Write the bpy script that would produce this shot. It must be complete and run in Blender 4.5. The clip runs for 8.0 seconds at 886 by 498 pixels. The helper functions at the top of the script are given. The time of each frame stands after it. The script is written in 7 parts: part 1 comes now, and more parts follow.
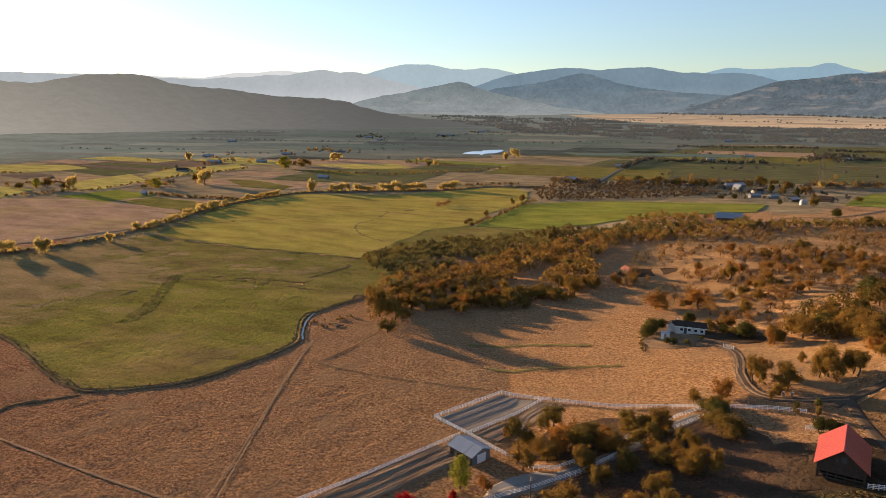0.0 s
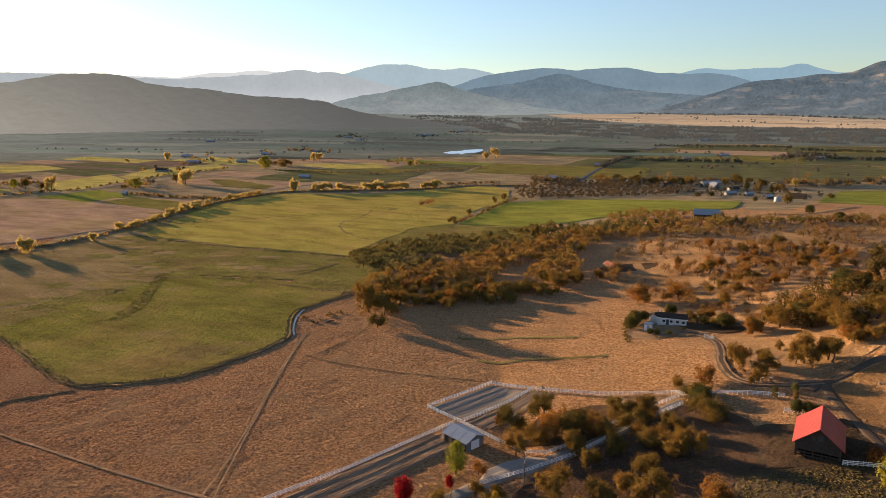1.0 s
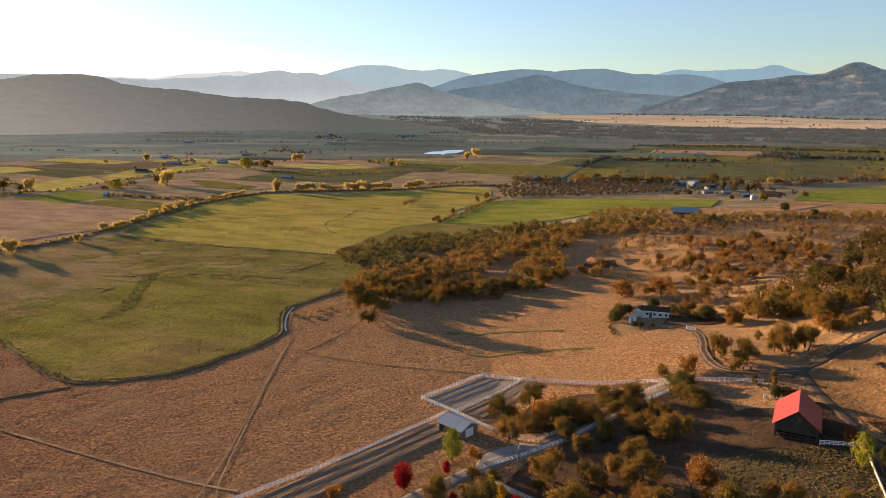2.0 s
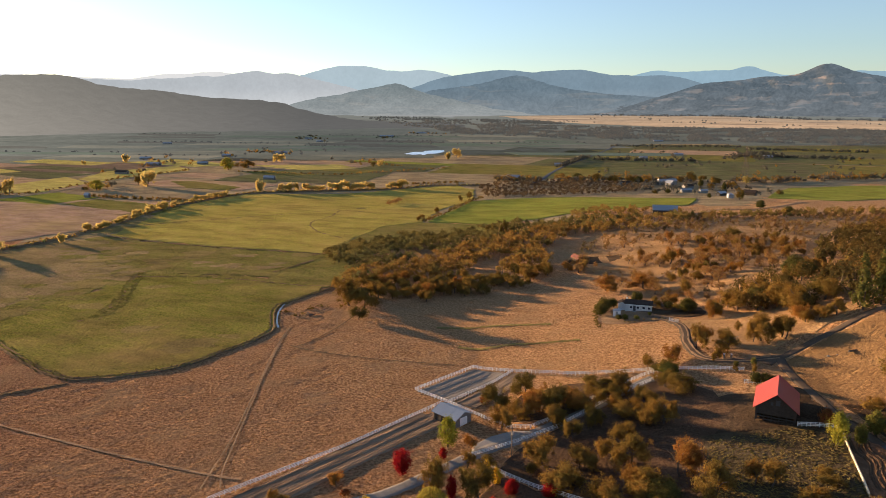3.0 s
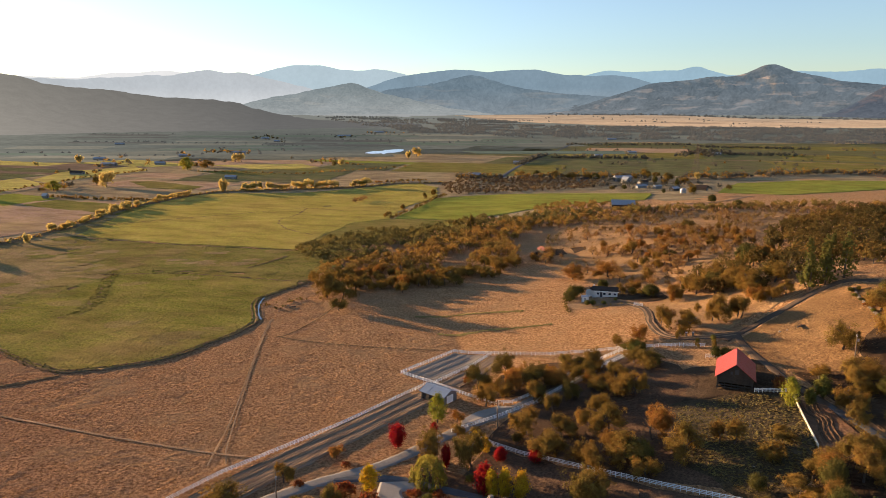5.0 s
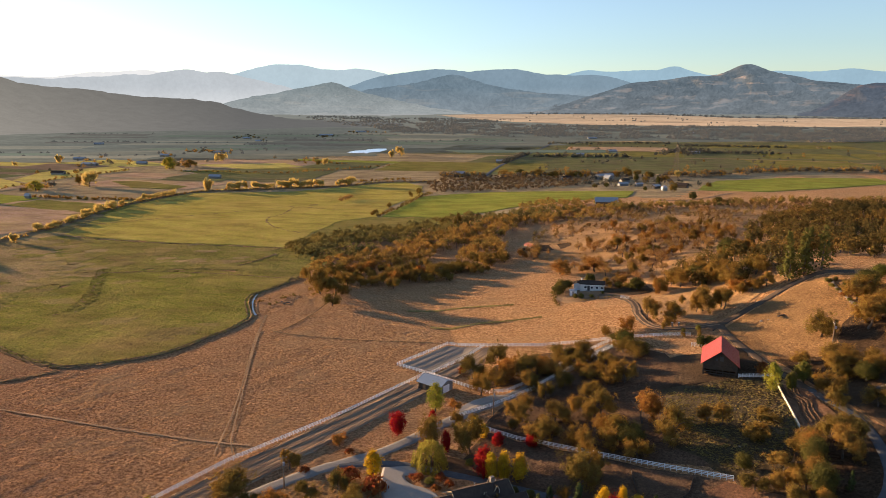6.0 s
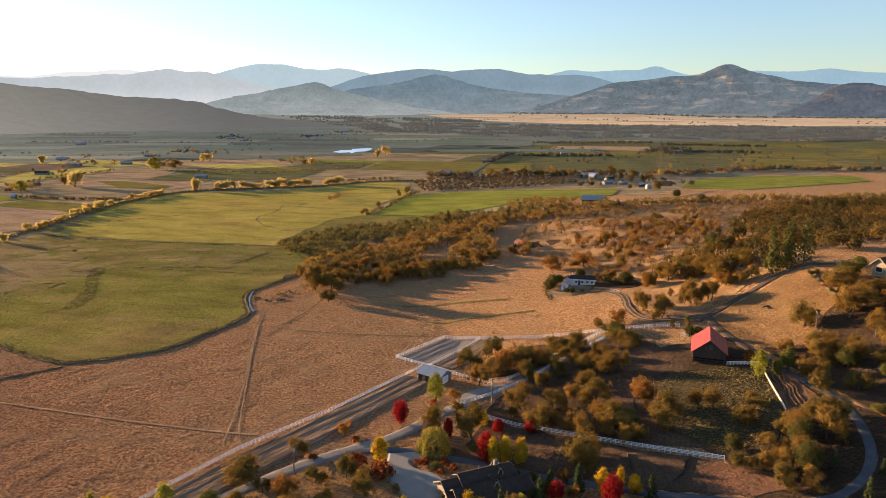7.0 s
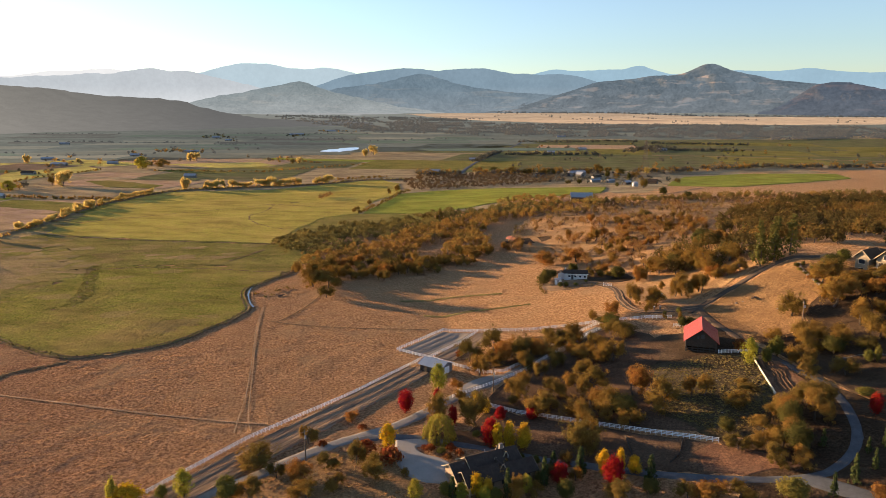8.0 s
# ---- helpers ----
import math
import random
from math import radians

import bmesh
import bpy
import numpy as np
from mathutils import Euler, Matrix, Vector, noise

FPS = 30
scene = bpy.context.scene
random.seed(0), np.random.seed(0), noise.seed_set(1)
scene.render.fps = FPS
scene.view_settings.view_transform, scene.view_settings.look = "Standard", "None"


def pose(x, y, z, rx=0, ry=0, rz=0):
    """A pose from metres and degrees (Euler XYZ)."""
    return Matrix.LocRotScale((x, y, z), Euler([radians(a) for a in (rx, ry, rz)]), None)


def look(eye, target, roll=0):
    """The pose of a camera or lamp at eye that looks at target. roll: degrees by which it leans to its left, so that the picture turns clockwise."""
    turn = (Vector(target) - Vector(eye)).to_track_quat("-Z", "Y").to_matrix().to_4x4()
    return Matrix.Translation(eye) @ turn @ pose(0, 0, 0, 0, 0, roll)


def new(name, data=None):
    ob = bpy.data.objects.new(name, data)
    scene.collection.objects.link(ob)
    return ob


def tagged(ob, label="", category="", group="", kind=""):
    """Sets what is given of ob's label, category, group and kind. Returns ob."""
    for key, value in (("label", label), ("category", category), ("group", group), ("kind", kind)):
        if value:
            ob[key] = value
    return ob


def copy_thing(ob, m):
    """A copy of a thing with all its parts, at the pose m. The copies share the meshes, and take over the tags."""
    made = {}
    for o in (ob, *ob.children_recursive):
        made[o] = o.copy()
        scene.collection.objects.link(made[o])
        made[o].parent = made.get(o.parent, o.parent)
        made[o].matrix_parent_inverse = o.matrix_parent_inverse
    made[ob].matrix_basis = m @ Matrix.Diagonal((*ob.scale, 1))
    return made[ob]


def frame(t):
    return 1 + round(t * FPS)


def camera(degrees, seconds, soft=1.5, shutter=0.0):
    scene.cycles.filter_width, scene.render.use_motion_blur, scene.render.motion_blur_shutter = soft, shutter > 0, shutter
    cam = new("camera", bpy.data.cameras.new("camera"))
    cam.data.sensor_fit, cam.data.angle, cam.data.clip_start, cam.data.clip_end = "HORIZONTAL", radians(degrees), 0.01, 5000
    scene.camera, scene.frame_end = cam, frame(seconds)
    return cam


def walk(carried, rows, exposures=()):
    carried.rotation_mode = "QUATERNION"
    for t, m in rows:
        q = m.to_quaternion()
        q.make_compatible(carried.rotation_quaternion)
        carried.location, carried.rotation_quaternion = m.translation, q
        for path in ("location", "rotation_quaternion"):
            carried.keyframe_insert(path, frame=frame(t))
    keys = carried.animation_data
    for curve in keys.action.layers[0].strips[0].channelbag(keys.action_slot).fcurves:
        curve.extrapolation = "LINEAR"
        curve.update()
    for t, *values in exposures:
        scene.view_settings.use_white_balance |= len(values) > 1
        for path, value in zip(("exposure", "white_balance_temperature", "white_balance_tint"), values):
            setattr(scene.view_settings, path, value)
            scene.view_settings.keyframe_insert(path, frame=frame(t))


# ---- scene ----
cam = camera(65.82, 8.0, 0.6)
walk(cam, [
    (0, look((0.000, 0.000, 79.200), (0.015, 97.959, 59.101), 0.167)),
    (0.5, look((-1.702, -2.561, 78.914), (-0.164, 95.378, 58.776), 0.153)),
    (1, look((-3.457, -5.162, 78.652), (-0.383, 92.753, 58.574), 0.139)),
    (1.5, look((-5.266, -7.794, 78.414), (-0.701, 90.078, 58.407), 0.124)),
    (2, look((-7.135, -10.448, 78.195), (-1.096, 87.357, 58.253), 0.109)),
    (2.5, look((-9.067, -13.116, 77.995), (-1.540, 84.598, 58.111), 0.094)),
    (3, look((-11.064, -15.789, 77.809), (-2.046, 81.809, 57.980), 0.078)),
    (3.5, look((-13.131, -18.459, 77.637), (-2.564, 78.974, 57.761), 0.062)),
    (4, look((-15.271, -21.118, 77.475), (-3.281, 76.161, 57.646), 0.045)),
    (4.5, look((-17.487, -23.756, 77.322), (-3.641, 73.271, 57.470), 0.028)),
    (5, look((-19.783, -26.366, 77.174), (-4.512, 70.441, 57.293), 0.010)),
    (5.5, look((-22.163, -28.938, 77.029), (-5.518, 67.635, 57.114), -0.008)),
    (6, look((-24.630, -31.464, 76.885), (-6.672, 64.865, 56.932), -0.026)),
    (6.5, look((-27.186, -33.937, 76.739), (-8.030, 62.158, 56.770), -0.046)),
    (7, look((-29.837, -36.346, 76.589), (-9.545, 59.513, 56.609), -0.066)),
    (7.5, look((-32.585, -38.684, 76.433), (-11.155, 56.922, 56.428), -0.087)),
    (8, look((-35.434, -40.942, 76.268), (-13.043, 54.430, 56.195), -0.108)),
], [(0, 1.3, 6900, 14), (8, 1.6, 6900, 14)])

# ---- light ----
SUN_AZ, SUN_EL = radians(-46), radians(6.2)   # from +y, negative to the left
world = bpy.data.worlds.new("valley_sky")
scene.world = world
world.use_nodes = True
wn = world.node_tree.nodes
sky = wn.new("ShaderNodeTexSky")
sky.sky_type = "NISHITA"
sky.sun_disc = False
sky.sun_elevation = SUN_EL
sky.sun_rotation = SUN_AZ
sky.altitude = 300
sky.air_density, sky.dust_density, sky.ozone_density = 1.0, 0.3, 3.0
wn["Background"].inputs["Strength"].default_value = 0.113
tint = wn.new("ShaderNodeMix")
tint.data_type, tint.blend_type = "RGBA", "MULTIPLY"
tint.inputs["Factor"].default_value = 1.0
tint.inputs[7].default_value = (0.96, 0.99, 1.06, 1.0)
haze = wn.new("ShaderNodeHueSaturation")
haze.inputs["Saturation"].default_value = 0.8
world.node_tree.links.new(sky.outputs["Color"], haze.inputs["Color"])
world.node_tree.links.new(haze.outputs["Color"], tint.inputs[6])
world.node_tree.links.new(tint.outputs[2], wn["Background"].inputs["Color"])
sun = new("sun", bpy.data.lights.new("sun", "SUN"))
sun.data.energy, sun.data.angle, sun.data.color = 5.6, radians(0.9), (1.0, 0.7, 0.415)
sun.matrix_world = look((0, 0, 0), (-math.sin(SUN_AZ) * math.cos(SUN_EL), -math.cos(SUN_AZ) * math.cos(SUN_EL), -math.sin(SUN_EL)))

# ---- materials ----
class Nodes:
    """A short way to write node materials."""

    def __init__(self, name):
        self.mat = bpy.data.materials.new(name)
        self.mat.use_nodes = True
        self.tree = self.mat.node_tree
        self.tree.nodes.clear()
        self.out = self.tree.nodes.new("ShaderNodeOutputMaterial")
        self.pos = self.tree.nodes.new("ShaderNodeNewGeometry").outputs["Position"]

    def add(self, kind, **sockets):
        n = self.tree.nodes.new(kind)
        for key, value in sockets.items():
            self.put(n.inputs[key.replace("_", " ")], value)
        return n

    def put(self, socket, value):
        if isinstance(value, bpy.types.NodeSocket):
            self.tree.links.new(value, socket)
        else:
            socket.default_value = value

    def noise(self, scale, detail=4.0, rough=0.6, vector=None, stretch=None):
        v = vector or self.pos
        if stretch:
            turned = self.add("ShaderNodeMapping", Vector=v)
            turned.inputs["Rotation"].default_value[2] = stretch[0]
            m = self.add("ShaderNodeMapping", Vector=turned.outputs["Vector"])
            m.inputs["Scale"].default_value = (stretch[1], stretch[2], stretch[3] if len(stretch) > 3 else 1)
            v = m.outputs["Vector"]
        return self.add("ShaderNodeTexNoise", Vector=v, Scale=scale, Detail=detail, Roughness=rough).outputs["Fac"]

    def ramp(self, fac, *stops):
        r = self.add("ShaderNodeValToRGB", Fac=fac)
        e = r.color_ramp.elements
        while len(e) < len(stops):
            e.new(0.5)
        for el, (p, c) in zip(e, stops):
            el.position, el.color = p, (*c, 1) if len(c) == 3 else c
        return r.outputs["Color"]

    def mix(self, fac, a, b, blend="MIX"):
        m = self.tree.nodes.new("ShaderNodeMix")
        m.data_type, m.blend_type = "RGBA", blend
        for s, v in ((m.inputs["Factor"], fac), (m.inputs[6], a), (m.inputs[7], b)):
            if isinstance(v, tuple) and len(v) == 3:
                v = (*v, 1)
            self.put(s, v)
        return m.outputs[2]

    def math(self, op, a, b=0.5, c=0.5):
        m = self.tree.nodes.new("ShaderNodeMath")
        m.operation = op
        for s, v in zip(m.inputs, (a, b, c)):
            self.put(s, v)
        return m.outputs[0]

    def attr(self, name):
        a = self.tree.nodes.new("ShaderNodeAttribute")
        a.attribute_name = name
        return a.outputs["Fac"]

    def bump(self, height, strength, distance):
        return self.add("ShaderNodeBump", Height=height, Strength=strength, Distance=distance).outputs["Normal"]

    def surface(self, colour, rough=0.9, normal=None, metal=0.0, spec=0.3):
        b = self.add("ShaderNodeBsdfPrincipled", Roughness=rough, Metallic=metal)
        self.put(b.inputs["Base Color"], (*colour, 1) if isinstance(colour, tuple) and len(colour) == 3 else colour)
        b.inputs["Specular IOR Level"].default_value = spec
        if normal is not None:
            self.put(b.inputs["Normal"], normal)
        self.tree.links.new(b.outputs[0], self.out.inputs["Surface"])
        return self.mat


def grass_ground(name, low, high, stain, tuft=1.0, relief=0.9, worn=(0.16, 0.115, 0.075)):
    """Dry or green grass: tufts, patches and bare soil."""
    n = Nodes(name)
    fine = n.noise(1.6 * tuft, 6, 0.72)
    mid = n.noise(0.16, 5, 0.65)
    big = n.noise(0.018, 4, 0.6)
    c = n.ramp(fine, (0.38, tuple(v * 0.82 for v in low)), (0.62, tuple(v * 1.12 for v in high)))
    streak = n.noise(0.35, 5, 0.7, stretch=(0.6, 0.25, 1.6))
    c = n.mix(n.ramp(streak, (0.5, (0, 0, 0)), (0.68, (0.32, 0.32, 0.32))), c, worn)
    c = n.mix(n.ramp(mid, (0.42, (0, 0, 0)), (0.66, (0.75, 0.75, 0.75))), c, stain)
    c = n.mix(n.ramp(big, (0.45, (0, 0, 0)), (0.7, (0.6, 0.6, 0.6))), c, worn)
    blotch = n.ramp(n.noise(0.05, 6, 0.68, stretch=(0.4, 0.6, 1.3)), (0.36, (0.72, 0.72, 0.72)), (0.64, (1.18, 1.18, 1.18)))
    c = n.mix(1.0, c, blotch, "MULTIPLY")
    tufts = n.noise(0.75 * tuft, 5, 0.7)
    return n.surface(c, 0.95, n.bump(n.math("ADD", tufts, n.math("MULTIPLY", mid, 1.5)), relief, 1.0), spec=0.0)


def plain(name, colour, rough=0.7, vary=0.15, scale=0.8, metal=0.0, spec=0.4, relief=0.15):
    n = Nodes(name)
    a = n.noise(scale, 5, 0.65)
    b = n.noise(scale * 9, 3, 0.6)
    dark = tuple(v * (1 - vary) for v in colour)
    light = tuple(min(v * (1 + vary), 0.95) for v in colour)
    c = n.mix(0.35, n.ramp(a, (0.3, dark), (0.7, light)), n.ramp(b, (0.3, dark), (0.7, light)))
    return n.surface(c, rough, n.bump(b, relief, 0.05), metal, spec)


def leaf(name, *colours, clear=0.36, scale=0.11):
    """Leaves that let light through; the colour drifts from tree to tree and leaf to leaf."""
    n = Nodes(name)
    info = n.tree.nodes.new("ShaderNodeObjectInfo")
    geo = n.tree.nodes.new("ShaderNodeNewGeometry")
    drift = n.math("ADD", n.math("MULTIPLY", n.noise(scale, 2, 0.5), 0.75), n.math("MULTIPLY", info.outputs["Random"], 0.4))
    drift = n.math("SUBTRACT", drift, 0.08)
    stops = [(0.2 + 0.6 * i / max(len(colours) - 1, 1), c) for i, c in enumerate(colours)]
    c = n.ramp(drift, *stops)
    h = n.add("ShaderNodeHueSaturation", Color=c)
    n.put(h.inputs["Value"], n.math("MULTIPLY_ADD", geo.outputs["Random Per Island"], 0.4, 0.78))
    n.put(h.inputs["Hue"], n.math("MULTIPLY_ADD", geo.outputs["Random Per Island"], 0.03, 0.485))
    d = n.add("ShaderNodeBsdfDiffuse", Color=h.outputs["Color"])
    t = n.add("ShaderNodeBsdfTranslucent", Color=h.outputs["Color"])
    m = n.add("ShaderNodeMixShader", Fac=clear)
    n.tree.links.new(d.outputs[0], m.inputs[1])
    n.tree.links.new(t.outputs[0], m.inputs[2])
    n.tree.links.new(m.outputs[0], n.out.inputs["Surface"])
    return n.mat


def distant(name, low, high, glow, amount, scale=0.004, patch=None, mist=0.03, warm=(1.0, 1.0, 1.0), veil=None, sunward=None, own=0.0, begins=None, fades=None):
    """Far slopes: scrub and grass, with haze mixed in as emission, deepest over the valley floor and sunward; own adds
    the surface colour to the glow as if lit.
    """
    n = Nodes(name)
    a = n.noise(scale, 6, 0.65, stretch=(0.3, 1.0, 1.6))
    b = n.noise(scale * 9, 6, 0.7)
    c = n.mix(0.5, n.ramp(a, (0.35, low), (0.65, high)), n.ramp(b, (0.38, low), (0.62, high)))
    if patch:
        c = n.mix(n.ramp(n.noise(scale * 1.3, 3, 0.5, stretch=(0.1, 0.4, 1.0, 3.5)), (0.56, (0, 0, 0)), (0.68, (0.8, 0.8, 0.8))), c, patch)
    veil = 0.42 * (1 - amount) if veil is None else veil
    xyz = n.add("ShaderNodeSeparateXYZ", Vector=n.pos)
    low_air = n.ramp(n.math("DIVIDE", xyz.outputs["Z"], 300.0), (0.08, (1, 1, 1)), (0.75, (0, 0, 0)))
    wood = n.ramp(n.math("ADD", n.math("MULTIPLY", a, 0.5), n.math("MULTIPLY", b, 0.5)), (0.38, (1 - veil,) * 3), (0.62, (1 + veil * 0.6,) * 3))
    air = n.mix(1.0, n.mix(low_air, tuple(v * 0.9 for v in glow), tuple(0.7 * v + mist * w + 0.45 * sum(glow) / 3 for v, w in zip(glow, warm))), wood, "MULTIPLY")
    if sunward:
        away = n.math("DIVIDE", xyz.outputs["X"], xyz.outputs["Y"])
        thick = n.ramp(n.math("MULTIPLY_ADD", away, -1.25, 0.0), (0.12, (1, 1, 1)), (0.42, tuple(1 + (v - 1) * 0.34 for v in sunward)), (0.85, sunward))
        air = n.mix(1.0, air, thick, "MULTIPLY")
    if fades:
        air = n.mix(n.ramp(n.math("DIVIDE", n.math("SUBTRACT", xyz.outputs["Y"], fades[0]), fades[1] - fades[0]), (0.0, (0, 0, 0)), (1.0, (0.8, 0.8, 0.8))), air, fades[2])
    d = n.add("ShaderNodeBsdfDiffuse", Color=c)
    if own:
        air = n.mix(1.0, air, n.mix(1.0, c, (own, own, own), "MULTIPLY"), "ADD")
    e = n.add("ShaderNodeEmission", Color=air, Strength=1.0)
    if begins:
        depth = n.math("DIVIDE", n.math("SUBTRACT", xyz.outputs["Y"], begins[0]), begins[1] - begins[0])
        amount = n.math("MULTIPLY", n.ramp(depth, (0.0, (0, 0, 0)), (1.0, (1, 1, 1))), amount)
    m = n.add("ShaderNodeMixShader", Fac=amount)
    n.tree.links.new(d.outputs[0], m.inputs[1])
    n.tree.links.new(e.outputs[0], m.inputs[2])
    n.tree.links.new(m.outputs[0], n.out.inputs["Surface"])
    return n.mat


def furrowed(name, low, high, turn, spacing):
    """Harrowed soil; the ridges run along one direction."""
    n = Nodes(name)
    line = n.noise(1.0, 3, 0.6, stretch=(turn, 1.0 / spacing, 0.09))
    grain = n.noise(3.0, 5, 0.7)
    c = n.mix(0.35, n.ramp(line, (0.35, low), (0.62, high)), n.ramp(grain, (0.3, low), (0.7, high)))
    return n.surface(c, 0.95, n.bump(n.math("ADD", line, n.math("MULTIPLY", grain, 0.3)), 0.6, 0.5), spec=0.0)


TUFT = leaf("dry_grass_tufts", (0.34, 0.19, 0.08), (0.44, 0.25, 0.11), (0.54, 0.34, 0.15), clear=0.35, scale=0.02)
GREEN_TUFT = leaf("sedge_tufts", (0.13, 0.12, 0.03), (0.2, 0.17, 0.045), (0.24, 0.18, 0.06), clear=0.3, scale=0.03)


def dry_ground():
    """Dry grass, russet over the western pasture and golden towards the slope."""
    n = Nodes("dry_grass")
    fine, mid, big = n.noise(1.25, 6, 0.78), n.noise(0.2, 6, 0.7, stretch=(0.55, 0.4, 1.25)), n.noise(0.02, 4, 0.6)
    xyz = n.add("ShaderNodeSeparateXYZ", Vector=n.pos)
    drift = n.math("ADD", xyz.outputs["X"], n.math("MULTIPLY", xyz.outputs["Y"], 0.35))
    drift = n.math("ADD", drift, n.math("MULTIPLY", big, 120.0))
    gold = n.ramp(n.math("DIVIDE", n.math("SUBTRACT", drift, -35.0), 200.0), (0.1, (0, 0, 0)), (0.9, (1, 1, 1)))
    russet = n.ramp(fine, (0.42, (0.22, 0.112, 0.062)), (0.58, (0.6, 0.322, 0.177)))
    straw = n.ramp(fine, (0.42, (0.29, 0.152, 0.072)), (0.58, (0.7, 0.417, 0.216)))
    c = n.mix(gold, russet, straw)
    c = n.mix(n.ramp(mid, (0.46, (0, 0, 0)), (0.7, (0.42, 0.42, 0.42))), c, n.mix(gold, (0.27, 0.13, 0.062), (0.33, 0.165, 0.068)))
    c = n.mix(n.ramp(n.noise(0.05, 5, 0.65), (0.5, (0, 0, 0)), (0.68, (0.65, 0.65, 0.65))), c, (0.42, 0.27, 0.15))
    tufts = n.math("ADD", n.noise(0.7, 6, 0.78), n.math("MULTIPLY", fine, 0.55))
    return n.surface(c, 0.95, n.bump(n.math("ADD", tufts, n.math("MULTIPLY", mid, 0.35)), 1.0, 2.0), spec=0.0)


DRY = dry_ground()
VALLEY = grass_ground("valley_grass", (0.265, 0.207, 0.115), (0.402, 0.316, 0.178), (0.38, 0.259, 0.149), 0.5)
GREEN = grass_ground("watered_grass", (0.125, 0.125, 0.026), (0.25, 0.228, 0.05), (0.215, 0.175, 0.052), 0.8, 1.0, (0.36, 0.225, 0.1))
ROUGH_GREEN = grass_ground("rough_pasture", (0.115, 0.115, 0.028), (0.235, 0.21, 0.055), (0.23, 0.175, 0.065), 0.6, 1.0, (0.26, 0.185, 0.07))
LUSH = grass_ground("lush_grass", (0.17, 0.2, 0.033), (0.27, 0.285, 0.056), (0.27, 0.25, 0.055), 0.7, 0.5, (0.3, 0.25, 0.055))
GOLD_GREEN = grass_ground("golden_green_grass", (0.275, 0.235, 0.05), (0.44, 0.36, 0.08), (0.38, 0.27, 0.08), 0.6, 0.7, (0.4, 0.27, 0.085))
# Lighter copy of the golden-green grass; sun glare is put into its colour.
BRIGHT_HAY = grass_ground("sunlit_hay_field", (0.4, 0.34, 0.085), (0.58, 0.48, 0.13), (0.5, 0.37, 0.12), 0.6, 0.5, (0.52, 0.38, 0.13))
RUSSET = grass_ground("russet_grass", (0.375, 0.235, 0.155), (0.51, 0.33, 0.222), (0.375, 0.245, 0.12), 0.6, 0.4, (0.41, 0.285, 0.115))
# The plain lies in the hills' shadow; its glow stands in for sunlight.
STRAW = distant("straw_field_glow", (0.34, 0.22, 0.125), (0.7, 0.465, 0.265), (0.088, 0.06, 0.04), 0.55, 0.006, (0.2, 0.135, 0.09), 0.006, (1.0, 1.0, 1.0), 0.35, None, 0.36)
# Soil and litter, with the shade of trees and barn put into the colour.
SHADE_SOIL = grass_ground("shade_darkened_litter", (0.0459, 0.0283, 0.0176), (0.0918, 0.0589, 0.0344), (0.0421, 0.0283, 0.0184), 1.2, 0.6)
# Brown soil and mulch, darkened so the colour carries the oaks' shade.
DARK_SOIL = grass_ground("dark_soil_with_shade", (0.0709, 0.0438, 0.0283), (0.142, 0.0902, 0.0567), (0.0773, 0.0515, 0.0335), 1.2, 0.6, (0.129, 0.0773, 0.0451))
# Haze emission lifts the shaded floor, more with distance and towards the sun.
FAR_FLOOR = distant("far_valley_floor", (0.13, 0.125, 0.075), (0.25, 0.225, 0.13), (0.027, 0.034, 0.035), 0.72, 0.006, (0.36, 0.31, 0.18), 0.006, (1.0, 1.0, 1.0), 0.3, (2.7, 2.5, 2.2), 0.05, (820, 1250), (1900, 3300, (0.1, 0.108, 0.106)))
GARDEN_SOIL = grass_ground("dug_red_soil", (0.17, 0.085, 0.048), (0.27, 0.145, 0.08), (0.15, 0.085, 0.05), 1.2, 0.5)
# Terrace weeds and soil; the base colour is lowered to hold tree shade.
WEEDY = grass_ground("weedy_terrace_with_shade", (0.0508, 0.0385, 0.0238), (0.102, 0.0779, 0.0426), (0.0697, 0.0525, 0.0295), 1.4, 0.9)
REDSOIL = grass_ground("red_soil", (0.12, 0.06, 0.035), (0.2, 0.105, 0.06), (0.11, 0.06, 0.038), 1.2, 0.5)
BANK = grass_ground("ditch_bank", (0.16, 0.105, 0.058), (0.31, 0.21, 0.115), (0.2, 0.14, 0.075), 1.6, 0.8, (0.12, 0.08, 0.05))
TRACK = grass_ground("worn_track", (0.305, 0.189, 0.107), (0.464, 0.305, 0.177), (0.293, 0.183, 0.104), 1.6, 0.5)
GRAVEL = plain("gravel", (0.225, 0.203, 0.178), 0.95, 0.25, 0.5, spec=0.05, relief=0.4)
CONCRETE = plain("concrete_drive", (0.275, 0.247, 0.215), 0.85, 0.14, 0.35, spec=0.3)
# Darker, bluer copy of the gravel, with the oaks' shade in its colour.
SHADED_GRAVEL = plain("shade_blue_gravel", (0.0884, 0.0926, 0.0978), 0.95, 0.3, 0.5, spec=0.05, relief=0.4)
SLOPE = grass_ground("slope_grass", (0.172, 0.0963, 0.0447), (0.31, 0.177, 0.0808), (0.189, 0.105, 0.049), 1.1, 0.9, (0.258, 0.159, 0.0757))
DARK_ROAD = plain("dark_gravel_road", (0.1, 0.074, 0.054), 0.95, 0.3, 0.4, spec=0.0, relief=0.4)
WHITE = plain("white_paint", (0.84, 0.83, 0.81), 0.55, 0.05, 2.0)
CREAM = plain("cream_board", (0.62, 0.55, 0.42), 0.6, 0.1, 1.5)
TIMBER = plain("weathered_timber", (0.055, 0.041, 0.031), 0.85, 0.45, 1.5)
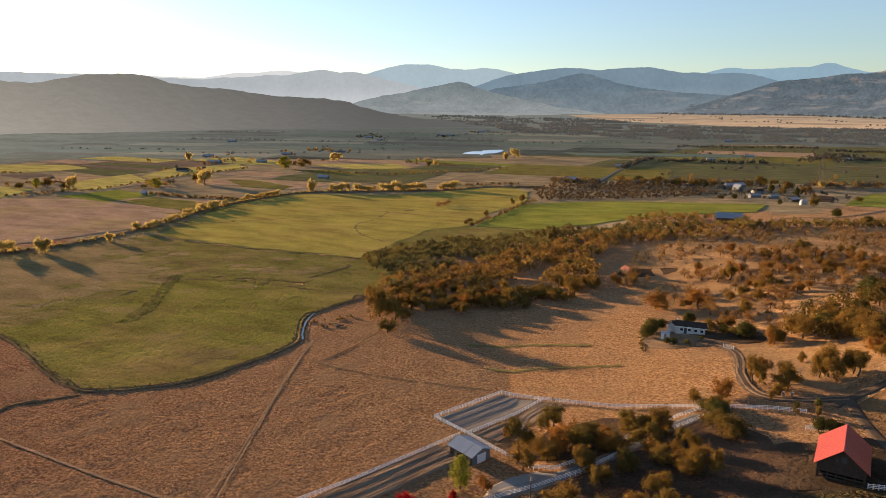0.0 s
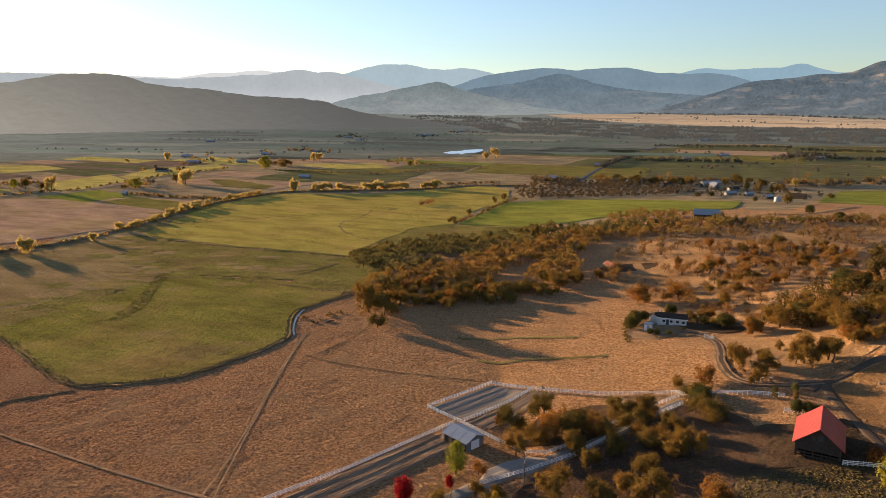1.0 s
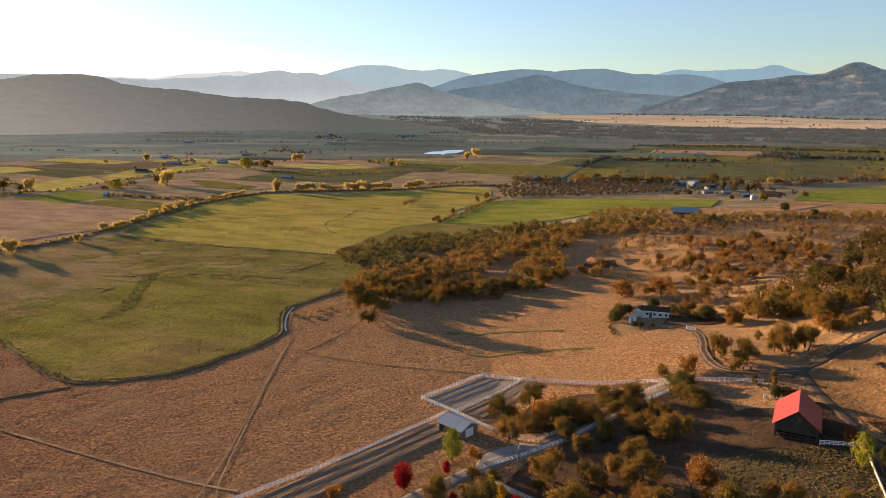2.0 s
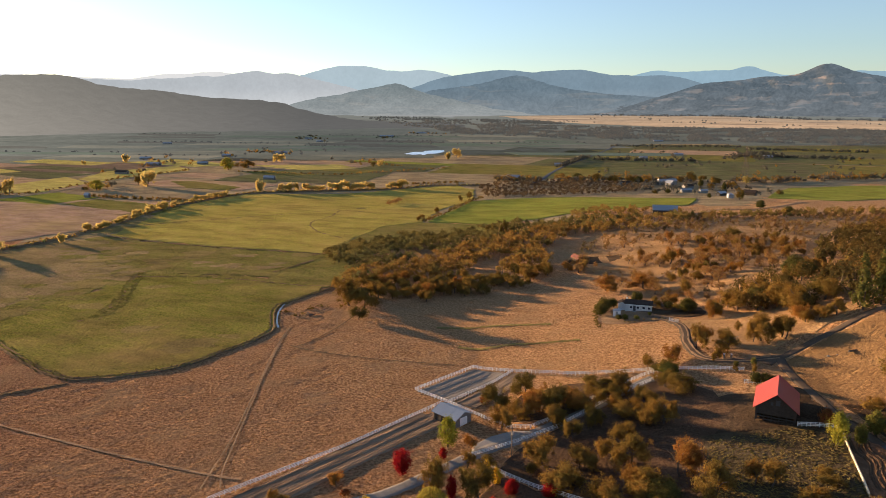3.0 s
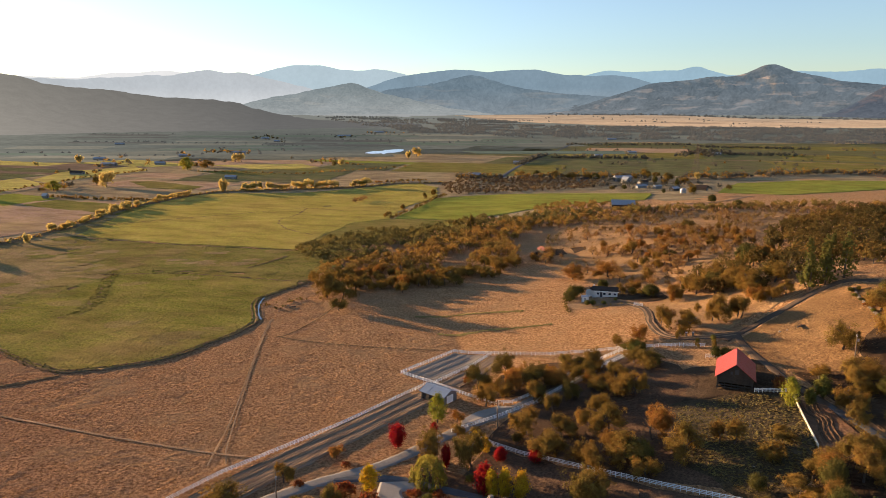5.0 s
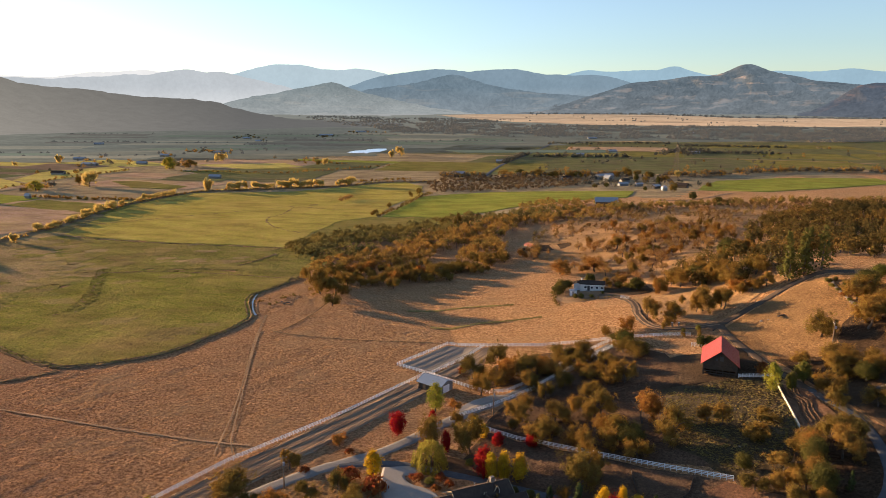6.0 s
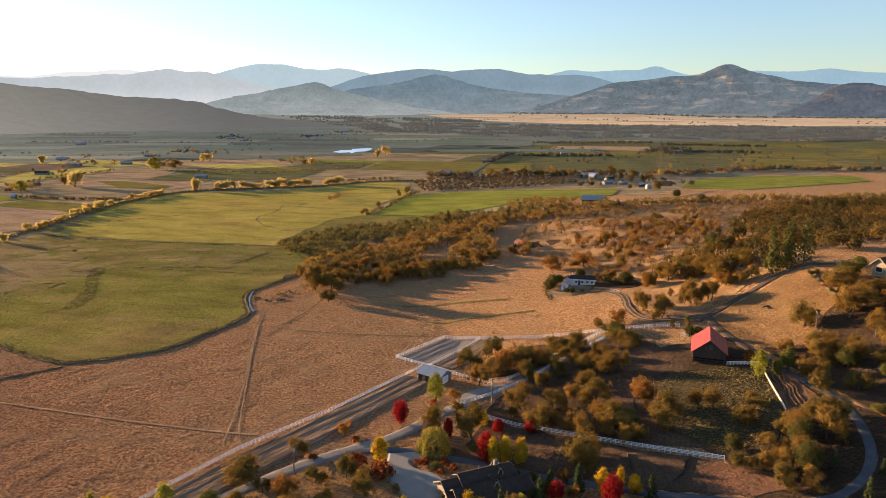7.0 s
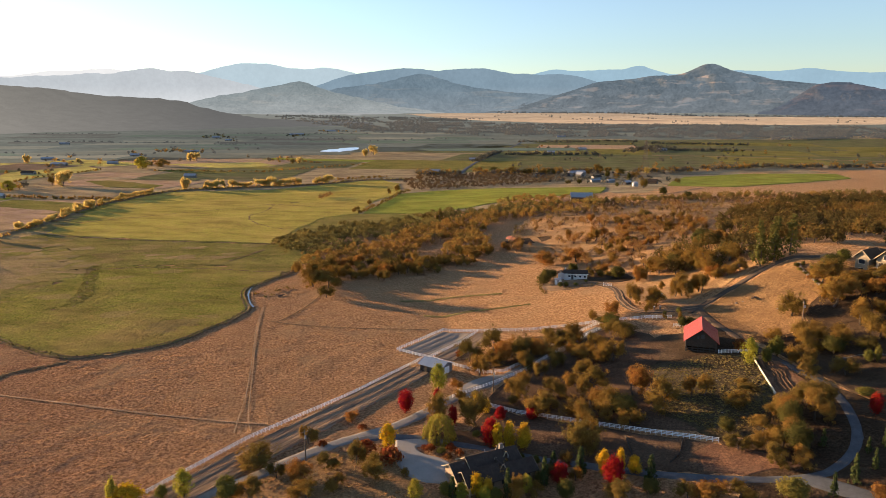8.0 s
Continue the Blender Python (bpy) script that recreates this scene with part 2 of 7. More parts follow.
POLE = plain("pole_wood", (0.17, 0.125, 0.085), 0.85, 0.3, 2.0)
BARK = plain("bark", (0.09, 0.07, 0.055), 0.95, 0.4, 2.0, relief=0.6)
RED_ROOF = plain("red_metal_roof", (0.33, 0.05, 0.033), 0.45, 0.1, 0.5)
BLUE_ROOF = plain("grey_metal_roof", (0.27, 0.285, 0.31), 0.5, 0.1, 0.4, spec=0.2)
SHED_ROOF = plain("blue_metal_roof", (0.2, 0.25, 0.32), 0.45, 0.1, 0.4, spec=0.25)
RUSTY_ROOF = plain("rusty_metal_roof", (0.3, 0.09, 0.055), 0.7, 0.3, 0.8)
SLATE = plain("dark_shingle", (0.0576, 0.0432, 0.0352), 0.9, 0.35, 0.9, spec=0.05)
TAN_ROOF = plain("tan_shingle", (0.105, 0.07, 0.045), 0.9, 0.25, 0.9, spec=0.0)
WHITE_WALL = plain("white_board_wall", (0.62, 0.61, 0.59), 0.7, 0.12, 0.8)
TAN_WALL = plain("tan_stucco", (0.27, 0.205, 0.14), 0.8, 0.15, 0.8)
GLASS = plain("window_glass", (0.03, 0.035, 0.045), 0.1, 0.2, 0.3, spec=0.8)
GALV = plain("galvanised_steel", (0.34, 0.34, 0.355), 0.5, 0.12, 0.7, metal=0.5)
TOWER_STEEL = plain("tower_steel", (0.12, 0.09, 0.066), 0.8, 0.2, 1.0)
DARK_METAL = plain("dark_metal", (0.06, 0.06, 0.065), 0.5, 0.2, 1.0)
OLIVE_FIELD = grass_ground("olive_field", (0.11, 0.115, 0.048), (0.19, 0.185, 0.075), (0.17, 0.15, 0.07), 0.4, 0.4)
TILLED = grass_ground("tilled_field", (0.2, 0.13, 0.09), (0.3, 0.205, 0.135), (0.23, 0.16, 0.095), 0.5, 0.5)
FARM_WALL = plain("faded_farm_paint", (0.187, 0.182, 0.174), 0.75, 0.2, 0.6)
HILL_CREAM = plain("tan_board", (0.3, 0.24, 0.161), 0.75, 0.2, 0.8)
GOLD_LITTER = grass_ground("golden_litter", (0.213, 0.125, 0.06), (0.425, 0.25, 0.112), (0.25, 0.15, 0.075), 1.2, 0.8, (0.175, 0.112, 0.0688))
PASTURE_TAN = grass_ground("tan_pasture", (0.225, 0.15, 0.077), (0.37, 0.255, 0.132), (0.235, 0.185, 0.074), 0.7, 0.8, (0.21, 0.172, 0.067))
MIXED_GRASS = grass_ground("mixed_grass", (0.17, 0.135, 0.046), (0.3, 0.23, 0.085), (0.23, 0.18, 0.066), 0.7, 0.9, (0.28, 0.19, 0.085))
GOLD_BARE = grass_ground("bare_golden_ground", (0.268, 0.155, 0.0731), (0.454, 0.278, 0.134), (0.309, 0.17, 0.0804), 0.9, 0.9, (0.351, 0.216, 0.108))
STONE = plain("field_stone", (0.2, 0.165, 0.13), 0.9, 0.3, 0.8, relief=0.5)
water = Nodes("still_water")
muddy = Nodes("ditch_water")
DITCH_WATER = muddy.surface((0.17, 0.175, 0.18), 0.3, muddy.bump(muddy.noise(0.8, 3), 0.05, 0.03), 1.0, 1.0)
WATER = water.surface((0.93, 0.93, 0.93), 0.3, water.bump(water.noise(0.3, 3), 0.02, 0.02), 1.0, 1.0)

OAK = leaf("oak_leaves", (0.129, 0.0957, 0.0291), (0.197, 0.13, 0.0342), (0.274, 0.153, 0.0376), (0.214, 0.141, 0.0385), clear=0.35)
RUST = leaf("rust_oak_leaves", (0.19, 0.12, 0.034), (0.28, 0.145, 0.038), (0.33, 0.145, 0.038), (0.26, 0.155, 0.04), clear=0.42)
EVERGREEN = leaf("evergreen_leaves", (0.07, 0.068, 0.02), (0.105, 0.09, 0.026), (0.15, 0.115, 0.032), clear=0.3)
REDLEAF = leaf("red_maple_leaves", (0.213, 0.00984, 0.0115), (0.344, 0.0164, 0.018), (0.279, 0.0246, 0.0164), clear=0.45)
YELLOW = leaf("yellow_leaves", (0.46, 0.28, 0.02), (0.55, 0.36, 0.03), (0.5, 0.25, 0.03), clear=0.45)
WILLOW = leaf("willow_leaves", (0.2, 0.175, 0.035), (0.26, 0.22, 0.045), (0.29, 0.23, 0.05), clear=0.4)
HILLWOOD = leaf("hill_wood_leaves", (0.0615, 0.0508, 0.0213), (0.131, 0.0886, 0.0279), (0.246, 0.13, 0.0344), (0.0943, 0.0705, 0.0246), scale=0.035, clear=0.42)
WEED = leaf("dry_weeds", (0.12, 0.1, 0.04), (0.22, 0.17, 0.06), (0.3, 0.23, 0.09), clear=0.3, scale=0.05)
PALE = leaf("pale_green_leaves", (0.22, 0.22, 0.035), (0.34, 0.3, 0.045), (0.38, 0.29, 0.05), clear=0.45)
MIDGREEN = leaf("green_leaves", (0.1, 0.1, 0.028), (0.15, 0.14, 0.034), (0.2, 0.16, 0.04))
PINE = leaf("pine_needles", (0.085, 0.085, 0.0255), (0.119, 0.111, 0.0306), (0.17, 0.14, 0.0357), clear=0.3, scale=0.2)
CONIFER = leaf("conifer_needles", (0.045, 0.06, 0.024), (0.075, 0.088, 0.032), clear=0.2)
SHRUB = leaf("red_shrub_leaves", (0.2, 0.06, 0.025), (0.3, 0.09, 0.03), (0.22, 0.1, 0.03))
CREEK = leaf("golden_creek_leaves", (0.435, 0.326, 0.109), (0.581, 0.435, 0.145), (0.521, 0.363, 0.121), clear=0.55)
GROVE = leaf("woodland_leaves", (0.14, 0.107, 0.0366), (0.244, 0.165, 0.0488), (0.366, 0.201, 0.0537), (0.207, 0.146, 0.0439), scale=0.09, clear=0.42)
SAVANNA = leaf("savanna_leaves", (0.2, 0.13, 0.05), (0.29, 0.162, 0.06), (0.33, 0.17, 0.063), (0.245, 0.155, 0.055), scale=0.07, clear=0.42)
BACKWOOD = leaf("evergreen_wood_leaves", (0.156, 0.13, 0.0468), (0.234, 0.176, 0.0546), (0.364, 0.208, 0.0572), (0.195, 0.15, 0.052), scale=0.05, clear=0.42)
THICKET = leaf("thicket_leaves", (0.124, 0.0962, 0.0598), (0.182, 0.122, 0.065), (0.221, 0.137, 0.0676), scale=0.03)
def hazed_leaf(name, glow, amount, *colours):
    """Far woods, with haze mixed into the leaf colour as emission."""
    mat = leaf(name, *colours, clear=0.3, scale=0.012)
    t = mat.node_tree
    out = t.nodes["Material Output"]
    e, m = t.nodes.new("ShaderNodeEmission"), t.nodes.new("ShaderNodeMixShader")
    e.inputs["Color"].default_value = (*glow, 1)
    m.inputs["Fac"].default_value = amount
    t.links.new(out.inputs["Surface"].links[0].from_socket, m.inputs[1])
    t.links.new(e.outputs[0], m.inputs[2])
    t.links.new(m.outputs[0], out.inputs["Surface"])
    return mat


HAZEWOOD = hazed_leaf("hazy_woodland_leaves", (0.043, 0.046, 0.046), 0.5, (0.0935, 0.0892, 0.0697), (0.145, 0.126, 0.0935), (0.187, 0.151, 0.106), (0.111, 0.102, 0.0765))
# Greyed leaf colours: the haze of distance is put into the base colour.
FARWOOD = leaf("far_woodland_leaves", (0.0902, 0.0902, 0.0697), (0.131, 0.119, 0.0902), (0.172, 0.143, 0.0984), (0.107, 0.102, 0.0779), clear=0.3, scale=0.012)

# ---- terrain ----
RISE_X = ((20, 0), (53, 5), (78, 9.5), (100, 11.5), (114, 16), (136, 26), (175, 30), (330, 30), (600, 0))
RISE_Y = ((-200, 1), (168, 1), (215, 0.66), (300, 0.42), (460, 0.2), (640, 0))

LIFT_Y = ((1700, 0), (2600, 20), (3400, 48), (5200, 50))


def smooth(a, b, x):
    u = np.clip((np.asarray(x, float) - a) / (b - a), 0, 1)
    return u * u * (3 - 2 * u)


def height(x, y):
    """The lie of the land: flat valley, an oak slope to the east, a far plain that lifts towards the hills."""
    ax = np.interp(x, [a for a, _ in RISE_X], [b for _, b in RISE_X])
    by = np.interp(y, [a for a, _ in RISE_Y], [b for _, b in RISE_Y])
    mound = 0.9 * np.exp(-((x - 80) ** 2 + (y - 124) ** 2) / 196)
    return ax * by + mound + np.interp(y, [a for a, _ in LIFT_Y], [b for _, b in LIFT_Y])


def mesh(name, verts, faces, material=None, shade=False):
    me = bpy.data.meshes.new(name)
    me.from_pydata([tuple(v) for v in verts], [], faces)
    if material:
        me.materials.append(material)
    if shade:
        me.polygons.foreach_set("use_smooth", [True] * len(me.polygons))
    return me


def part(name, bm, material, parent, label=""):
    """Links a bmesh as one mesh object under a thing or a part."""
    me = bpy.data.meshes.new(name)
    bm.to_mesh(me)
    bm.free()
    me.materials.append(material)
    ob = new(name, me)
    ob.parent = parent
    return tagged(ob, label)


def share(name, me, parent, m):
    """A part on a mesh that it shares with parts alike."""
    ob = new(name, me)
    ob.parent = parent
    ob.matrix_basis = m
    return ob


def setting(name, me, label):
    return tagged(new(name, me), label, "ground", kind="structure")


def axis_steps(lo, hi, step, ends, grow=1.09):
    """Even steps between lo and hi that widen towards both ends."""
    inner = list(np.arange(lo, hi + 0.01, step))
    s, v = step, inner[-1]
    while v < ends[1]:
        s *= grow
        v += s
        inner.append(v)
    s, v = step, inner[0]
    while v > ends[0]:
        s *= grow
        v -= s
        inner.insert(0, v)
    return np.array(inner)


def lumps(x, y, seed):
    """Smooth random lumps, one a unit, from 0 to 1."""
    table = np.random.default_rng(seed).random((256, 256))
    i, j = np.floor(x).astype(int), np.floor(y).astype(int)
    u, v = x - i, y - j
    u, v = u * u * (3 - 2 * u), v * v * (3 - 2 * v)
    a, b, c, d = table[i & 255, j & 255], table[i + 1 & 255, j & 255], table[i & 255, j + 1 & 255], table[i + 1 & 255, j + 1 & 255]
    return (a * (1 - u) + b * u) * (1 - v) + (c * (1 - u) + d * u) * v


def bumps(x, y):
    """Low swells and humps of grazed ground."""
    near = 1 - smooth(300, 700, np.hypot(x, y))
    close = 1 - smooth(240, 330, np.hypot(x, y))
    tussocks = 0.17 * lumps(0.8 * x + 0.5 * y, 0.85 * y - 0.45 * x, 1) + 0.02 * lumps(0.33 * x - 0.2 * y, 0.3 * y + 0.15 * x, 2) + 0.05 * lumps(x / 13, y / 9, 3) - 0.09
    return close * tussocks + near * (0.07 * np.sin(x * 0.31 + 1.7 * np.sin(y * 0.13)) * np.sin(y * 0.27 + 1.3 * np.sin(x * 0.11)) + 0.05 * (lumps(x * 0.22 + 40, y * 0.26 + 40, 4) - 0.5))


gx, gy = axis_steps(-180, 130, 0.7, (-5200, 5200)), axis_steps(72, 280, 0.7, (-900, 5400), 1.07)
GX, GY = np.meshgrid(gx, gy)
GZ = height(GX, GY) + bumps(GX, GY) - 0.14
nx, ny = len(gx), len(gy)
ids = np.arange(nx * ny).reshape(ny, nx)
quads = np.stack([ids[:-1, :-1], ids[:-1, 1:], ids[1:, 1:], ids[1:, :-1]], -1).reshape(-1, 4)
ground_mesh = mesh("ground", np.stack([GX, GY, GZ], -1).reshape(-1, 3), quads.tolist(), DRY, True)
ground_mesh.materials.append(VALLEY)
centre = (GY[:-1, :-1] + GY[1:, 1:]).ravel() / 2
across = (GX[:-1, :-1] + GX[1:, 1:]).ravel() / 2
edge = 425 + 40 * np.sin(across * 0.013) + 25 * np.sin(across * 0.041) + np.clip(across - 120, 0, 300) * 0.75
far_edge = 1080 + 480 * smooth(150, 700, across) + 60 * np.sin(across * 0.004 + 1) + 40 * np.sin(across * 0.011)
ground_mesh.polygons.foreach_set("material_index", (centre > edge).astype(np.int32))
setting("ground", ground_mesh, "dry tan grassland on the floor of a wide valley")
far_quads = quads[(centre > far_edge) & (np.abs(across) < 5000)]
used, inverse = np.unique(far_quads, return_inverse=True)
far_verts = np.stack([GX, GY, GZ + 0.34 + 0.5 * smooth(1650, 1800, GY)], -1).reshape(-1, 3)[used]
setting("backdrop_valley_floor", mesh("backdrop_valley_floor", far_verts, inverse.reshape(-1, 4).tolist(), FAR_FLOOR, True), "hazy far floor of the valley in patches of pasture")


def worn_edge(points, step, wander, seed, closed=True):
    """A border with many small bends through the given corners."""
    rng = random.Random(seed)
    out = []
    n = len(points)
    for i in range(n if closed else n - 1):
        a, b = Vector(points[i]), Vector(points[(i + 1) % n])
        k = max(1, int((b - a).length / step))
        for j in range(k):
            p = a.lerp(b, j / k)
            out.append((p.x + rng.uniform(-wander, wander), p.y + rng.uniform(-wander, wander)))
    if not closed:
        out.append(tuple(points[-1]))
    return out


def field(name, points, material, label, lift=0.12, step=5.0, wander=0.7, cell=None):
    """A field with a bent border, laid over the lie of the land."""
    border = worn_edge(points, step, wander, len(name) + len(points))
    bm = bmesh.new()
    vs = [bm.verts.new((x, y, 0)) for x, y in border]
    bm.faces.new(vs)
    bmesh.ops.triangulate(bm, faces=bm.faces[:])
    if cell:
        for _ in range(7):
            long_edges = [e for e in bm.edges if e.calc_length() > cell]
            if not long_edges:
                break
            bmesh.ops.subdivide_edges(bm, edges=long_edges, cuts=1)
            bmesh.ops.triangulate(bm, faces=[f for f in bm.faces if len(f.verts) > 3])
    for v in bm.verts:
        v.co.z = float(height(v.co.x, v.co.y)) + lift
    turn = sum(border[i - 1][0] * border[i][1] - border[i][0] * border[i - 1][1] for i in range(len(border)))
    rim = [bm.verts.new((x, y, float(height(x, y)) + lift)) for x, y in border]
    hem, n = [], len(border)
    for i, (x, y) in enumerate(border):
        d = Vector(border[(i + 1) % n]) - Vector(border[i - 1])
        d = d.normalized() * (1 if turn > 0 else -1) * min(1.0, 3 * lift + 0.5)
        hem.append(bm.verts.new((x + d.y, y - d.x, float(height(x, y)) - 0.36)))
    for i in range(n):
        bm.faces.new((rim[i], rim[(i + 1) % n], hem[(i + 1) % n], hem[i]))
    bm.normal_update()
    bmesh.ops.reverse_faces(bm, faces=[f for f in bm.faces if f.normal.z < 0])
    me = bpy.data.meshes.new(name)
    bm.to_mesh(me)
    bm.free()
    me.materials.append(material)
    return setting(name, me, label)


def along(points, step):
    """Places and sideways directions along a rounded line."""
    pts = [Vector(p) for p in points]
    dense = []
    for i in range(len(pts) - 1):
        p0, p1, p2, p3 = pts[max(i - 1, 0)], pts[i], pts[i + 1], pts[min(i + 2, len(pts) - 1)]
        k = max(2, int((p2 - p1).length / step))
        for j in range(k):
            u = j / k
            dense.append(0.5 * ((2 * p1) + (p2 - p0) * u + (2 * p0 - 5 * p1 + 4 * p2 - p3) * u * u + (3 * p1 - p0 - 3 * p2 + p3) * u ** 3))
    dense.append(pts[-1])
    out = []
    for i, p in enumerate(dense):
        d = (dense[min(i + 1, len(dense) - 1)] - dense[max(i - 1, 0)]).normalized()
        out.append((p, Vector((d.y, -d.x))))
    return out


def strip(name, points, profile, material, label, step=2.0, wander=0.15, seed=1, kind="structure", category="road"):
    """A road, track or bank: a cross-section of (offset, height) drawn along a line over the land."""
    rng = random.Random(seed)
    rows = along(points, step)
    verts, faces, n = [], [], len(profile)
    for p, side in rows:
        for o, h in profile:
            q = p + side * (o + rng.uniform(-wander, wander))
            verts.append((q.x, q.y, float(height(q.x, q.y)) + h + rng.uniform(-0.2, 0.2) * wander))
    for i in range(len(rows) - 1):
        for j in range(n - 1):
            a = i * n + j
            faces.append((a, a + n, a + n + 1, a + 1))
    me = mesh(name, verts, faces, material, True)
    return tagged(new(name, me), label, category, kind=kind)


def road_profile(width, crown=0.05):
    h = width / 2
    return ((-h - 0.5, -0.3), (-h, 0.12), (-h * 0.6, crown + 0.09), (0, crown + 0.11), (h * 0.6, crown + 0.09), (h, 0.12), (h + 0.5, -0.3))


def rounded(points, step=1.0):
    """A closed outline through the given corners, without sharp turns."""
    return [(p.x, p.y) for p, _ in along([*points, points[0]], step)][:-1]


# fields of the valley
field("near_meadow", [(-156.8, 231.4), (-145.4, 222.5), (-135.1, 212.2), (-122.4, 199.0), (-112.3, 190.1), (-102.8, 184.0), (-94.6, 184.4), (-87.1, 185.7), (-79.9, 188.2), (-74.4, 191.3), (-69.2, 196.2), (-64.5, 203.2), (-57.6, 211.3), (-53.8, 218.8), (-51.1, 225.7), (-52.0, 234.8), (-53.8, 247.4), (-52.9, 258.2), (-46.6, 266.9), (-38.8, 276.9), (-37.8, 288), (-74.8, 309.5), (-102.7, 314.6), (-122.6, 317.7), (-127, 301.7), (-148.9, 265.4), (-162.3, 239.9)], GREEN, "short green grazed meadow inside a ditch", 0.16)
field("rough_meadow", [(-122.6, 317.7), (-127, 301.7), (-148.9, 265.4), (-164.4, 243.2), (-173.4, 257.4), (-155.5, 277.8), (-138.7, 317.5), (-165, 368.7), (-179, 418), (-116.3, 388), (-43.5, 357.5), (-17.3, 319), (-33.7, 286), (-74.8, 310.5), (-102.7, 315.6)], ROUGH_GREEN, "rough green and brown pasture with sedge", 0.14, 5.0, 3.2)
field("west_pasture", [(-170, 250), (-153, 278), (-136, 317), (-163, 368), (-178, 424), (-196, 445), (-235, 392), (-262, 365), (-330, 340), (-330, 270), (-220, 244)], PASTURE_TAN, "tan dry pasture below the creek", 0.1, 6, 4.0)
field("long_meadow", [(-181.5, 429), (-180, 485), (-178, 557), (-140.7, 642), (-44.5, 636), (67.9, 709), (82.5, 661), (69.8, 576), (37.8, 528), (17.8, 464), (-9, 452), (-28.5, 403), (-43.8, 362), (-116.3, 391)], GOLD_GREEN, "broad golden-green hay meadow", 0.2, 8, 1.5)
field("lush_field", [(21.7, 464), (68.9, 568), (104.2, 581), (151.9, 579), (264.5, 557), (233.5, 504), (168.5, 486), (85.6, 452), (64.9, 441), (36.7, 457)], LUSH, "bright green irrigated field", 0.35, 8, 1.0, 20)
field("lush_field", [(365, 604.8), (406, 648.9), (506.7, 665.4), (600, 640), (575, 590), (377.7, 527.8), (326.8, 552)], LUSH, "bright green irrigated field beyond a farm", 0.35, 8, 1.0, 20)
field("russet_field", [(-390, 599), (-280, 609), (-227, 603), (-178.4, 589), (-186, 526), (-206, 452), (-256, 391), (-290, 378), (-420, 560)], RUSSET, "russet stubble field along the creek", 0.2, 8, 1.5)
field("yellow_field", [(-400, 741), (-381, 833), (-324, 755), (-337, 674), (-376, 673)], BRIGHT_HAY, "sunlit yellow-green paddock", 0.3, 8, 1.0)
field("yellow_field", [(-452, 696), (-403, 672), (-395, 607), (-425, 606), (-486, 695)], BRIGHT_HAY, "sunlit yellow-green paddock", 0.3, 8, 1.0)
field("yellow_field", [(-355, 806), (-361, 905), (-297, 992), (-260, 917), (-308, 821), (-323, 768)], BRIGHT_HAY, "sunlit yellow-green paddock", 0.3, 8, 1.0)
field("yellow_field", [(-618, 888), (-620, 961), (-527, 964), (-468, 911), (-509, 852), (-545, 843)], BRIGHT_HAY, "sunlit yellow-green paddock", 0.3, 8, 1.0)
field("yellow_field", [(-398, 1066), (-338, 1131), (-265, 1059), (-216, 995), (-268, 973), (-320, 1012)], BRIGHT_HAY, "sunlit yellow-green paddock", 0.3, 8, 1.0)
field("yellow_field", [(-200, 996), (-70, 1000), (-42, 934), (-108, 905)], BRIGHT_HAY, "sunlit yellow-green paddock", 0.3, 8, 1.0)
field("green_field", [(-206, 702), (-244, 770), (-219, 771), (-154, 704), (-160, 679)], ROUGH_GREEN, "dull green paddock", 0.3, 8, 1.0)
field("green_field", [(-193, 886), (-152, 904), (-86, 835), (-126, 827)], ROUGH_GREEN, "dull green paddock", 0.3, 8, 1.0)
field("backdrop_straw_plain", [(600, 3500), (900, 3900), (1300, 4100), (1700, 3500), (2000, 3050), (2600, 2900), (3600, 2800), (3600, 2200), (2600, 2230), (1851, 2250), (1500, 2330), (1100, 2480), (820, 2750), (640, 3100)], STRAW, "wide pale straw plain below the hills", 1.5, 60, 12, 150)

# patches where the pastures run into one another
def mottles():
    rng = random.Random(52)
    border = along([(-164, 244), (-172, 258), (-155, 279), (-138, 317), (-163, 368), (-178, 418)], 5.0)
    spots = [(p + side * rng.gauss(0, 9), rng.choice((PASTURE_TAN, ROUGH_GREEN, MIXED_GRASS, MIXED_GRASS)), rng.uniform(2.0, 6.5)) for p, side in border for _ in range(2)]
    spots += [(Vector((rng.uniform(-150, -50), rng.uniform(325, 380))), rng.choice((MIXED_GRASS, PASTURE_TAN)), rng.uniform(2.0, 6.0)) for _ in range(22)]
    spots += [(Vector((x, y)), MIXED_GRASS, r) for x, y, r in ((-74, 212, 6.5), (-79, 206, 3.5), (-64, 219, 3.0), (-98, 230, 4.5), (-128, 262, 5.0), (-112, 292, 4.0), (-92, 300, 5.5))]
    spots += [(p - side * rng.uniform(5, 24), rng.choice((MIXED_GRASS, MIXED_GRASS, PASTURE_TAN)), rng.uniform(4.0, 9.0)) for p, side in along([(-176, 432), (-178, 485), (-174, 557), (-146, 628)], 7.0)]
    spots += [(Vector((rng.uniform(-30, 45), rng.uniform(520, 600))), rng.choice((MIXED_GRASS, PASTURE_TAN)), rng.uniform(4, 9)) for _ in range(9)]
    for i, (p, material, r) in enumerate(spots):
        ring = [(p.x + r * 1.7 * math.cos(a) * k, p.y + r * math.sin(a) * k) for a, k in ((2 * math.pi * j / 9, rng.uniform(0.45, 1.2)) for j in range(9))]
        field("pasture_patch", rounded(ring, 1.5), material, "worn patch of mixed grass in the pasture", (0.185 if p.y < 425 else 0.225) + 0.002 * (i % 9), 2.0, 0.3)


mottles()

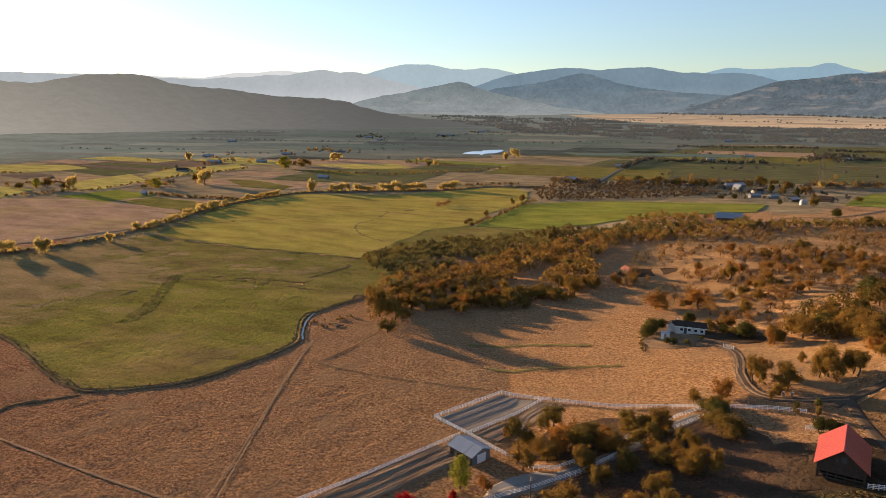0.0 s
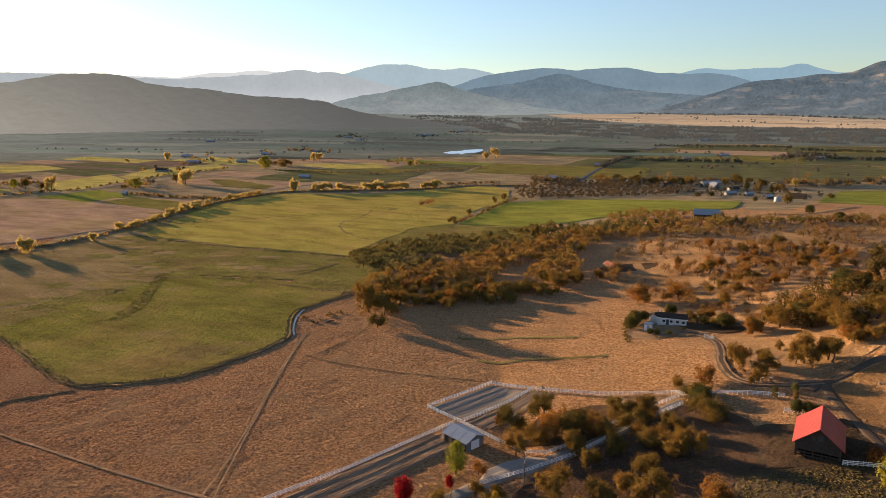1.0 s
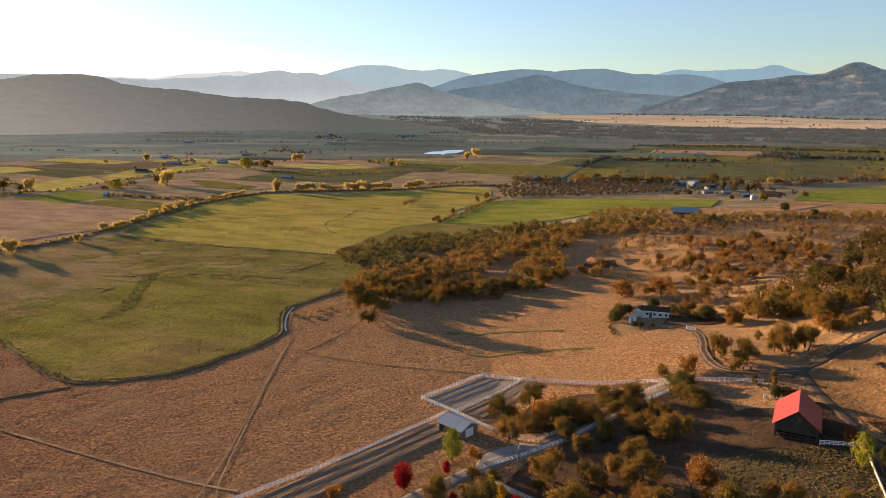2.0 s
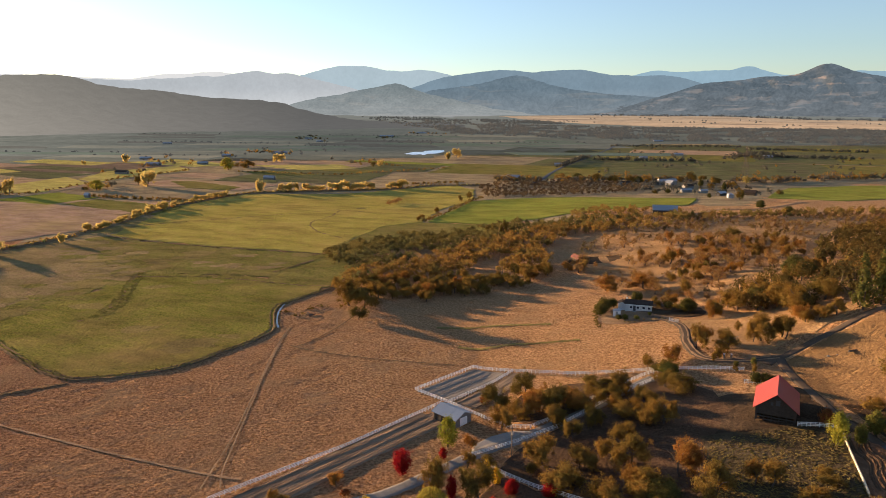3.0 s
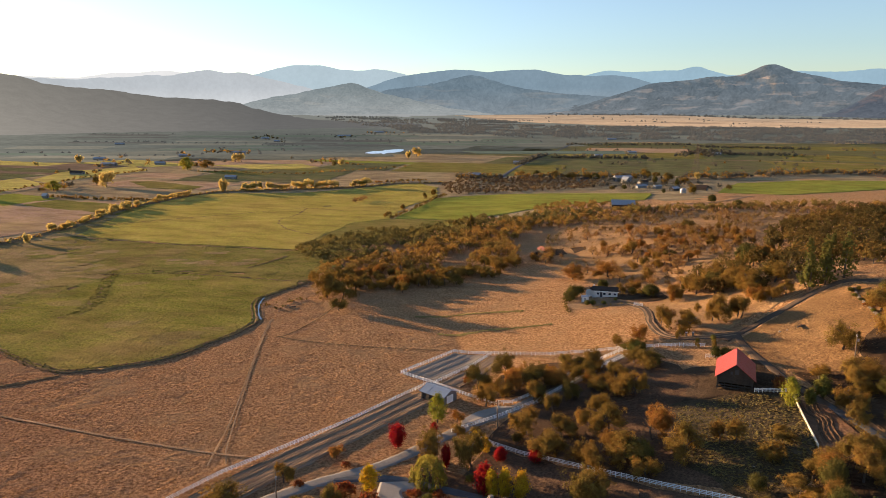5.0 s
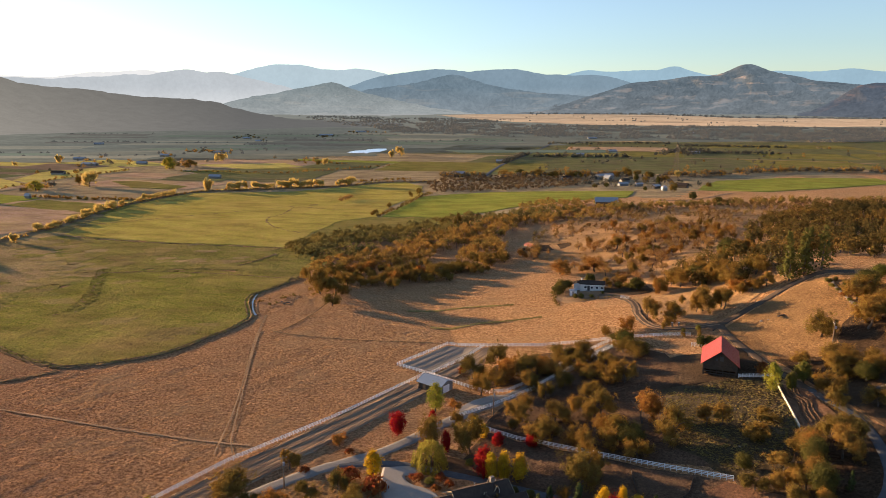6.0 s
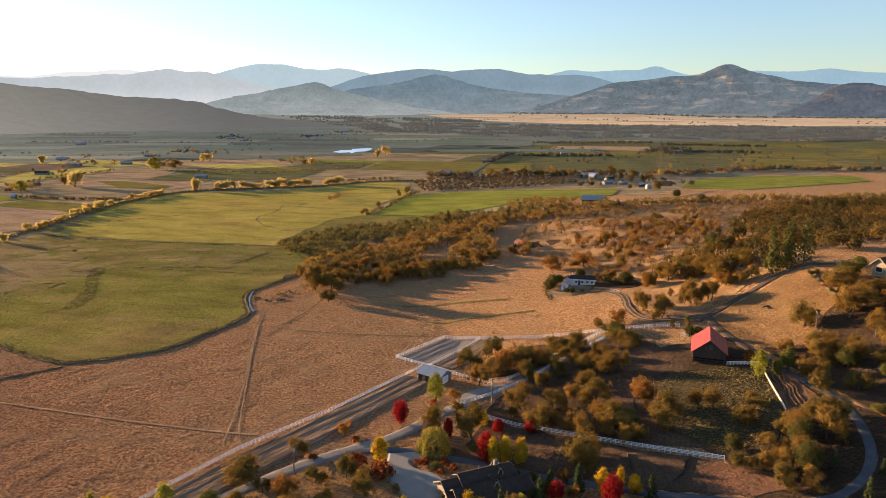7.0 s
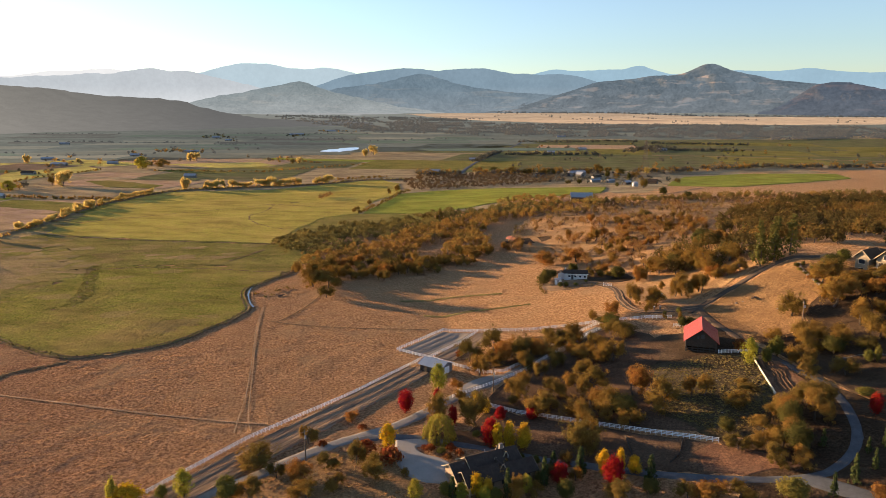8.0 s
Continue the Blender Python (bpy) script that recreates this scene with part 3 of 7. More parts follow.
# the patchwork of the far valley
def patchwork():
    rng = random.Random(12)
    kinds = [(OLIVE_FIELD, "olive pasture"), (VALLEY, "dry pasture"), (TILLED, "brown tilled field"), (ROUGH_GREEN, "rough green pasture"), (GOLD_GREEN, "golden-green hay field"), (RUSSET, "russet stubble field")]
    ux, uy, vx, vy = 0.91, -0.41, 0.41, 0.91
    for row in range(13):
        v = 650 + row * 165 + rng.uniform(-15, 15)
        u = -2300.0 if row > 3 else -1150.0
        while u < 1250:
            wide, deep = rng.uniform(110, 300), rng.uniform(146, 162)
            shape = [(0, 0), (wide - 8, rng.uniform(-10, 10)), (wide - 8 + rng.uniform(-25, 10), deep), (rng.uniform(-10, 20), deep + rng.uniform(-12, 4))]
            pts = [((u + a) * ux + (v + b) * vx, (u + a) * uy + (v + b) * vy) for a, b in shape]
            cx, cy = sum(q[0] for q in pts) / 4, sum(q[1] for q in pts) / 4
            u += wide
            if cy < 790 + (10 if cx > 60 else 0) or (cx > 500 and cy > 1400 - 0.2 * (cx - 500)) or cy > 1330 + 0.2 * abs(cx) or (row > 8 and cx > 250) or abs(cx - 78) < 120 and abs(cy - 1275) < 150:
                continue
            shaded = cx < 250 and cy > 1060
            if shaded:
                continue
            weights = (8, 0, 0.25, 5, 1.0, 0.25) if cx > 120 else (4, 3, 2, 3, 3, 2.5)
            material, label = rng.choices(kinds, weights)[0]
            field("valley_field", pts, material, label + " across the valley", 0.2, 12, 1.5, 90 if cy > 1500 else None)


field("east_pasture", [(150, 775), (250, 768), (420, 735), (700, 755), (900, 690), (1100, 660), (1500, 900), (1500, 1380), (900, 1480), (560, 1580), (300, 1090)], OLIVE_FIELD, "wide olive pasture across the valley", 0.08, 14, 3.0)
patchwork()


# Field colours with haze emission mixed in, brighter towards the sun.
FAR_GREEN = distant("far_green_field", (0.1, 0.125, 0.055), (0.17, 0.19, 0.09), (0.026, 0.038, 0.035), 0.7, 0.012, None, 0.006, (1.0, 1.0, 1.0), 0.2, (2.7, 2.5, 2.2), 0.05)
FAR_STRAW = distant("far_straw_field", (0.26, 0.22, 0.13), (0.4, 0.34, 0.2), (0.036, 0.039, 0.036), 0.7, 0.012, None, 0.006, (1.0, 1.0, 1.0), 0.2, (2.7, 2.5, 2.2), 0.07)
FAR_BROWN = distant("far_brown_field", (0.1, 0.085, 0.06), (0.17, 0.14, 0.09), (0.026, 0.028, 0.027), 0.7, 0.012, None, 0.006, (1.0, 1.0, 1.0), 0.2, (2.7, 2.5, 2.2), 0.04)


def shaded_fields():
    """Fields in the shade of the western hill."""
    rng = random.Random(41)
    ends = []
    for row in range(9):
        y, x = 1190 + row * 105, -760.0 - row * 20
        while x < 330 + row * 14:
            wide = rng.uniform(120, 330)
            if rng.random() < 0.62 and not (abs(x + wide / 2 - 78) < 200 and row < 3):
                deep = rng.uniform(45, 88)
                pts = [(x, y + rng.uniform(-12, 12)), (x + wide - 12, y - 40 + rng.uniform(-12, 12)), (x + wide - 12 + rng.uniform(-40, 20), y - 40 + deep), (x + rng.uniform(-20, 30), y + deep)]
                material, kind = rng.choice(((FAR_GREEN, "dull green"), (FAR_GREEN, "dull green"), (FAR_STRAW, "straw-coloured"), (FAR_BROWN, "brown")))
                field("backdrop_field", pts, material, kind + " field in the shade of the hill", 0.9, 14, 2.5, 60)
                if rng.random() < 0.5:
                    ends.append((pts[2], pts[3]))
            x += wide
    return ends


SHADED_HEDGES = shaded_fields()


def parcels():
    """Small paddocks between the creek and the far ranches."""
    rng = random.Random(33)
    kinds = [(BRIGHT_HAY, "golden-green paddock"), (RUSSET, "russet stubble strip"), (ROUGH_GREEN, "rough green paddock"), (TILLED, "brown tilled strip"), (OLIVE_FIELD, "olive paddock"), (LUSH, "fresh green paddock")]
    ux, uy, vx, vy = 0.86, -0.51, 0.51, 0.86
    for row in range(11):
        v, u = 280 + row * 74, -1050.0
        while u < 60:
            wide, deep = rng.uniform(70, 190), rng.uniform(38, 62)
            u += wide
            if rng.random() < 0.38:
                continue
            shape = [(0, rng.uniform(-8, 8)), (wide - 9, rng.uniform(-8, 8)), (wide - 9 + rng.uniform(-16, 6), deep), (rng.uniform(-6, 14), deep + rng.uniform(-8, 8))]
            pts = [((u - wide + a) * ux + (v + b) * vx, (u - wide + a) * uy + (v + b) * vy) for a, b in shape]
            cx, cy = sum(q[0] for q in pts) / 4, sum(q[1] for q in pts) / 4
            creek = np.interp(cx, [-700, -300, -210, -180, -120, -40, 40], [420, 420, 520, 700, 730, 760, 800])
            if cy < creek + 45 or cy > 1090 or cx > 60 or abs(cx - 78) < 130 and cy > 1120:
                continue
            material, label = rng.choices(kinds, (4, 3, 3, 2, 3, 0.7))[0]
            field("paddock", pts, material, label + " between hedge lines", 0.26, 9, 1.6)


parcels()

field("wood_clearing", [(-44, 356), (-29, 402), (-10, 451), (17, 463), (63, 440), (62, 412), (24, 398), (-14, 360), (-30, 330), (-40, 335)], ROUGH_GREEN, "rough green grass beside the wood", 0.12, 4, 1.5, 8)

# water
POND = [(35, 1242), (53, 1292), (72, 1301), (78, 1328), (100, 1348), (116, 1348), (111, 1303), (94, 1253), (76, 1236), (67, 1205), (64, 1228), (50, 1219)]
field("pond", rounded(POND, 6.0), WATER, "still pond that mirrors the bright sky", 0.5, 8, 0.6)

# worn patches, hollows and banks in the meadows
for bank, high, wide in (([(-128, 321), (-125, 300), (-122, 285), (-119, 264), (-119, 249), (-124, 240)], 0.15, 2.2), ([(-140, 316), (-127, 313), (-99, 311), (-70, 300), (-45, 288.5), (-30, 288)], 0.4, 0.7),
                         ([(-182, 424), (-134, 396), (-93, 378), (-44, 359)], 0.45, 0.8), ([(-64, 317), (-55, 330), (-47, 343)], 0.5, 0.9),
                         ([(-187, 461), (-63, 520), (-42, 529), (-6, 502), (30, 468)], 0.4, 0.8), ([(-42, 529), (-49, 493), (-60, 468), (-52, 431), (-32, 403)], 0.4, 0.9)):
    strip("field_bank", bank, ((-wide, 0.1), (-wide * 0.4, high * 0.5), (wide * 0.3, high * 0.6), (wide, 0.1)), BANK, "low weedy bank between meadows", 2.0, 0.7, 21, category="bank")

# the ditch round the near meadow
DITCH = [(-177.1, 243.5), (-166.5, 236.9), (-156.8, 231.4), (-145.4, 222.5), (-135.1, 212.2), (-122.4, 199.0), (-112.3, 190.1), (-102.8, 184.0), (-94.6, 184.4), (-87.1, 185.7), (-79.9, 188.2), (-74.4, 191.3), (-69.2, 196.2), (-64.5, 203.2), (-57.6, 211.3), (-53.8, 218.8), (-51.1, 225.7), (-52.0, 234.8), (-53.8, 247.4), (-52.9, 258.2), (-46.6, 266.9), (-38.8, 276.9), (-31.4, 285.9)]
strip("ditch_bank", DITCH, ((-1.35, 0.0), (-0.8, 0.26), (-0.5, 0.2), (-0.3, 0.06), (0.2, 0.05), (0.5, 0.22), (0.8, 0.28), (1.4, 0.0)), BANK, "grassy banks of an irrigation ditch", 1.0, 0.36, 3, category="ditch")
strip("side_ditch", [(-119.1, 167.3), (-118.1, 170.4), (-117.3, 173.9), (-112.3, 175.8), (-107.5, 178.5), (-102.3, 180.4)], ((-0.8, 0.0), (-0.45, 0.16), (-0.15, 0.04), (0.15, 0.04), (0.45, 0.18), (0.8, 0.0)), BANK, "shallow weedy side ditch in the pasture", 1.0, 0.3, 38, category="ditch")
strip("ditch_water", [(-48.7, 227.5), (-50.4, 234.8), (-51.4, 244.6), (-51.2, 253.8), (-50.5, 258.3)], ((-0.3, 0.27), (0.3, 0.27)), DITCH_WATER, "shallow water standing in a ditch bend", 1.5, 0.15, 4, category="water")

# tracks, drives and roads
strip("field_track", [(-46, 228), (-47.6, 205), (-48, 182), (-48.2, 160), (-48.8, 140), (-50, 126), (-50.5, 119)], ((-1.1, 0.03), (-0.9, 0.05), (-0.7, 0.03)), TRACK, "worn wheel rut through dry grass", 1.5, 0.07, 5)
strip("field_track", [(-44.6, 228), (-46, 205), (-46.5, 182), (-46.6, 160), (-46.6, 140), (-46.5, 126), (-45.5, 119)], ((-0.1, 0.03), (0.1, 0.05), (0.3, 0.03)), TRACK, "worn wheel rut through dry grass", 1.5, 0.07, 6)
strip("field_track", [(-190, 205), (-150, 178), (-112.7, 156.8), (-96.4, 148.2), (-80.7, 139.8), (-65.9, 132.4), (-51.7, 125.7), (-42, 122)], ((-0.35, 0.03), (-0.1, 0.05), (0.1, 0.05), (0.35, 0.03)), TRACK, "thin sunken track across dry grass", 1.5, 0.08, 7)
strip("field_track", [(-20.9, 243.6), (-26.4, 228.8), (-34.1, 214.1), (-40.2, 206.3)], ((-0.3, 0.03), (0, 0.05), (0.3, 0.03)), BANK, "thin worn cattle path", 1.5, 0.08, 8)
strip("field_track", [(-41.9, 207.8), (-32.2, 201.1), (-14.1, 193.0), (1.1, 188.0), (12.5, 184.8)], ((-0.3, 0.03), (0, 0.05), (0.3, 0.03)), BANK, "thin worn cattle path", 1.5, 0.08, 39)
for swale in ([(14.1, 201.3), (21.8, 198.4), (30.9, 198.7), (41.2, 195.9), (53.5, 193.6)], [(8.8, 223.0), (18.6, 221.3), (32.4, 219.7), (49.1, 214.5)]):
    strip("field_swale", swale, ((-0.9, 0.0), (-0.4, 0.07), (0.3, 0.08), (0.9, 0.0)), MIXED_GRASS, "thin olive strip of damp grass in the pasture", 1.2, 0.3, 43, category="grass")
DRIVE = [(-110, 52), (-80, 72), (-56.8, 90.3), (-45.2, 96.5), (-35.7, 102.8), (-28, 107), (-19.8, 110.3), (-11.2, 113.5), (-1.1, 120.5), (12.1, 130), (21.3, 134.6), (31, 138.6), (43, 143.8), (52, 149.2), (62, 153.8)]
strip("farm_drive", DRIVE, road_profile(3.0), GRAVEL, "pale gravel drive beside the fenced field", 2, 0.12, 9)
LOOP = [(-22, 109), (-9.5, 107.3), (0.1, 101.6), (9.3, 95.8), (21.9, 86.6), (38.3, 73.2), (51.4, 64.6), (61.5, 60.2), (67, 60.5), (73.5, 63.4), (79.6, 68.8), (86.6, 79.6), (90.3, 89.6), (90.7, 97.5), (90.6, 105.5)]
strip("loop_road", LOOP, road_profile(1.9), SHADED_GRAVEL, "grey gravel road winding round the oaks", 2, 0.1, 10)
# The loop road goes on; a darker material here paints the barn's shade.
strip("barn_road", [(90.7, 104.5), (90.2, 118), (91.6, 128), (93.4, 138), (95.4, 147), (97.5, 153)], road_profile(2.0), DARK_ROAD, "gravel road behind the barn, darkened for shade", 2, 0.12, 36)
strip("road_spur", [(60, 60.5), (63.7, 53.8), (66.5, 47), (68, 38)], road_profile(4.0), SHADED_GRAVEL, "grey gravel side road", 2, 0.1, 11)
strip("hill_road", [(92, 150.5), (98, 154), (105.2, 156), (112, 157.8), (119.5, 158.8), (126.4, 159.4), (133.5, 158), (142, 152)], road_profile(2.0), DARK_ROAD, "dark gravel road climbing the oak slope", 2, 0.15, 12)
strip("farm_track", [(339, 519), (274, 472), (242, 470), (213, 445), (192, 429), (179, 423)], road_profile(4.0), TRACK, "pale dirt track to the farmstead", 4, 0.3, 31)
strip("farm_track", [(263, 463), (210, 405), (164, 354), (140, 315), (127, 279), (108, 262), (91, 256)], road_profile(3.0), TRACK, "worn dirt track across the oak slope", 3, 0.4, 32)
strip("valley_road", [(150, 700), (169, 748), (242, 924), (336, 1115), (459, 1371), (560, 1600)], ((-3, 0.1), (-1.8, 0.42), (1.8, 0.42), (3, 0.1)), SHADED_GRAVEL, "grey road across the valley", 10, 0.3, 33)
strip("valley_road", [(560, 985), (660, 930), (811, 790), (980, 700)], ((-3, 0.2), (-2, 0.4), (2, 0.4), (3, 0.2)), TRACK, "pale lane between far fields", 10, 0.3, 35)
strip("cottage_track", [(97.5, 154), (88, 155.2), (80.5, 158.4), (78.6, 164), (80.4, 173.5), (85, 185), (87, 193), (86, 202), (81, 208)], road_profile(2.8), DARK_ROAD, "dark dirt track with worn wheel lines", 2, 0.2, 13)
COTTAGE_TRACK = [(97.5, 154), (88, 155.2), (80.5, 158.4), (78.6, 164), (80.4, 173.5), (85, 185), (87, 193), (86, 202), (81, 208)]
for side_offset in (-0.85, 0.75):
    strip("wheel_line", COTTAGE_TRACK, ((side_offset - 0.3, 0.16), (side_offset, 0.19), (side_offset + 0.3, 0.16)), TRACK, "pale worn wheel line on a dirt track", 1.5, 0.12, 37)
field("forecourt", rounded([(-12, 106), (-13.4, 98.2), (-12.6, 91.7), (-10, 88), (-6.6, 86), (-3.6, 87), (-2.6, 92.1), (-4.6, 95.8), (-6.9, 97.6), (-8.6, 100), (-8.4, 102.6), (-5.1, 102.6), (-5, 105)]), CONCRETE, "curved concrete forecourt of the large house", 0.14, 2.5, 0.05)
field("yard", [(9, 128.5), (10.5, 133), (15.3, 137), (20.5, 139), (24, 137.5), (22, 133)], CONCRETE, "concrete yard by the metal shed", 0.1, 2.5, 0.1, 3)

field("road_floor", [(54, 80), (62, 74), (80, 90), (90, 98), (93, 84), (96, 60), (90, 36), (58, 36), (40, 57), (52, 65)], SHADE_SOIL, "brown soil and litter darkened for shade beside the loop road", 0.045, 4, 1.2, 4)
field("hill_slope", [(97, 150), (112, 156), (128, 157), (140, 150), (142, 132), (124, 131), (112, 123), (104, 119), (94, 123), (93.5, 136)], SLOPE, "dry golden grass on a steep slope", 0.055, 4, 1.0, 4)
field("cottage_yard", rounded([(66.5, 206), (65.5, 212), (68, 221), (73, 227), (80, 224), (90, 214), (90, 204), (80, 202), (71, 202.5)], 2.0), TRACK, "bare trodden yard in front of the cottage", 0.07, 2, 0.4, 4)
field("cottage_shade", rounded([(84, 212), (80, 222), (92, 224), (102, 214), (100, 203), (90, 204)], 2.0), SHADE_SOIL, "leaf litter darkened for shade beside the cottage", 0.1, 2, 0.5, 4)
field("dark_hollow", rounded([(82, 312), (92, 318), (108, 315), (106, 306), (92, 302), (84, 304)], 3.0), SHADE_SOIL, "dark ground of a hollow among oaks", 0.1, 3, 1.0, 4)
field("slope_floor", [(92, 60), (93, 84), (93, 112), (95, 122), (104, 118), (112, 122), (124, 130), (136, 130), (146, 112), (130, 85), (112, 64)], SHADE_SOIL, "brown litter darkened for shade under the slope oaks", 0.07, 4, 1.2, 4)
field("savanna_floor", [(78, 262), (90, 232), (100, 226), (108, 212), (128, 228), (157, 242), (196, 298), (245, 347), (300, 378), (270, 426), (190, 414), (140, 388), (112, 368), (84, 320)], GOLD_BARE, "bare golden ground under scattered oaks", 0.06, 5, 2.0, 8)
field("golden_slope", [(83, 176), (87, 166), (98, 160), (112, 162.5), (127, 164.5), (126, 178), (113, 190), (106, 206), (98, 202), (90, 196)], GOLD_BARE, "golden grass beside the hill road", 0.06, 4, 1.0, 4)
field("bare_slope", rounded([(167, 366), (183, 346), (198, 318), (165, 250), (141, 255), (124, 262), (140, 300), (150, 330)], 6.0), GOLD_BARE, "bare tan ground among scattered oaks", 0.12, 4, 2.0, 8)

# the harrowed lane, the pen and the terraces
lane_turn = math.atan2(-61.5, -69)
HARROW = furrowed("harrowed_soil", (0.134, 0.0896, 0.0594), (0.37, 0.258, 0.168), -lane_turn - math.pi / 2, 0.55)
PENSOIL = furrowed("pen_soil", (0.16, 0.136, 0.112), (0.29, 0.245, 0.2), -math.atan2(15.7, 18.8) - math.pi / 2, 0.8)
field("harrowed_lane", [(4.5, 153.5), (-20, 132.6), (-45, 112.4), (-66, 92.5), (-100, 60), (-92, 53), (-55.1, 91.9), (-44.8, 102.3), (-36.0, 110.2), (-27.8, 116.7), (-22.8, 122.1), (-11.8, 132.2), (-0.4, 144.2), (2.5, 149)], HARROW, "brown harrowed lane along the white fence", 0.13, 2.5, 0.5, 4)
strip("furrows", [(0.6, 149.4), (-17.4, 133.4), (-40.4, 112.8), (-62.4, 92.2), (-97, 57.4)], [(-6.0 + 0.37 * i, (0.04, 0.34)[i % 2] - 0.2 * (i in (0, 24))) for i in range(25)], HARROW, "long furrows of the harrowed lane", 1.2, 0.05, 40, category="soil")
field("riding_pen", [(-1.2, 166.2), (16.6, 181), (26.3, 174.6), (6.6, 158.2)], PENSOIL, "grey harrowed riding pen inside white rails", 0.1, 3, 0.1, 4)
field("pen_lane", [(8, 157), (28, 173.8), (32.5, 171), (13.5, 153.8)], HARROW, "grey harrowed ground beside the riding pen", 0.1, 3, 0.3, 4)
field("oak_floor", [(16, 146), (27, 158), (40, 160), (56, 153), (66, 150), (72, 140), (70, 128), (58, 116), (54, 84), (36, 98), (14, 121), (20, 130), (40, 141), (30, 142)], DARK_SOIL, "brown leaf litter and soil darkened for shade under oaks", 0.06, 4, 0.8, 4)
field("barn_floor", [(69, 136), (80, 134), (90, 135), (91, 132), (89, 126), (92, 112), (86, 111), (78, 116), (60, 120), (58, 118), (70, 130), (72, 140)], SHADE_SOIL, "bare brown ground darkened for shade round the barn", 0.05, 4, 0.9, 4)
field("terrace", [(60, 120), (78, 116), (86, 111), (76, 89), (64, 78), (55, 80.5), (50, 98)], WEEDY, "weedy terrace with old rows, darkened for shade", 0.1, 4, 0.6, 4)
field("garden_soil", [(6, 106), (14, 119), (35, 97), (53, 78.5), (55, 66), (40, 74), (22, 87.5), (9, 97), (-6, 106), (-2, 112)], DARK_SOIL, "brown mulched ground along the drive, darkened for shade", 0.06, 3, 0.5, 4)
field("soil_cutting", [(53, 79), (60, 70), (62, 64), (52, 66.5), (46, 71), (48, 78)], REDSOIL, "red bare soil of a fresh cutting", 0.14, 3, 0.5, 4)
field("kitchen_garden", [(85.6, 110), (90, 105), (86.5, 88), (77.2, 88.5)], GARDEN_SOIL, "dug red-brown garden terraces", 0.14, 3, 0.3, 3)
field("front_ground", [(-56, 88), (-45, 94), (-28, 104), (-14, 99), (-14, 90), (-9, 84), (-2, 80), (20, 70), (40, 58), (60, 44), (-60, 44), (-90, 60)], GOLD_LITTER, "brown litter and cut grass below the drive", 0.06, 4, 0.6, 5)

# ---- far hills ----
def range_of_hills(name, crest, reach, depth, material, label, seed, rough=0.04, gullies=0.16, fall=1.25):
    """A ridge round the valley. crest: bearing and angle of its skyline, in degrees, from the middle of the valley."""
    b0, b1 = crest[0][0], crest[-1][0]
    cols, rows = 300, 30
    verts, faces = [], []
    for i in range(cols + 1):
        b = b0 + (b1 - b0) * i / cols
        el = sum(float(np.interp(b + o, [c[0] for c in crest], [c[1] for c in crest])) for o in (-0.35, 0, 0.35)) / 3
        el += rough * noise.fractal(Vector((b * 1.4, seed, 0)), 0.8, 2.0, 6)
        top = 79 + reach * math.tan(radians(el))
        for j in range(-3, rows + 1):
            v = j / rows
            warp = noise.fractal(Vector((b * 0.55 + 0.4 * math.sin(v * 5 + seed), v * 1.6, seed * 3.1)), 0.8, 2.1, 6)
            r = reach - v * depth * (1 + 0.08 * warp)
            x, y = r * math.sin(radians(b)), r * math.cos(radians(b))
            foot = float(height(x, y)) - 1.5
            up = max(top - foot, 0)
            if v < 0:
                z = foot + up * (1 + v * 2.0)
            else:
                z = foot + up * ((1 - v) ** fall * (1 + gullies * warp * math.sin(math.pi * v) * 2.2))
            verts.append((x, y, z))
    n = rows + 4
    for i in range(cols):
        for j in range(n - 1):
            a = i * n + j
            faces.append((a, a + 1, a + n + 1, a + n))
    me = mesh(name, verts, faces, material, True)
    return tagged(new(name, me), label, "hills", kind="structure")


# Haze is painted into each ridge as emission, most into the farthest.
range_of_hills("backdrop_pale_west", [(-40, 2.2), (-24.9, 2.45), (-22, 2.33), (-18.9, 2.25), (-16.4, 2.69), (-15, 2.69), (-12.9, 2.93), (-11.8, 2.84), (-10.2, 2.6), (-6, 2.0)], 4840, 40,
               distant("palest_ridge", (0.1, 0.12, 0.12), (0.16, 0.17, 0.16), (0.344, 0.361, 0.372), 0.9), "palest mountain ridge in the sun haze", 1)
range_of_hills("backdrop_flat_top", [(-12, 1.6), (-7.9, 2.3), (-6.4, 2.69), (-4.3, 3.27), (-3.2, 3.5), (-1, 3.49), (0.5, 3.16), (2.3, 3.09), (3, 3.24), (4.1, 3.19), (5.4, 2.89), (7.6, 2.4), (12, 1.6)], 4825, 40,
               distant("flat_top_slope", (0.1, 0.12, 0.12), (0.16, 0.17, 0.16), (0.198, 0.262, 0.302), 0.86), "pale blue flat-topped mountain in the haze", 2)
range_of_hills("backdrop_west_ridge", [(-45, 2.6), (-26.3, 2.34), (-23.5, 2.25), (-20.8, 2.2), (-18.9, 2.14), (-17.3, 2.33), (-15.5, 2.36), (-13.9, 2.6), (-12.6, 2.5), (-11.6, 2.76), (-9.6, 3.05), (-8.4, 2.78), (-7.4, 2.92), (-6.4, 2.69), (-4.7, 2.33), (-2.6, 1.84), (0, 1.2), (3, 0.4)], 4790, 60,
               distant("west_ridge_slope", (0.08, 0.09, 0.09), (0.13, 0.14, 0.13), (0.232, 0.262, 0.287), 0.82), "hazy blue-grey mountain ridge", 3)
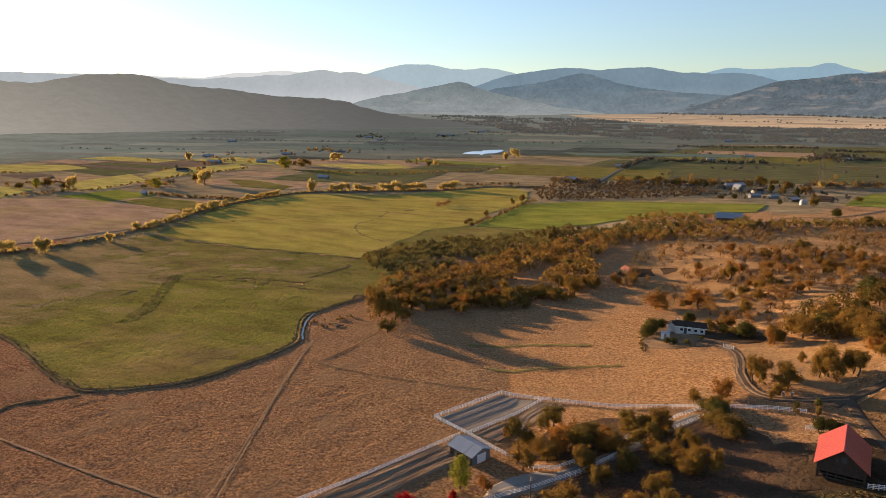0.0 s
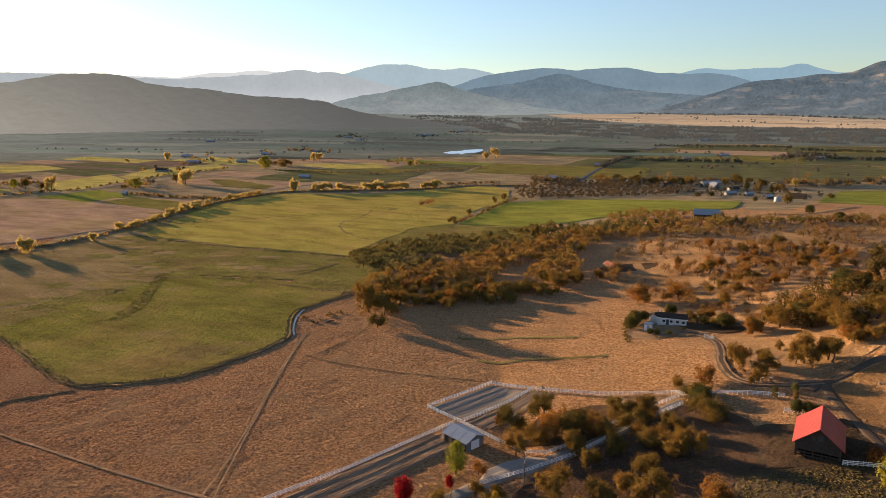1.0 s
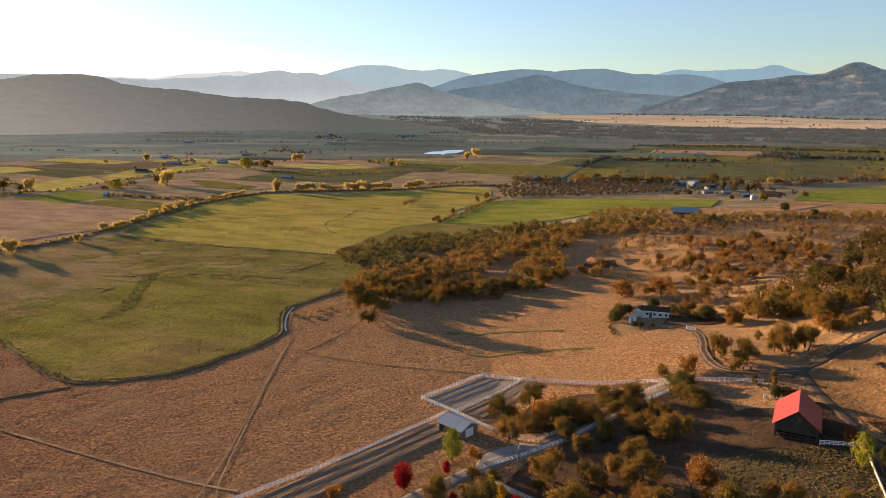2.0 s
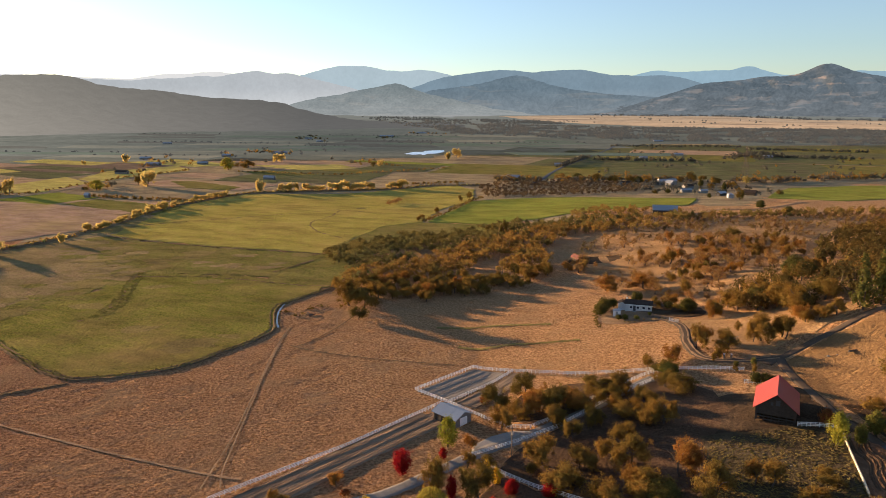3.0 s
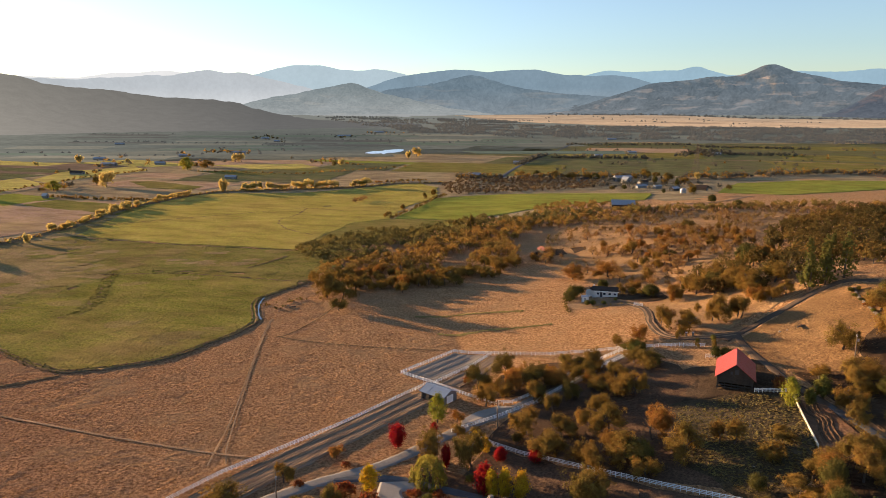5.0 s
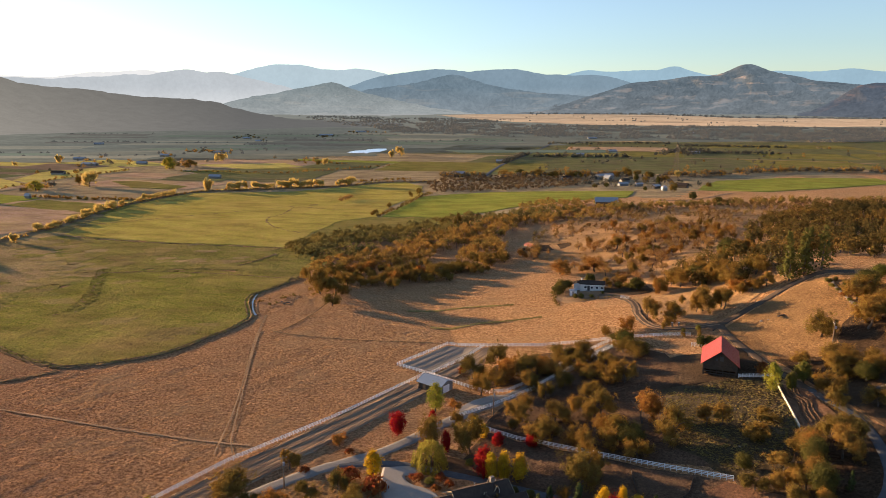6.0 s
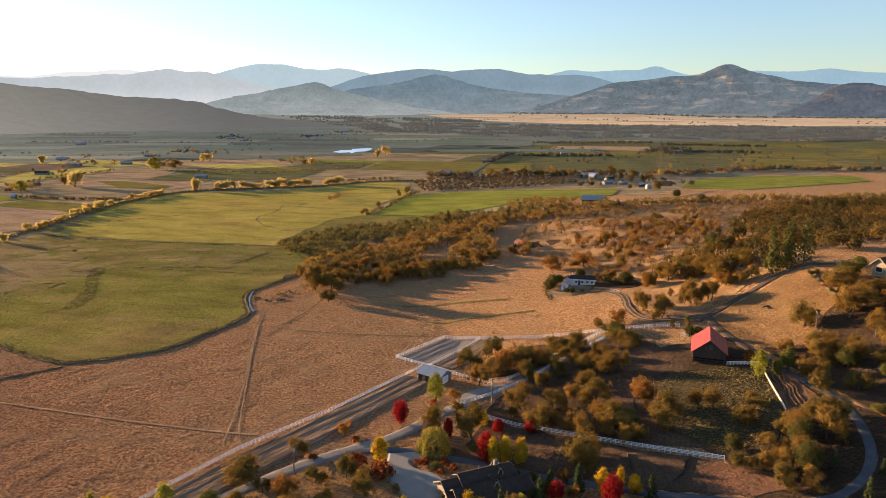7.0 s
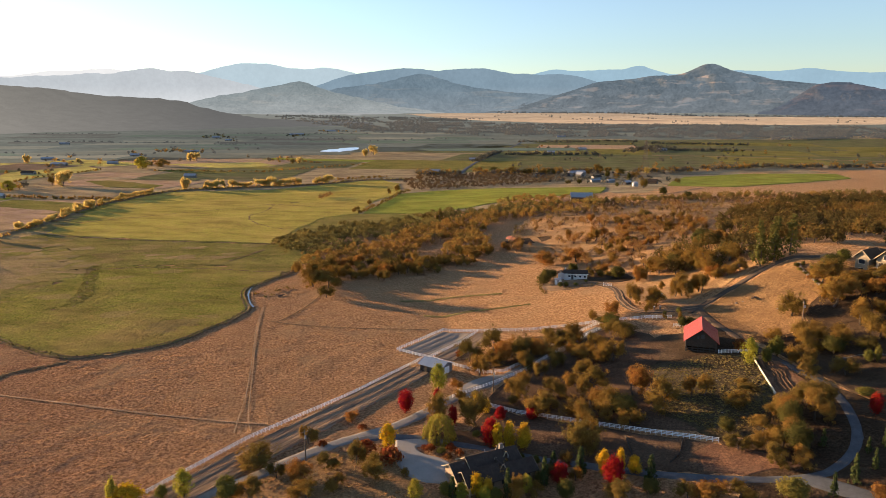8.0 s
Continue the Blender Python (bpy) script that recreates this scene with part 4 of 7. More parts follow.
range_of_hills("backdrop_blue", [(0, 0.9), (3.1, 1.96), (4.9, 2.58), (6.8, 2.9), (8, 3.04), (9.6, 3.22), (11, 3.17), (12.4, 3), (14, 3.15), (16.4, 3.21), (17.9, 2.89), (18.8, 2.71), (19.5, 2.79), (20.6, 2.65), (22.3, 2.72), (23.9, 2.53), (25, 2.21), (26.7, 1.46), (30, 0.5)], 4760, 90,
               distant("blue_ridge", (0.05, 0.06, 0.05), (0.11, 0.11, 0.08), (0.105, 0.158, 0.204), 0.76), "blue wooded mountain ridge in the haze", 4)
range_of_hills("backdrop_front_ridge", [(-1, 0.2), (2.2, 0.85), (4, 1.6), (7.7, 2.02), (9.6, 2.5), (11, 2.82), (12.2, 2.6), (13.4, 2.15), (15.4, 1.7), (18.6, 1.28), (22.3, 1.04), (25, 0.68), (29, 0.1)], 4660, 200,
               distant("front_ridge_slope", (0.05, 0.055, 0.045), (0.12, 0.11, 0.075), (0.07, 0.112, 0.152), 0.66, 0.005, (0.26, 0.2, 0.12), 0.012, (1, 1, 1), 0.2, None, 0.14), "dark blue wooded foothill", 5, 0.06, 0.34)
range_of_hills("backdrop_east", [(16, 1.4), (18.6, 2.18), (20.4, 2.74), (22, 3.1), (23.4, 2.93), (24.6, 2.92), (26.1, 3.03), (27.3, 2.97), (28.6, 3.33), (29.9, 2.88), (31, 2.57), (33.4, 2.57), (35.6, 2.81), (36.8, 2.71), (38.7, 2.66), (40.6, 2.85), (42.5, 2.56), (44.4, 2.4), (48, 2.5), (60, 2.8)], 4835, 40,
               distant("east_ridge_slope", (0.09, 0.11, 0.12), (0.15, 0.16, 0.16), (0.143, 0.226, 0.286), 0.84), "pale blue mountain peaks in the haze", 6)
# Knoll, cone and spur: patch colours are put into the glow as sunlit slopes.
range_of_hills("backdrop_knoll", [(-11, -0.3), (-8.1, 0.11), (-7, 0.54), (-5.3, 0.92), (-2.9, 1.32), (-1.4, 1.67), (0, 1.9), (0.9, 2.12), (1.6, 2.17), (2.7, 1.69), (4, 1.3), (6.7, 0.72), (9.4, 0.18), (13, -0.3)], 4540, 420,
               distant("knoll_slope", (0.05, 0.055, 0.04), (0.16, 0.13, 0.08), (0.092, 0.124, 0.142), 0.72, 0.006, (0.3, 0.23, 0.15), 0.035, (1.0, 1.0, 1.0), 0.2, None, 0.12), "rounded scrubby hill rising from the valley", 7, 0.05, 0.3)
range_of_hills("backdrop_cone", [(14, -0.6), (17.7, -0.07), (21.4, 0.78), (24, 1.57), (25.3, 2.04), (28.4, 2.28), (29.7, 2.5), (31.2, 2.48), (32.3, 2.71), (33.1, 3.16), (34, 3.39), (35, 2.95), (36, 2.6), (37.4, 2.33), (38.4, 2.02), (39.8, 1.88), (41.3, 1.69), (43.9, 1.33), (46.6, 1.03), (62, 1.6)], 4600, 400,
               distant("cone_slope", (0.03, 0.035, 0.024), (0.11, 0.09, 0.05), (0.058, 0.086, 0.116), 0.66, 0.0065, (0.42, 0.29, 0.18), 0.004, (1, 1, 1), 0.34, None, 0.17), "cone-shaped hill with scrub and grassy patches glowing as sunlit", 8, 0.04, 0.27)
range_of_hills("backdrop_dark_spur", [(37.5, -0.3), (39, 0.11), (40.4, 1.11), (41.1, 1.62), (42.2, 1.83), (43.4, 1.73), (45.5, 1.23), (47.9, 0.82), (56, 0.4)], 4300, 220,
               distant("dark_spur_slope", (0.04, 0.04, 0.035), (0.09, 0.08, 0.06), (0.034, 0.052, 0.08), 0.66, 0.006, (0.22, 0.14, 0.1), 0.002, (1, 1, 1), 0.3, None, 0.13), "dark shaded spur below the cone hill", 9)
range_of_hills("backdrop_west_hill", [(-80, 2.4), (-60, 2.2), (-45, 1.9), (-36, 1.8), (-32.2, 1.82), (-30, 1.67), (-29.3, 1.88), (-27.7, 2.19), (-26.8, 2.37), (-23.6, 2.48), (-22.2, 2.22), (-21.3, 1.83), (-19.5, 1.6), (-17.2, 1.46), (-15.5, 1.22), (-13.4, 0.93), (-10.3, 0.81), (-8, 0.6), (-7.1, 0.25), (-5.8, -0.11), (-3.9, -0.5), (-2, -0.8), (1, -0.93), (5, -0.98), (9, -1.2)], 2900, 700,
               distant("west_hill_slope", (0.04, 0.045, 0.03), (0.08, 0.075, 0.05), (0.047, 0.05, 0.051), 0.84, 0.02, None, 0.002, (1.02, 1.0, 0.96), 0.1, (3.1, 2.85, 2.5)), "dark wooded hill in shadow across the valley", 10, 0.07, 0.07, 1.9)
# Added glowing slope; it covers the dark strip at the foot of the hills.
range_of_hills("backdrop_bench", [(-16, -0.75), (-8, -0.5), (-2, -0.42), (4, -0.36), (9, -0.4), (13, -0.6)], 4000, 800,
               distant("bench_haze_glow", (0.06, 0.06, 0.05), (0.13, 0.12, 0.09), (0.13, 0.15, 0.158), 0.7), "low hazy glowing slope added at the end of the valley", 11, 0.02, 0.1, 1.0)

# ---- building blocks ----
def box(bm, size, m=Matrix.Identity(4), bevel=0.0):
    """A box of that size, standing on its base at the pose m."""
    made = bmesh.ops.create_cube(bm, size=1.0)["verts"]
    bmesh.ops.transform(bm, matrix=m @ Matrix.Translation((0, 0, size[2] / 2)) @ Matrix.Diagonal((*size, 1)), verts=made)
    if bevel:
        edges = list({e for v in made for e in v.link_edges})
        bmesh.ops.bevel(bm, geom=edges, offset=bevel, segments=1, affect="EDGES")
    return bm


def boxed(size, m=Matrix.Identity(4), bevel=0.0):
    return box(bmesh.new(), size, m, bevel)


def rod(r1, r2, length, m=Matrix.Identity(4), sides=8):
    bm = bmesh.new()
    bmesh.ops.create_cone(bm, cap_ends=True, segments=sides, radius1=r1, radius2=r2, depth=length, matrix=m @ Matrix.Translation((0, 0, length / 2)))
    return bm


def prism(outline, length, m=Matrix.Identity(4)):
    """An upright outline in x and z, drawn length metres along y, centred."""
    bm = bmesh.new()
    a = [bm.verts.new(m @ Vector((x, -length / 2, z))) for x, z in outline]
    b = [bm.verts.new(m @ Vector((x, length / 2, z))) for x, z in outline]
    n = len(outline)
    bm.faces.new(a)
    bm.faces.new(b[::-1])
    for i in range(n):
        bm.faces.new((a[i], b[i], b[(i + 1) % n], a[(i + 1) % n]))
    bmesh.ops.recalc_face_normals(bm, faces=bm.faces[:])
    return bm


def thing(name, x, y, turn=0.0, z=None, label="", category="", group=""):
    """An empty at the base of a thing, on the land."""
    ob = new(name)
    ob.matrix_basis = pose(x, y, float(height(x, y)) if z is None else z, 0, 0, turn)
    return tagged(ob, label, category, group)


def gable_roof(parent, width, length, eave, ridge, over, material, label, seams=0.0, x=0.0, y=0.0, turn=0.0, thick=0.12):
    """Two roof slabs, ribbed where seams is set, with a ridge cap. The ridge runs along y."""
    m = pose(x, y, 0, 0, 0, turn)
    w = width / 2 + over
    drop = (ridge - eave) / (width / 2) * over
    for s in (1, -1):
        slab = prism(((0, ridge), (s * w, eave - drop), (s * w, eave - drop + thick), (0, ridge + thick)), length + 2 * over, m)
        side = part("roof", slab, material, parent, label)
        if seams:
            rise = math.atan2(ridge - eave + drop, w)
            run = math.hypot(w, ridge - eave + drop)
            rib = bmesh.new()
            box(rib, (run, 0.05, 0.022))
            rib_mesh = bpy.data.meshes.new("roof_seam")
            rib.to_mesh(rib_mesh)
            rib.free()
            rib_mesh.materials.append(material)
            k = int((length + 2 * over) / seams)
            for i in range(k + 1):
                yy = -(length + 2 * over) / 2 + 0.04 + i * ((length + 2 * over - 0.08) / k)
                share("roof_seam", rib_mesh, side, m @ Matrix.Translation((s * w / 2, yy, (ridge + eave - drop) / 2 + thick)) @ Matrix.Rotation(s * rise, 4, "Y"))
    part("ridge_cap", prism(((-0.22, ridge + thick - 0.1), (0, ridge + thick + 0.05), (0.22, ridge + thick - 0.1), (0, ridge + thick - 0.03)), length + 2 * over + 0.06, m), material, parent)


def window(parent, width, tall, m, frame_material):
    """A framed window set on a wall that faces -y."""
    f = part("window", boxed((width + 0.16, 0.07, tall + 0.16), m), frame_material, parent)
    part("pane", boxed((width, 0.05, tall), m @ Matrix.Translation((0, -0.025, 0.08))), GLASS, f)
    part("sill", boxed((width + 0.26, 0.14, 0.05), m @ Matrix.Translation((0, -0.04, -0.05))), frame_material, f)
    return f


def gabled_body(width, length, eave, ridge):
    return prism(((-width / 2, -0.6), (width / 2, -0.6), (width / 2, eave), (0, ridge), (-width / 2, eave)), length)


# red-roofed barn
def red_barn():
    turn = -32.5
    b = thing("barn", 78.9, 123.8, turn, None, "dark timber barn under a red metal roof", "barn")
    W, L, E, R = 8.2, 12.2, 2.6, 5.9
    # open front bay: side walls, back wall and posts
    for s in (-1, 1):
        part("wall", boxed((0.18, L - 0.4, E + 0.8), pose(s * (W / 2 - 0.1), 0, -0.8)), TIMBER, b)
    part("wall", prism(((-W / 2 + 0.2, -0.8), (W / 2 - 0.2, -0.8), (W / 2 - 0.2, E - 0.1), (0, R - 0.15), (-W / 2 + 0.2, E - 0.1)), 0.18, pose(0, L / 2 - 0.3, 0)), TIMBER, b)
    part("front_wall", prism(((-W / 2 + 0.2, E - 1.7), (W / 2 - 0.2, E - 1.7), (W / 2 - 0.2, E - 0.1), (0, R - 0.15), (-W / 2 + 0.2, E - 0.1)), 0.18, pose(0, -L / 2 + 0.3, 0)), TIMBER, b)
    part("hay_door", boxed((0.9, 0.1, 1.2), pose(0.3, -L / 2 + 0.17, 3.2)), DARK_METAL, b)
    part("hay_door", boxed((0.5, 0.1, 0.7), pose(-0.9, -L / 2 + 0.17, 3.1)), DARK_METAL, b)
    for i in range(6):
        part("post", boxed((0.24, 0.24, E + 0.6), pose(-W / 2 + 0.3 + i * (W - 0.6) / 5, -L / 2 + 0.3, -0.8), 0.02), TIMBER, b)
    for i in range(5):
        x = -W / 2 + 0.3 + (i + 0.5) * (W - 0.6) / 5
        for z in (0.1, 0.75, 1.4):
            part("stall_board", boxed((W / 5 - 0.35, 0.06, 0.3), pose(x, -L / 2 + 0.3, z - 0.7)), TIMBER, b)
    part("inner_wall", boxed((W - 0.6, 0.15, E + 0.5), pose(0, -0.5, -0.8)), TIMBER, b)
    # upright boards over the gable front and the long sides
    plank = bpy.data.meshes.new("plank")
    pb = boxed((0.26, 0.04, 1.0), Matrix.Identity(4), 0.008)
    pb.to_mesh(plank)
    pb.free()
    plank.materials.append(TIMBER)
    n = int((W - 0.5) / 0.3)
    for i in range(n):
        x = -W / 2 + 0.35 + i * 0.3
        top = R - 0.2 - abs(x) * (R - E) / (W / 2)
        share("plank", plank, b, Matrix.Translation((x, -L / 2 + 0.18, E - 1.75)) @ Matrix.Diagonal((1, 1, top - E + 1.75, 1)))
    for s in (-1, 1):
        for i in range(int((L - 0.6) / 0.3)):
            share("plank", plank, b, Matrix.Translation((s * (W / 2 + 0.02), -L / 2 + 0.45 + i * 0.3, -0.7)) @ Matrix.Rotation(math.pi / 2, 4, "Z") @ Matrix.Diagonal((1, 1, E + 0.6, 1)))
    gable_roof(b, W, L, E, R, 0.6, RED_ROOF, "red ribbed metal roof", 0.9)


red_barn()


# shed by the pen
def metal_shed():
    s = thing("shed", 6.4, 146.6, -139.5, None, "low shed with a blue-grey metal roof and white door", "shed")
    W, L, E, R = 6.0, 8.0, 2.3, 3.5
    part("body", gabled_body(W - 0.3, L - 0.3, E, R - 0.08), FARM_WALL, s)
    part("side_wall", boxed((0.08, L - 0.5, E + 0.3), pose(W / 2 - 0.1, 0, -0.3)), TIMBER, s, "dark timber side wall")
    for i in range(4):
        part("side_post", boxed((0.16, 0.16, E), pose(W / 2 - 0.02, -L / 2 + 0.6 + i * (L - 1.2) / 3, 0)), TIMBER, s)
    part("door", boxed((2.6, 0.1, 2.1), pose(0, -L / 2 + 0.1, 0.0)), WHITE, s, "white roller door")
    part("door", boxed((2.6, 0.1, 2.1), pose(0, L / 2 - 0.1, 0.0)), WHITE, s, "white roller door")
    gable_roof(s, W, L, E, R, 0.35, SHED_ROOF, "blue-grey metal roof", 2.7)


metal_shed()


def cottage():
    h = thing("cottage", 82.4, 217.9, -22.0, None, "white single-storey cottage with a dark roof", "house")
    L, W, E, R = 9.4, 5.0, 2.5, 3.6
    part("body", boxed((L, W, E + 0.5), pose(0, 0, -0.5)), WHITE_WALL, h)
    for s in (1, -1):
        part("roof", prism(((0, R), (s * (W / 2 + 0.4), E - 0.1), (s * (W / 2 + 0.4), E + 0.05), (0, R + 0.15)), L + 0.7, pose(0, 0, 0, 0, 0, 90)), SLATE, h, "dark shingle roof")
    part("fascia", boxed((L + 0.7, 0.05, 0.2), pose(0, -W / 2 - 0.43, E - 0.16)), WHITE, h)
    part("skylight", boxed((1.5, 2.0, 0.12), pose(-2.9, -1.4, 2.98, 24)), GALV, h, "pale roof panel")
    for x in (-2.6, -0.2, 1.8, 3.7):
        window(h, 0.9, 0.8, pose(x, -W / 2 - 0.03, 0.95), WHITE)
    part("door", boxed((0.9, 0.06, 2.0), pose(-1.4, -W / 2 - 0.03, 0)), DARK_METAL, h)
    wing = part("wing", prism(((-1.3, -0.5), (1.3, -0.5), (1.3, 2.1), (0, 2.7), (-1.3, 2.1)), 3.2, pose(-L / 2 - 1.2, 0.8, 0)), WHITE_WALL, h)
    for s in (1, -1):
        part("wing_roof", prism(((0, 2.75), (s * 1.6, 2.02), (s * 1.6, 2.14), (0, 2.87)), 3.6, pose(-L / 2 - 1.2, 0.8, 0)), SLATE, wing, "dark shingle roof")
    part("chimney", boxed((0.45, 0.45, 1.3), pose(-L / 2 + 0.5, 0.5, 3.0), 0.03), WHITE, h)
    part("porch_step", boxed((1.6, 1.0, 0.18), pose(-1.4, -W / 2 - 0.5, -0.05), 0.02), CONCRETE, h)


cottage()


def garden_shed(x, y, turn, w, d, e, label):
    s = thing("garden_shed", x, y, turn, None, label, "shed")
    part("body", boxed((w, d, e + 0.3), pose(0, 0, -0.3)), WHITE, s)
    part("roof", prism(((-w / 2 - 0.2, e), (w / 2 + 0.2, e + 0.3), (w / 2 + 0.2, e + 0.4), (-w / 2 - 0.2, e + 0.1)), d + 0.4), GALV, s, "pale metal roof")
    part("door", boxed((0.8, 0.06, 1.8), pose(0, -d / 2 - 0.02, 0)), GALV, s)
    return s


garden_shed(72.8, 213.6, -20, 2.6, 2.2, 2.0, "small white shed beside the cottage")


# large dark-roofed house
def large_house():
    h = thing("large_house", 4.4, 86.2, 12, None, "large low house with dark shingle roofs and cream gables", "house")
    main = ((11.5, 8.6, 2.5, 5.0, 0.6, 0.6, 90), (9.0, 5.4, 2.4, 4.3, -3.4, -3.2, 90), (5.0, 7.0, 2.4, 4.4, -6.4, 0.4, 90), (7.5, 5.0, 2.4, 4.0, 4.4, -3.4, 90), (1.7, 2.6, 3.2, 4.9, 3.4, 0.6, 0), (1.6, 2.4, 2.9, 4.3, 0.8, -2.8, 0))
    for i, (w, l, e, r, x, y, t) in enumerate(main):
        width, length = (l, w) if t == 90 else (w, l)
        m = pose(x, y, 0, 0, 0, t)
        part("wall", prism(((-width / 2 + 0.35, -0.4), (width / 2 - 0.35, -0.4), (width / 2 - 0.35, e), (0, r - 0.2), (-width / 2 + 0.35, e)), length - 0.5, m), TAN_WALL, h)
        gable_roof(h, width, length, e, r, 0.35, SLATE, "dark shingle roof", 0, x, y, t)
        for s in (-1, 1):
            for k in (-1, 1):
                run = math.hypot(width / 2 + 0.35, (r - e) * (1 + 0.7 / width))
                slope = math.degrees(math.atan2(r - e, width / 2))
                part("bargeboard", boxed((run, 0.06, 0.18), m @ pose(k * (width / 4 + 0.17), s * (length / 2 + 0.39), (r + e) / 2 - 0.18, 0, k * slope, 0)), HILL_CREAM, h, "tan gable board")
    for x, y, t in ((-7.75, -5.0, 270), (-8.75, -0.9, 270)):
        part("garage_door", boxed((2.4, 0.1, 2.2), pose(x + 0.05, y, 0, 0, 0, t)), HILL_CREAM, h)
    part("chimney", boxed((0.8, 0.7, 2.0), pose(3.2, 0.8, 4.2), 0.04), STONE, h)
    for x, y in ((0.2, 2.4), (3.6, -1.6), (4.6, 1.9)):
        part("vent_pipe", rod(0.09, 0.09, 0.7, pose(x, y, 4.0)), GALV, h)
    part("skylight", boxed((0.9, 1.3, 0.1), pose(-6.5, 0.4, 3.95, 0, -38, 0)), GLASS, h)
    for x in (-2.6, 0.4, 3.4, 6.0):
        window(h, 1.2, 1.2, pose(x, -5.72, 0.9), HILL_CREAM)


large_house()


def hill_house():
    h = thing("hill_house", 146.0, 131.5, -72, None, "tan hill house with brown gable roofs and a deck", "house")
    for w, l, e, r, x, y, t in ((4.6, 8.0, 3.4, 5.6, -3.4, -0.6, 0), (6.0, 9.0, 3.6, 6.4, 3.2, 0.6, 0), (4.4, 12.5, 3.2, 5.2, 0.6, 4.6, 90)):
        m = pose(x, y, 0, 0, 0, t)
        part("wall", prism(((-w / 2 + 0.3, -3.0), (w / 2 - 0.3, -3.0), (w / 2 - 0.3, e), (0, r - 0.2), (-w / 2 + 0.3, e)), l - 0.5, m), HILL_CREAM, h)
        gable_roof(h, w, l, e, r, 0.45, TAN_ROOF, "brown shingle roof", 0, x, y, t)
        run, slope = math.hypot(w / 2 + 0.45, (r - e) * (1 + 0.9 / w)), math.degrees(math.atan2(r - e, w / 2))
        for s in (-1, 1):
            for k in (-1, 1):
                part("bargeboard", boxed((run, 0.08, 0.3), m @ pose(k * (w / 4 + 0.22), s * (l / 2 + 0.5), (r + e) / 2 - 0.35, 0, k * slope, 0)), HILL_CREAM, h, "tan gable board")
    for x, z, wide in ((-3.4, 1.2, 1.8), (2.0, 1.0, 1.4), (4.4, 1.0, 1.4), (3.2, 3.4, 1.2), (-3.4, -1.6, 1.6)):
        window(h, wide, 1.4, pose(x, -3.95 if x > 0 else -4.4, z), CREAM)
    part("deck", boxed((7.0, 2.4, 0.25), pose(3.4, -5.2, 0.2)), POLE, h)
    for i in range(4):
        part("deck_post", boxed((0.2, 0.2, 4.2), pose(0.2 + i * 2.1, -6.2, -3.2)), HILL_CREAM, h)
        part("rail_post", boxed((0.1, 0.1, 0.95), pose(0.2 + i * 2.1, -6.3, 0.45)), HILL_CREAM, h)
    for z in (0.75, 1.05, 1.35):
        part("deck_rail", boxed((6.6, 0.06, 0.08), pose(3.35, -6.3, z)), HILL_CREAM, h)
    part("chimney", boxed((0.8, 0.8, 2.2), pose(0.2, 4.2, 4.6), 0.04), STONE, h)


hill_house()


def plain_barn(name, x, y, turn, w, l, e, r, roof, wall, label, category="barn"):
    b = thing(name, x, y, turn, None, label, category)
    part("body", gabled_body(w - 0.3, l - 0.3, e, r - 0.1), wall, b)
    gable_roof(b, w, l, e, r, 0.4, roof, "", 0)
    part("door", boxed((w * 0.4, 0.12, e * 0.8), pose(0, -l / 2 + 0.1, 0)), DARK_METAL, b)
    return b


plain_barn("hay_barn", 186.5, 441.5, -110, 11, 16, 3.8, 6.6, BLUE_ROOF, TIMBER, "long open barn with a grey metal roof by the wood")
plain_barn("far_barn", 141, 757, 60, 9, 14, 3.4, 6, BLUE_ROOF, TIMBER, "blue-roofed barn at the end of a far field")
# farmstead beyond the wood
plain_barn("farm_barn", 297, 697, -75, 7, 22, 4, 6, GALV, FARM_WALL, "long barn with a white metal roof", "barn")
plain_barn("farm_barn", 292, 676, 20, 7, 9, 4, 6.5, BLUE_ROOF, FARM_WALL, "white barn with a grey roof", "barn")
plain_barn("farm_house", 252, 697, -80, 5.5, 11, 2.6, 4.2, SLATE, FARM_WALL, "white farmhouse with a dark roof", "house")
plain_barn("farm_house", 302, 656, -80, 6, 10, 2.8, 4.4, SLATE, FARM_WALL, "white farmhouse with a dark roof", "house")
plain_barn("farm_shed", 284, 621, -80, 4, 11, 2.4, 3.4, BLUE_ROOF, FARM_WALL, "low white farm shed with grey roof", "shed")
plain_barn("farm_shed", 297, 612, -80, 4, 8, 2.4, 3.4, BLUE_ROOF, FARM_WALL, "low white farm shed with grey roof", "shed")
plain_barn("farm_barn", 328, 583, 40, 6, 11, 2.8, 4.8, SLATE, TIMBER, "dark barn beside a steel bin", "barn")
plain_barn("farm_shed", 300, 583, -60, 5, 10, 2.4, 3.8, GALV, TIMBER, "low farm shed with a pale roof", "shed")


def grain_bin(x, y):
    g = thing("grain_bin", x, y, 0, None, "round pale steel grain bin with a domed roof", "grain bin")
    part("drum", rod(2.8, 2.8, 2.6, sides=28), GALV, g)
    bm = bmesh.new()
    bmesh.ops.create_uvsphere(bm, u_segments=28, v_segments=10, radius=2.8)
    for v in bm.verts:
        v.co.z = max(v.co.z, 0) * 0.75 + 2.6
    part("dome", bm, GALV, g)
    for i in range(4):
        part("band", rod(2.84, 2.84, 0.1, pose(0, 0, 0.35 + i * 0.7), 28), DARK_METAL, g)


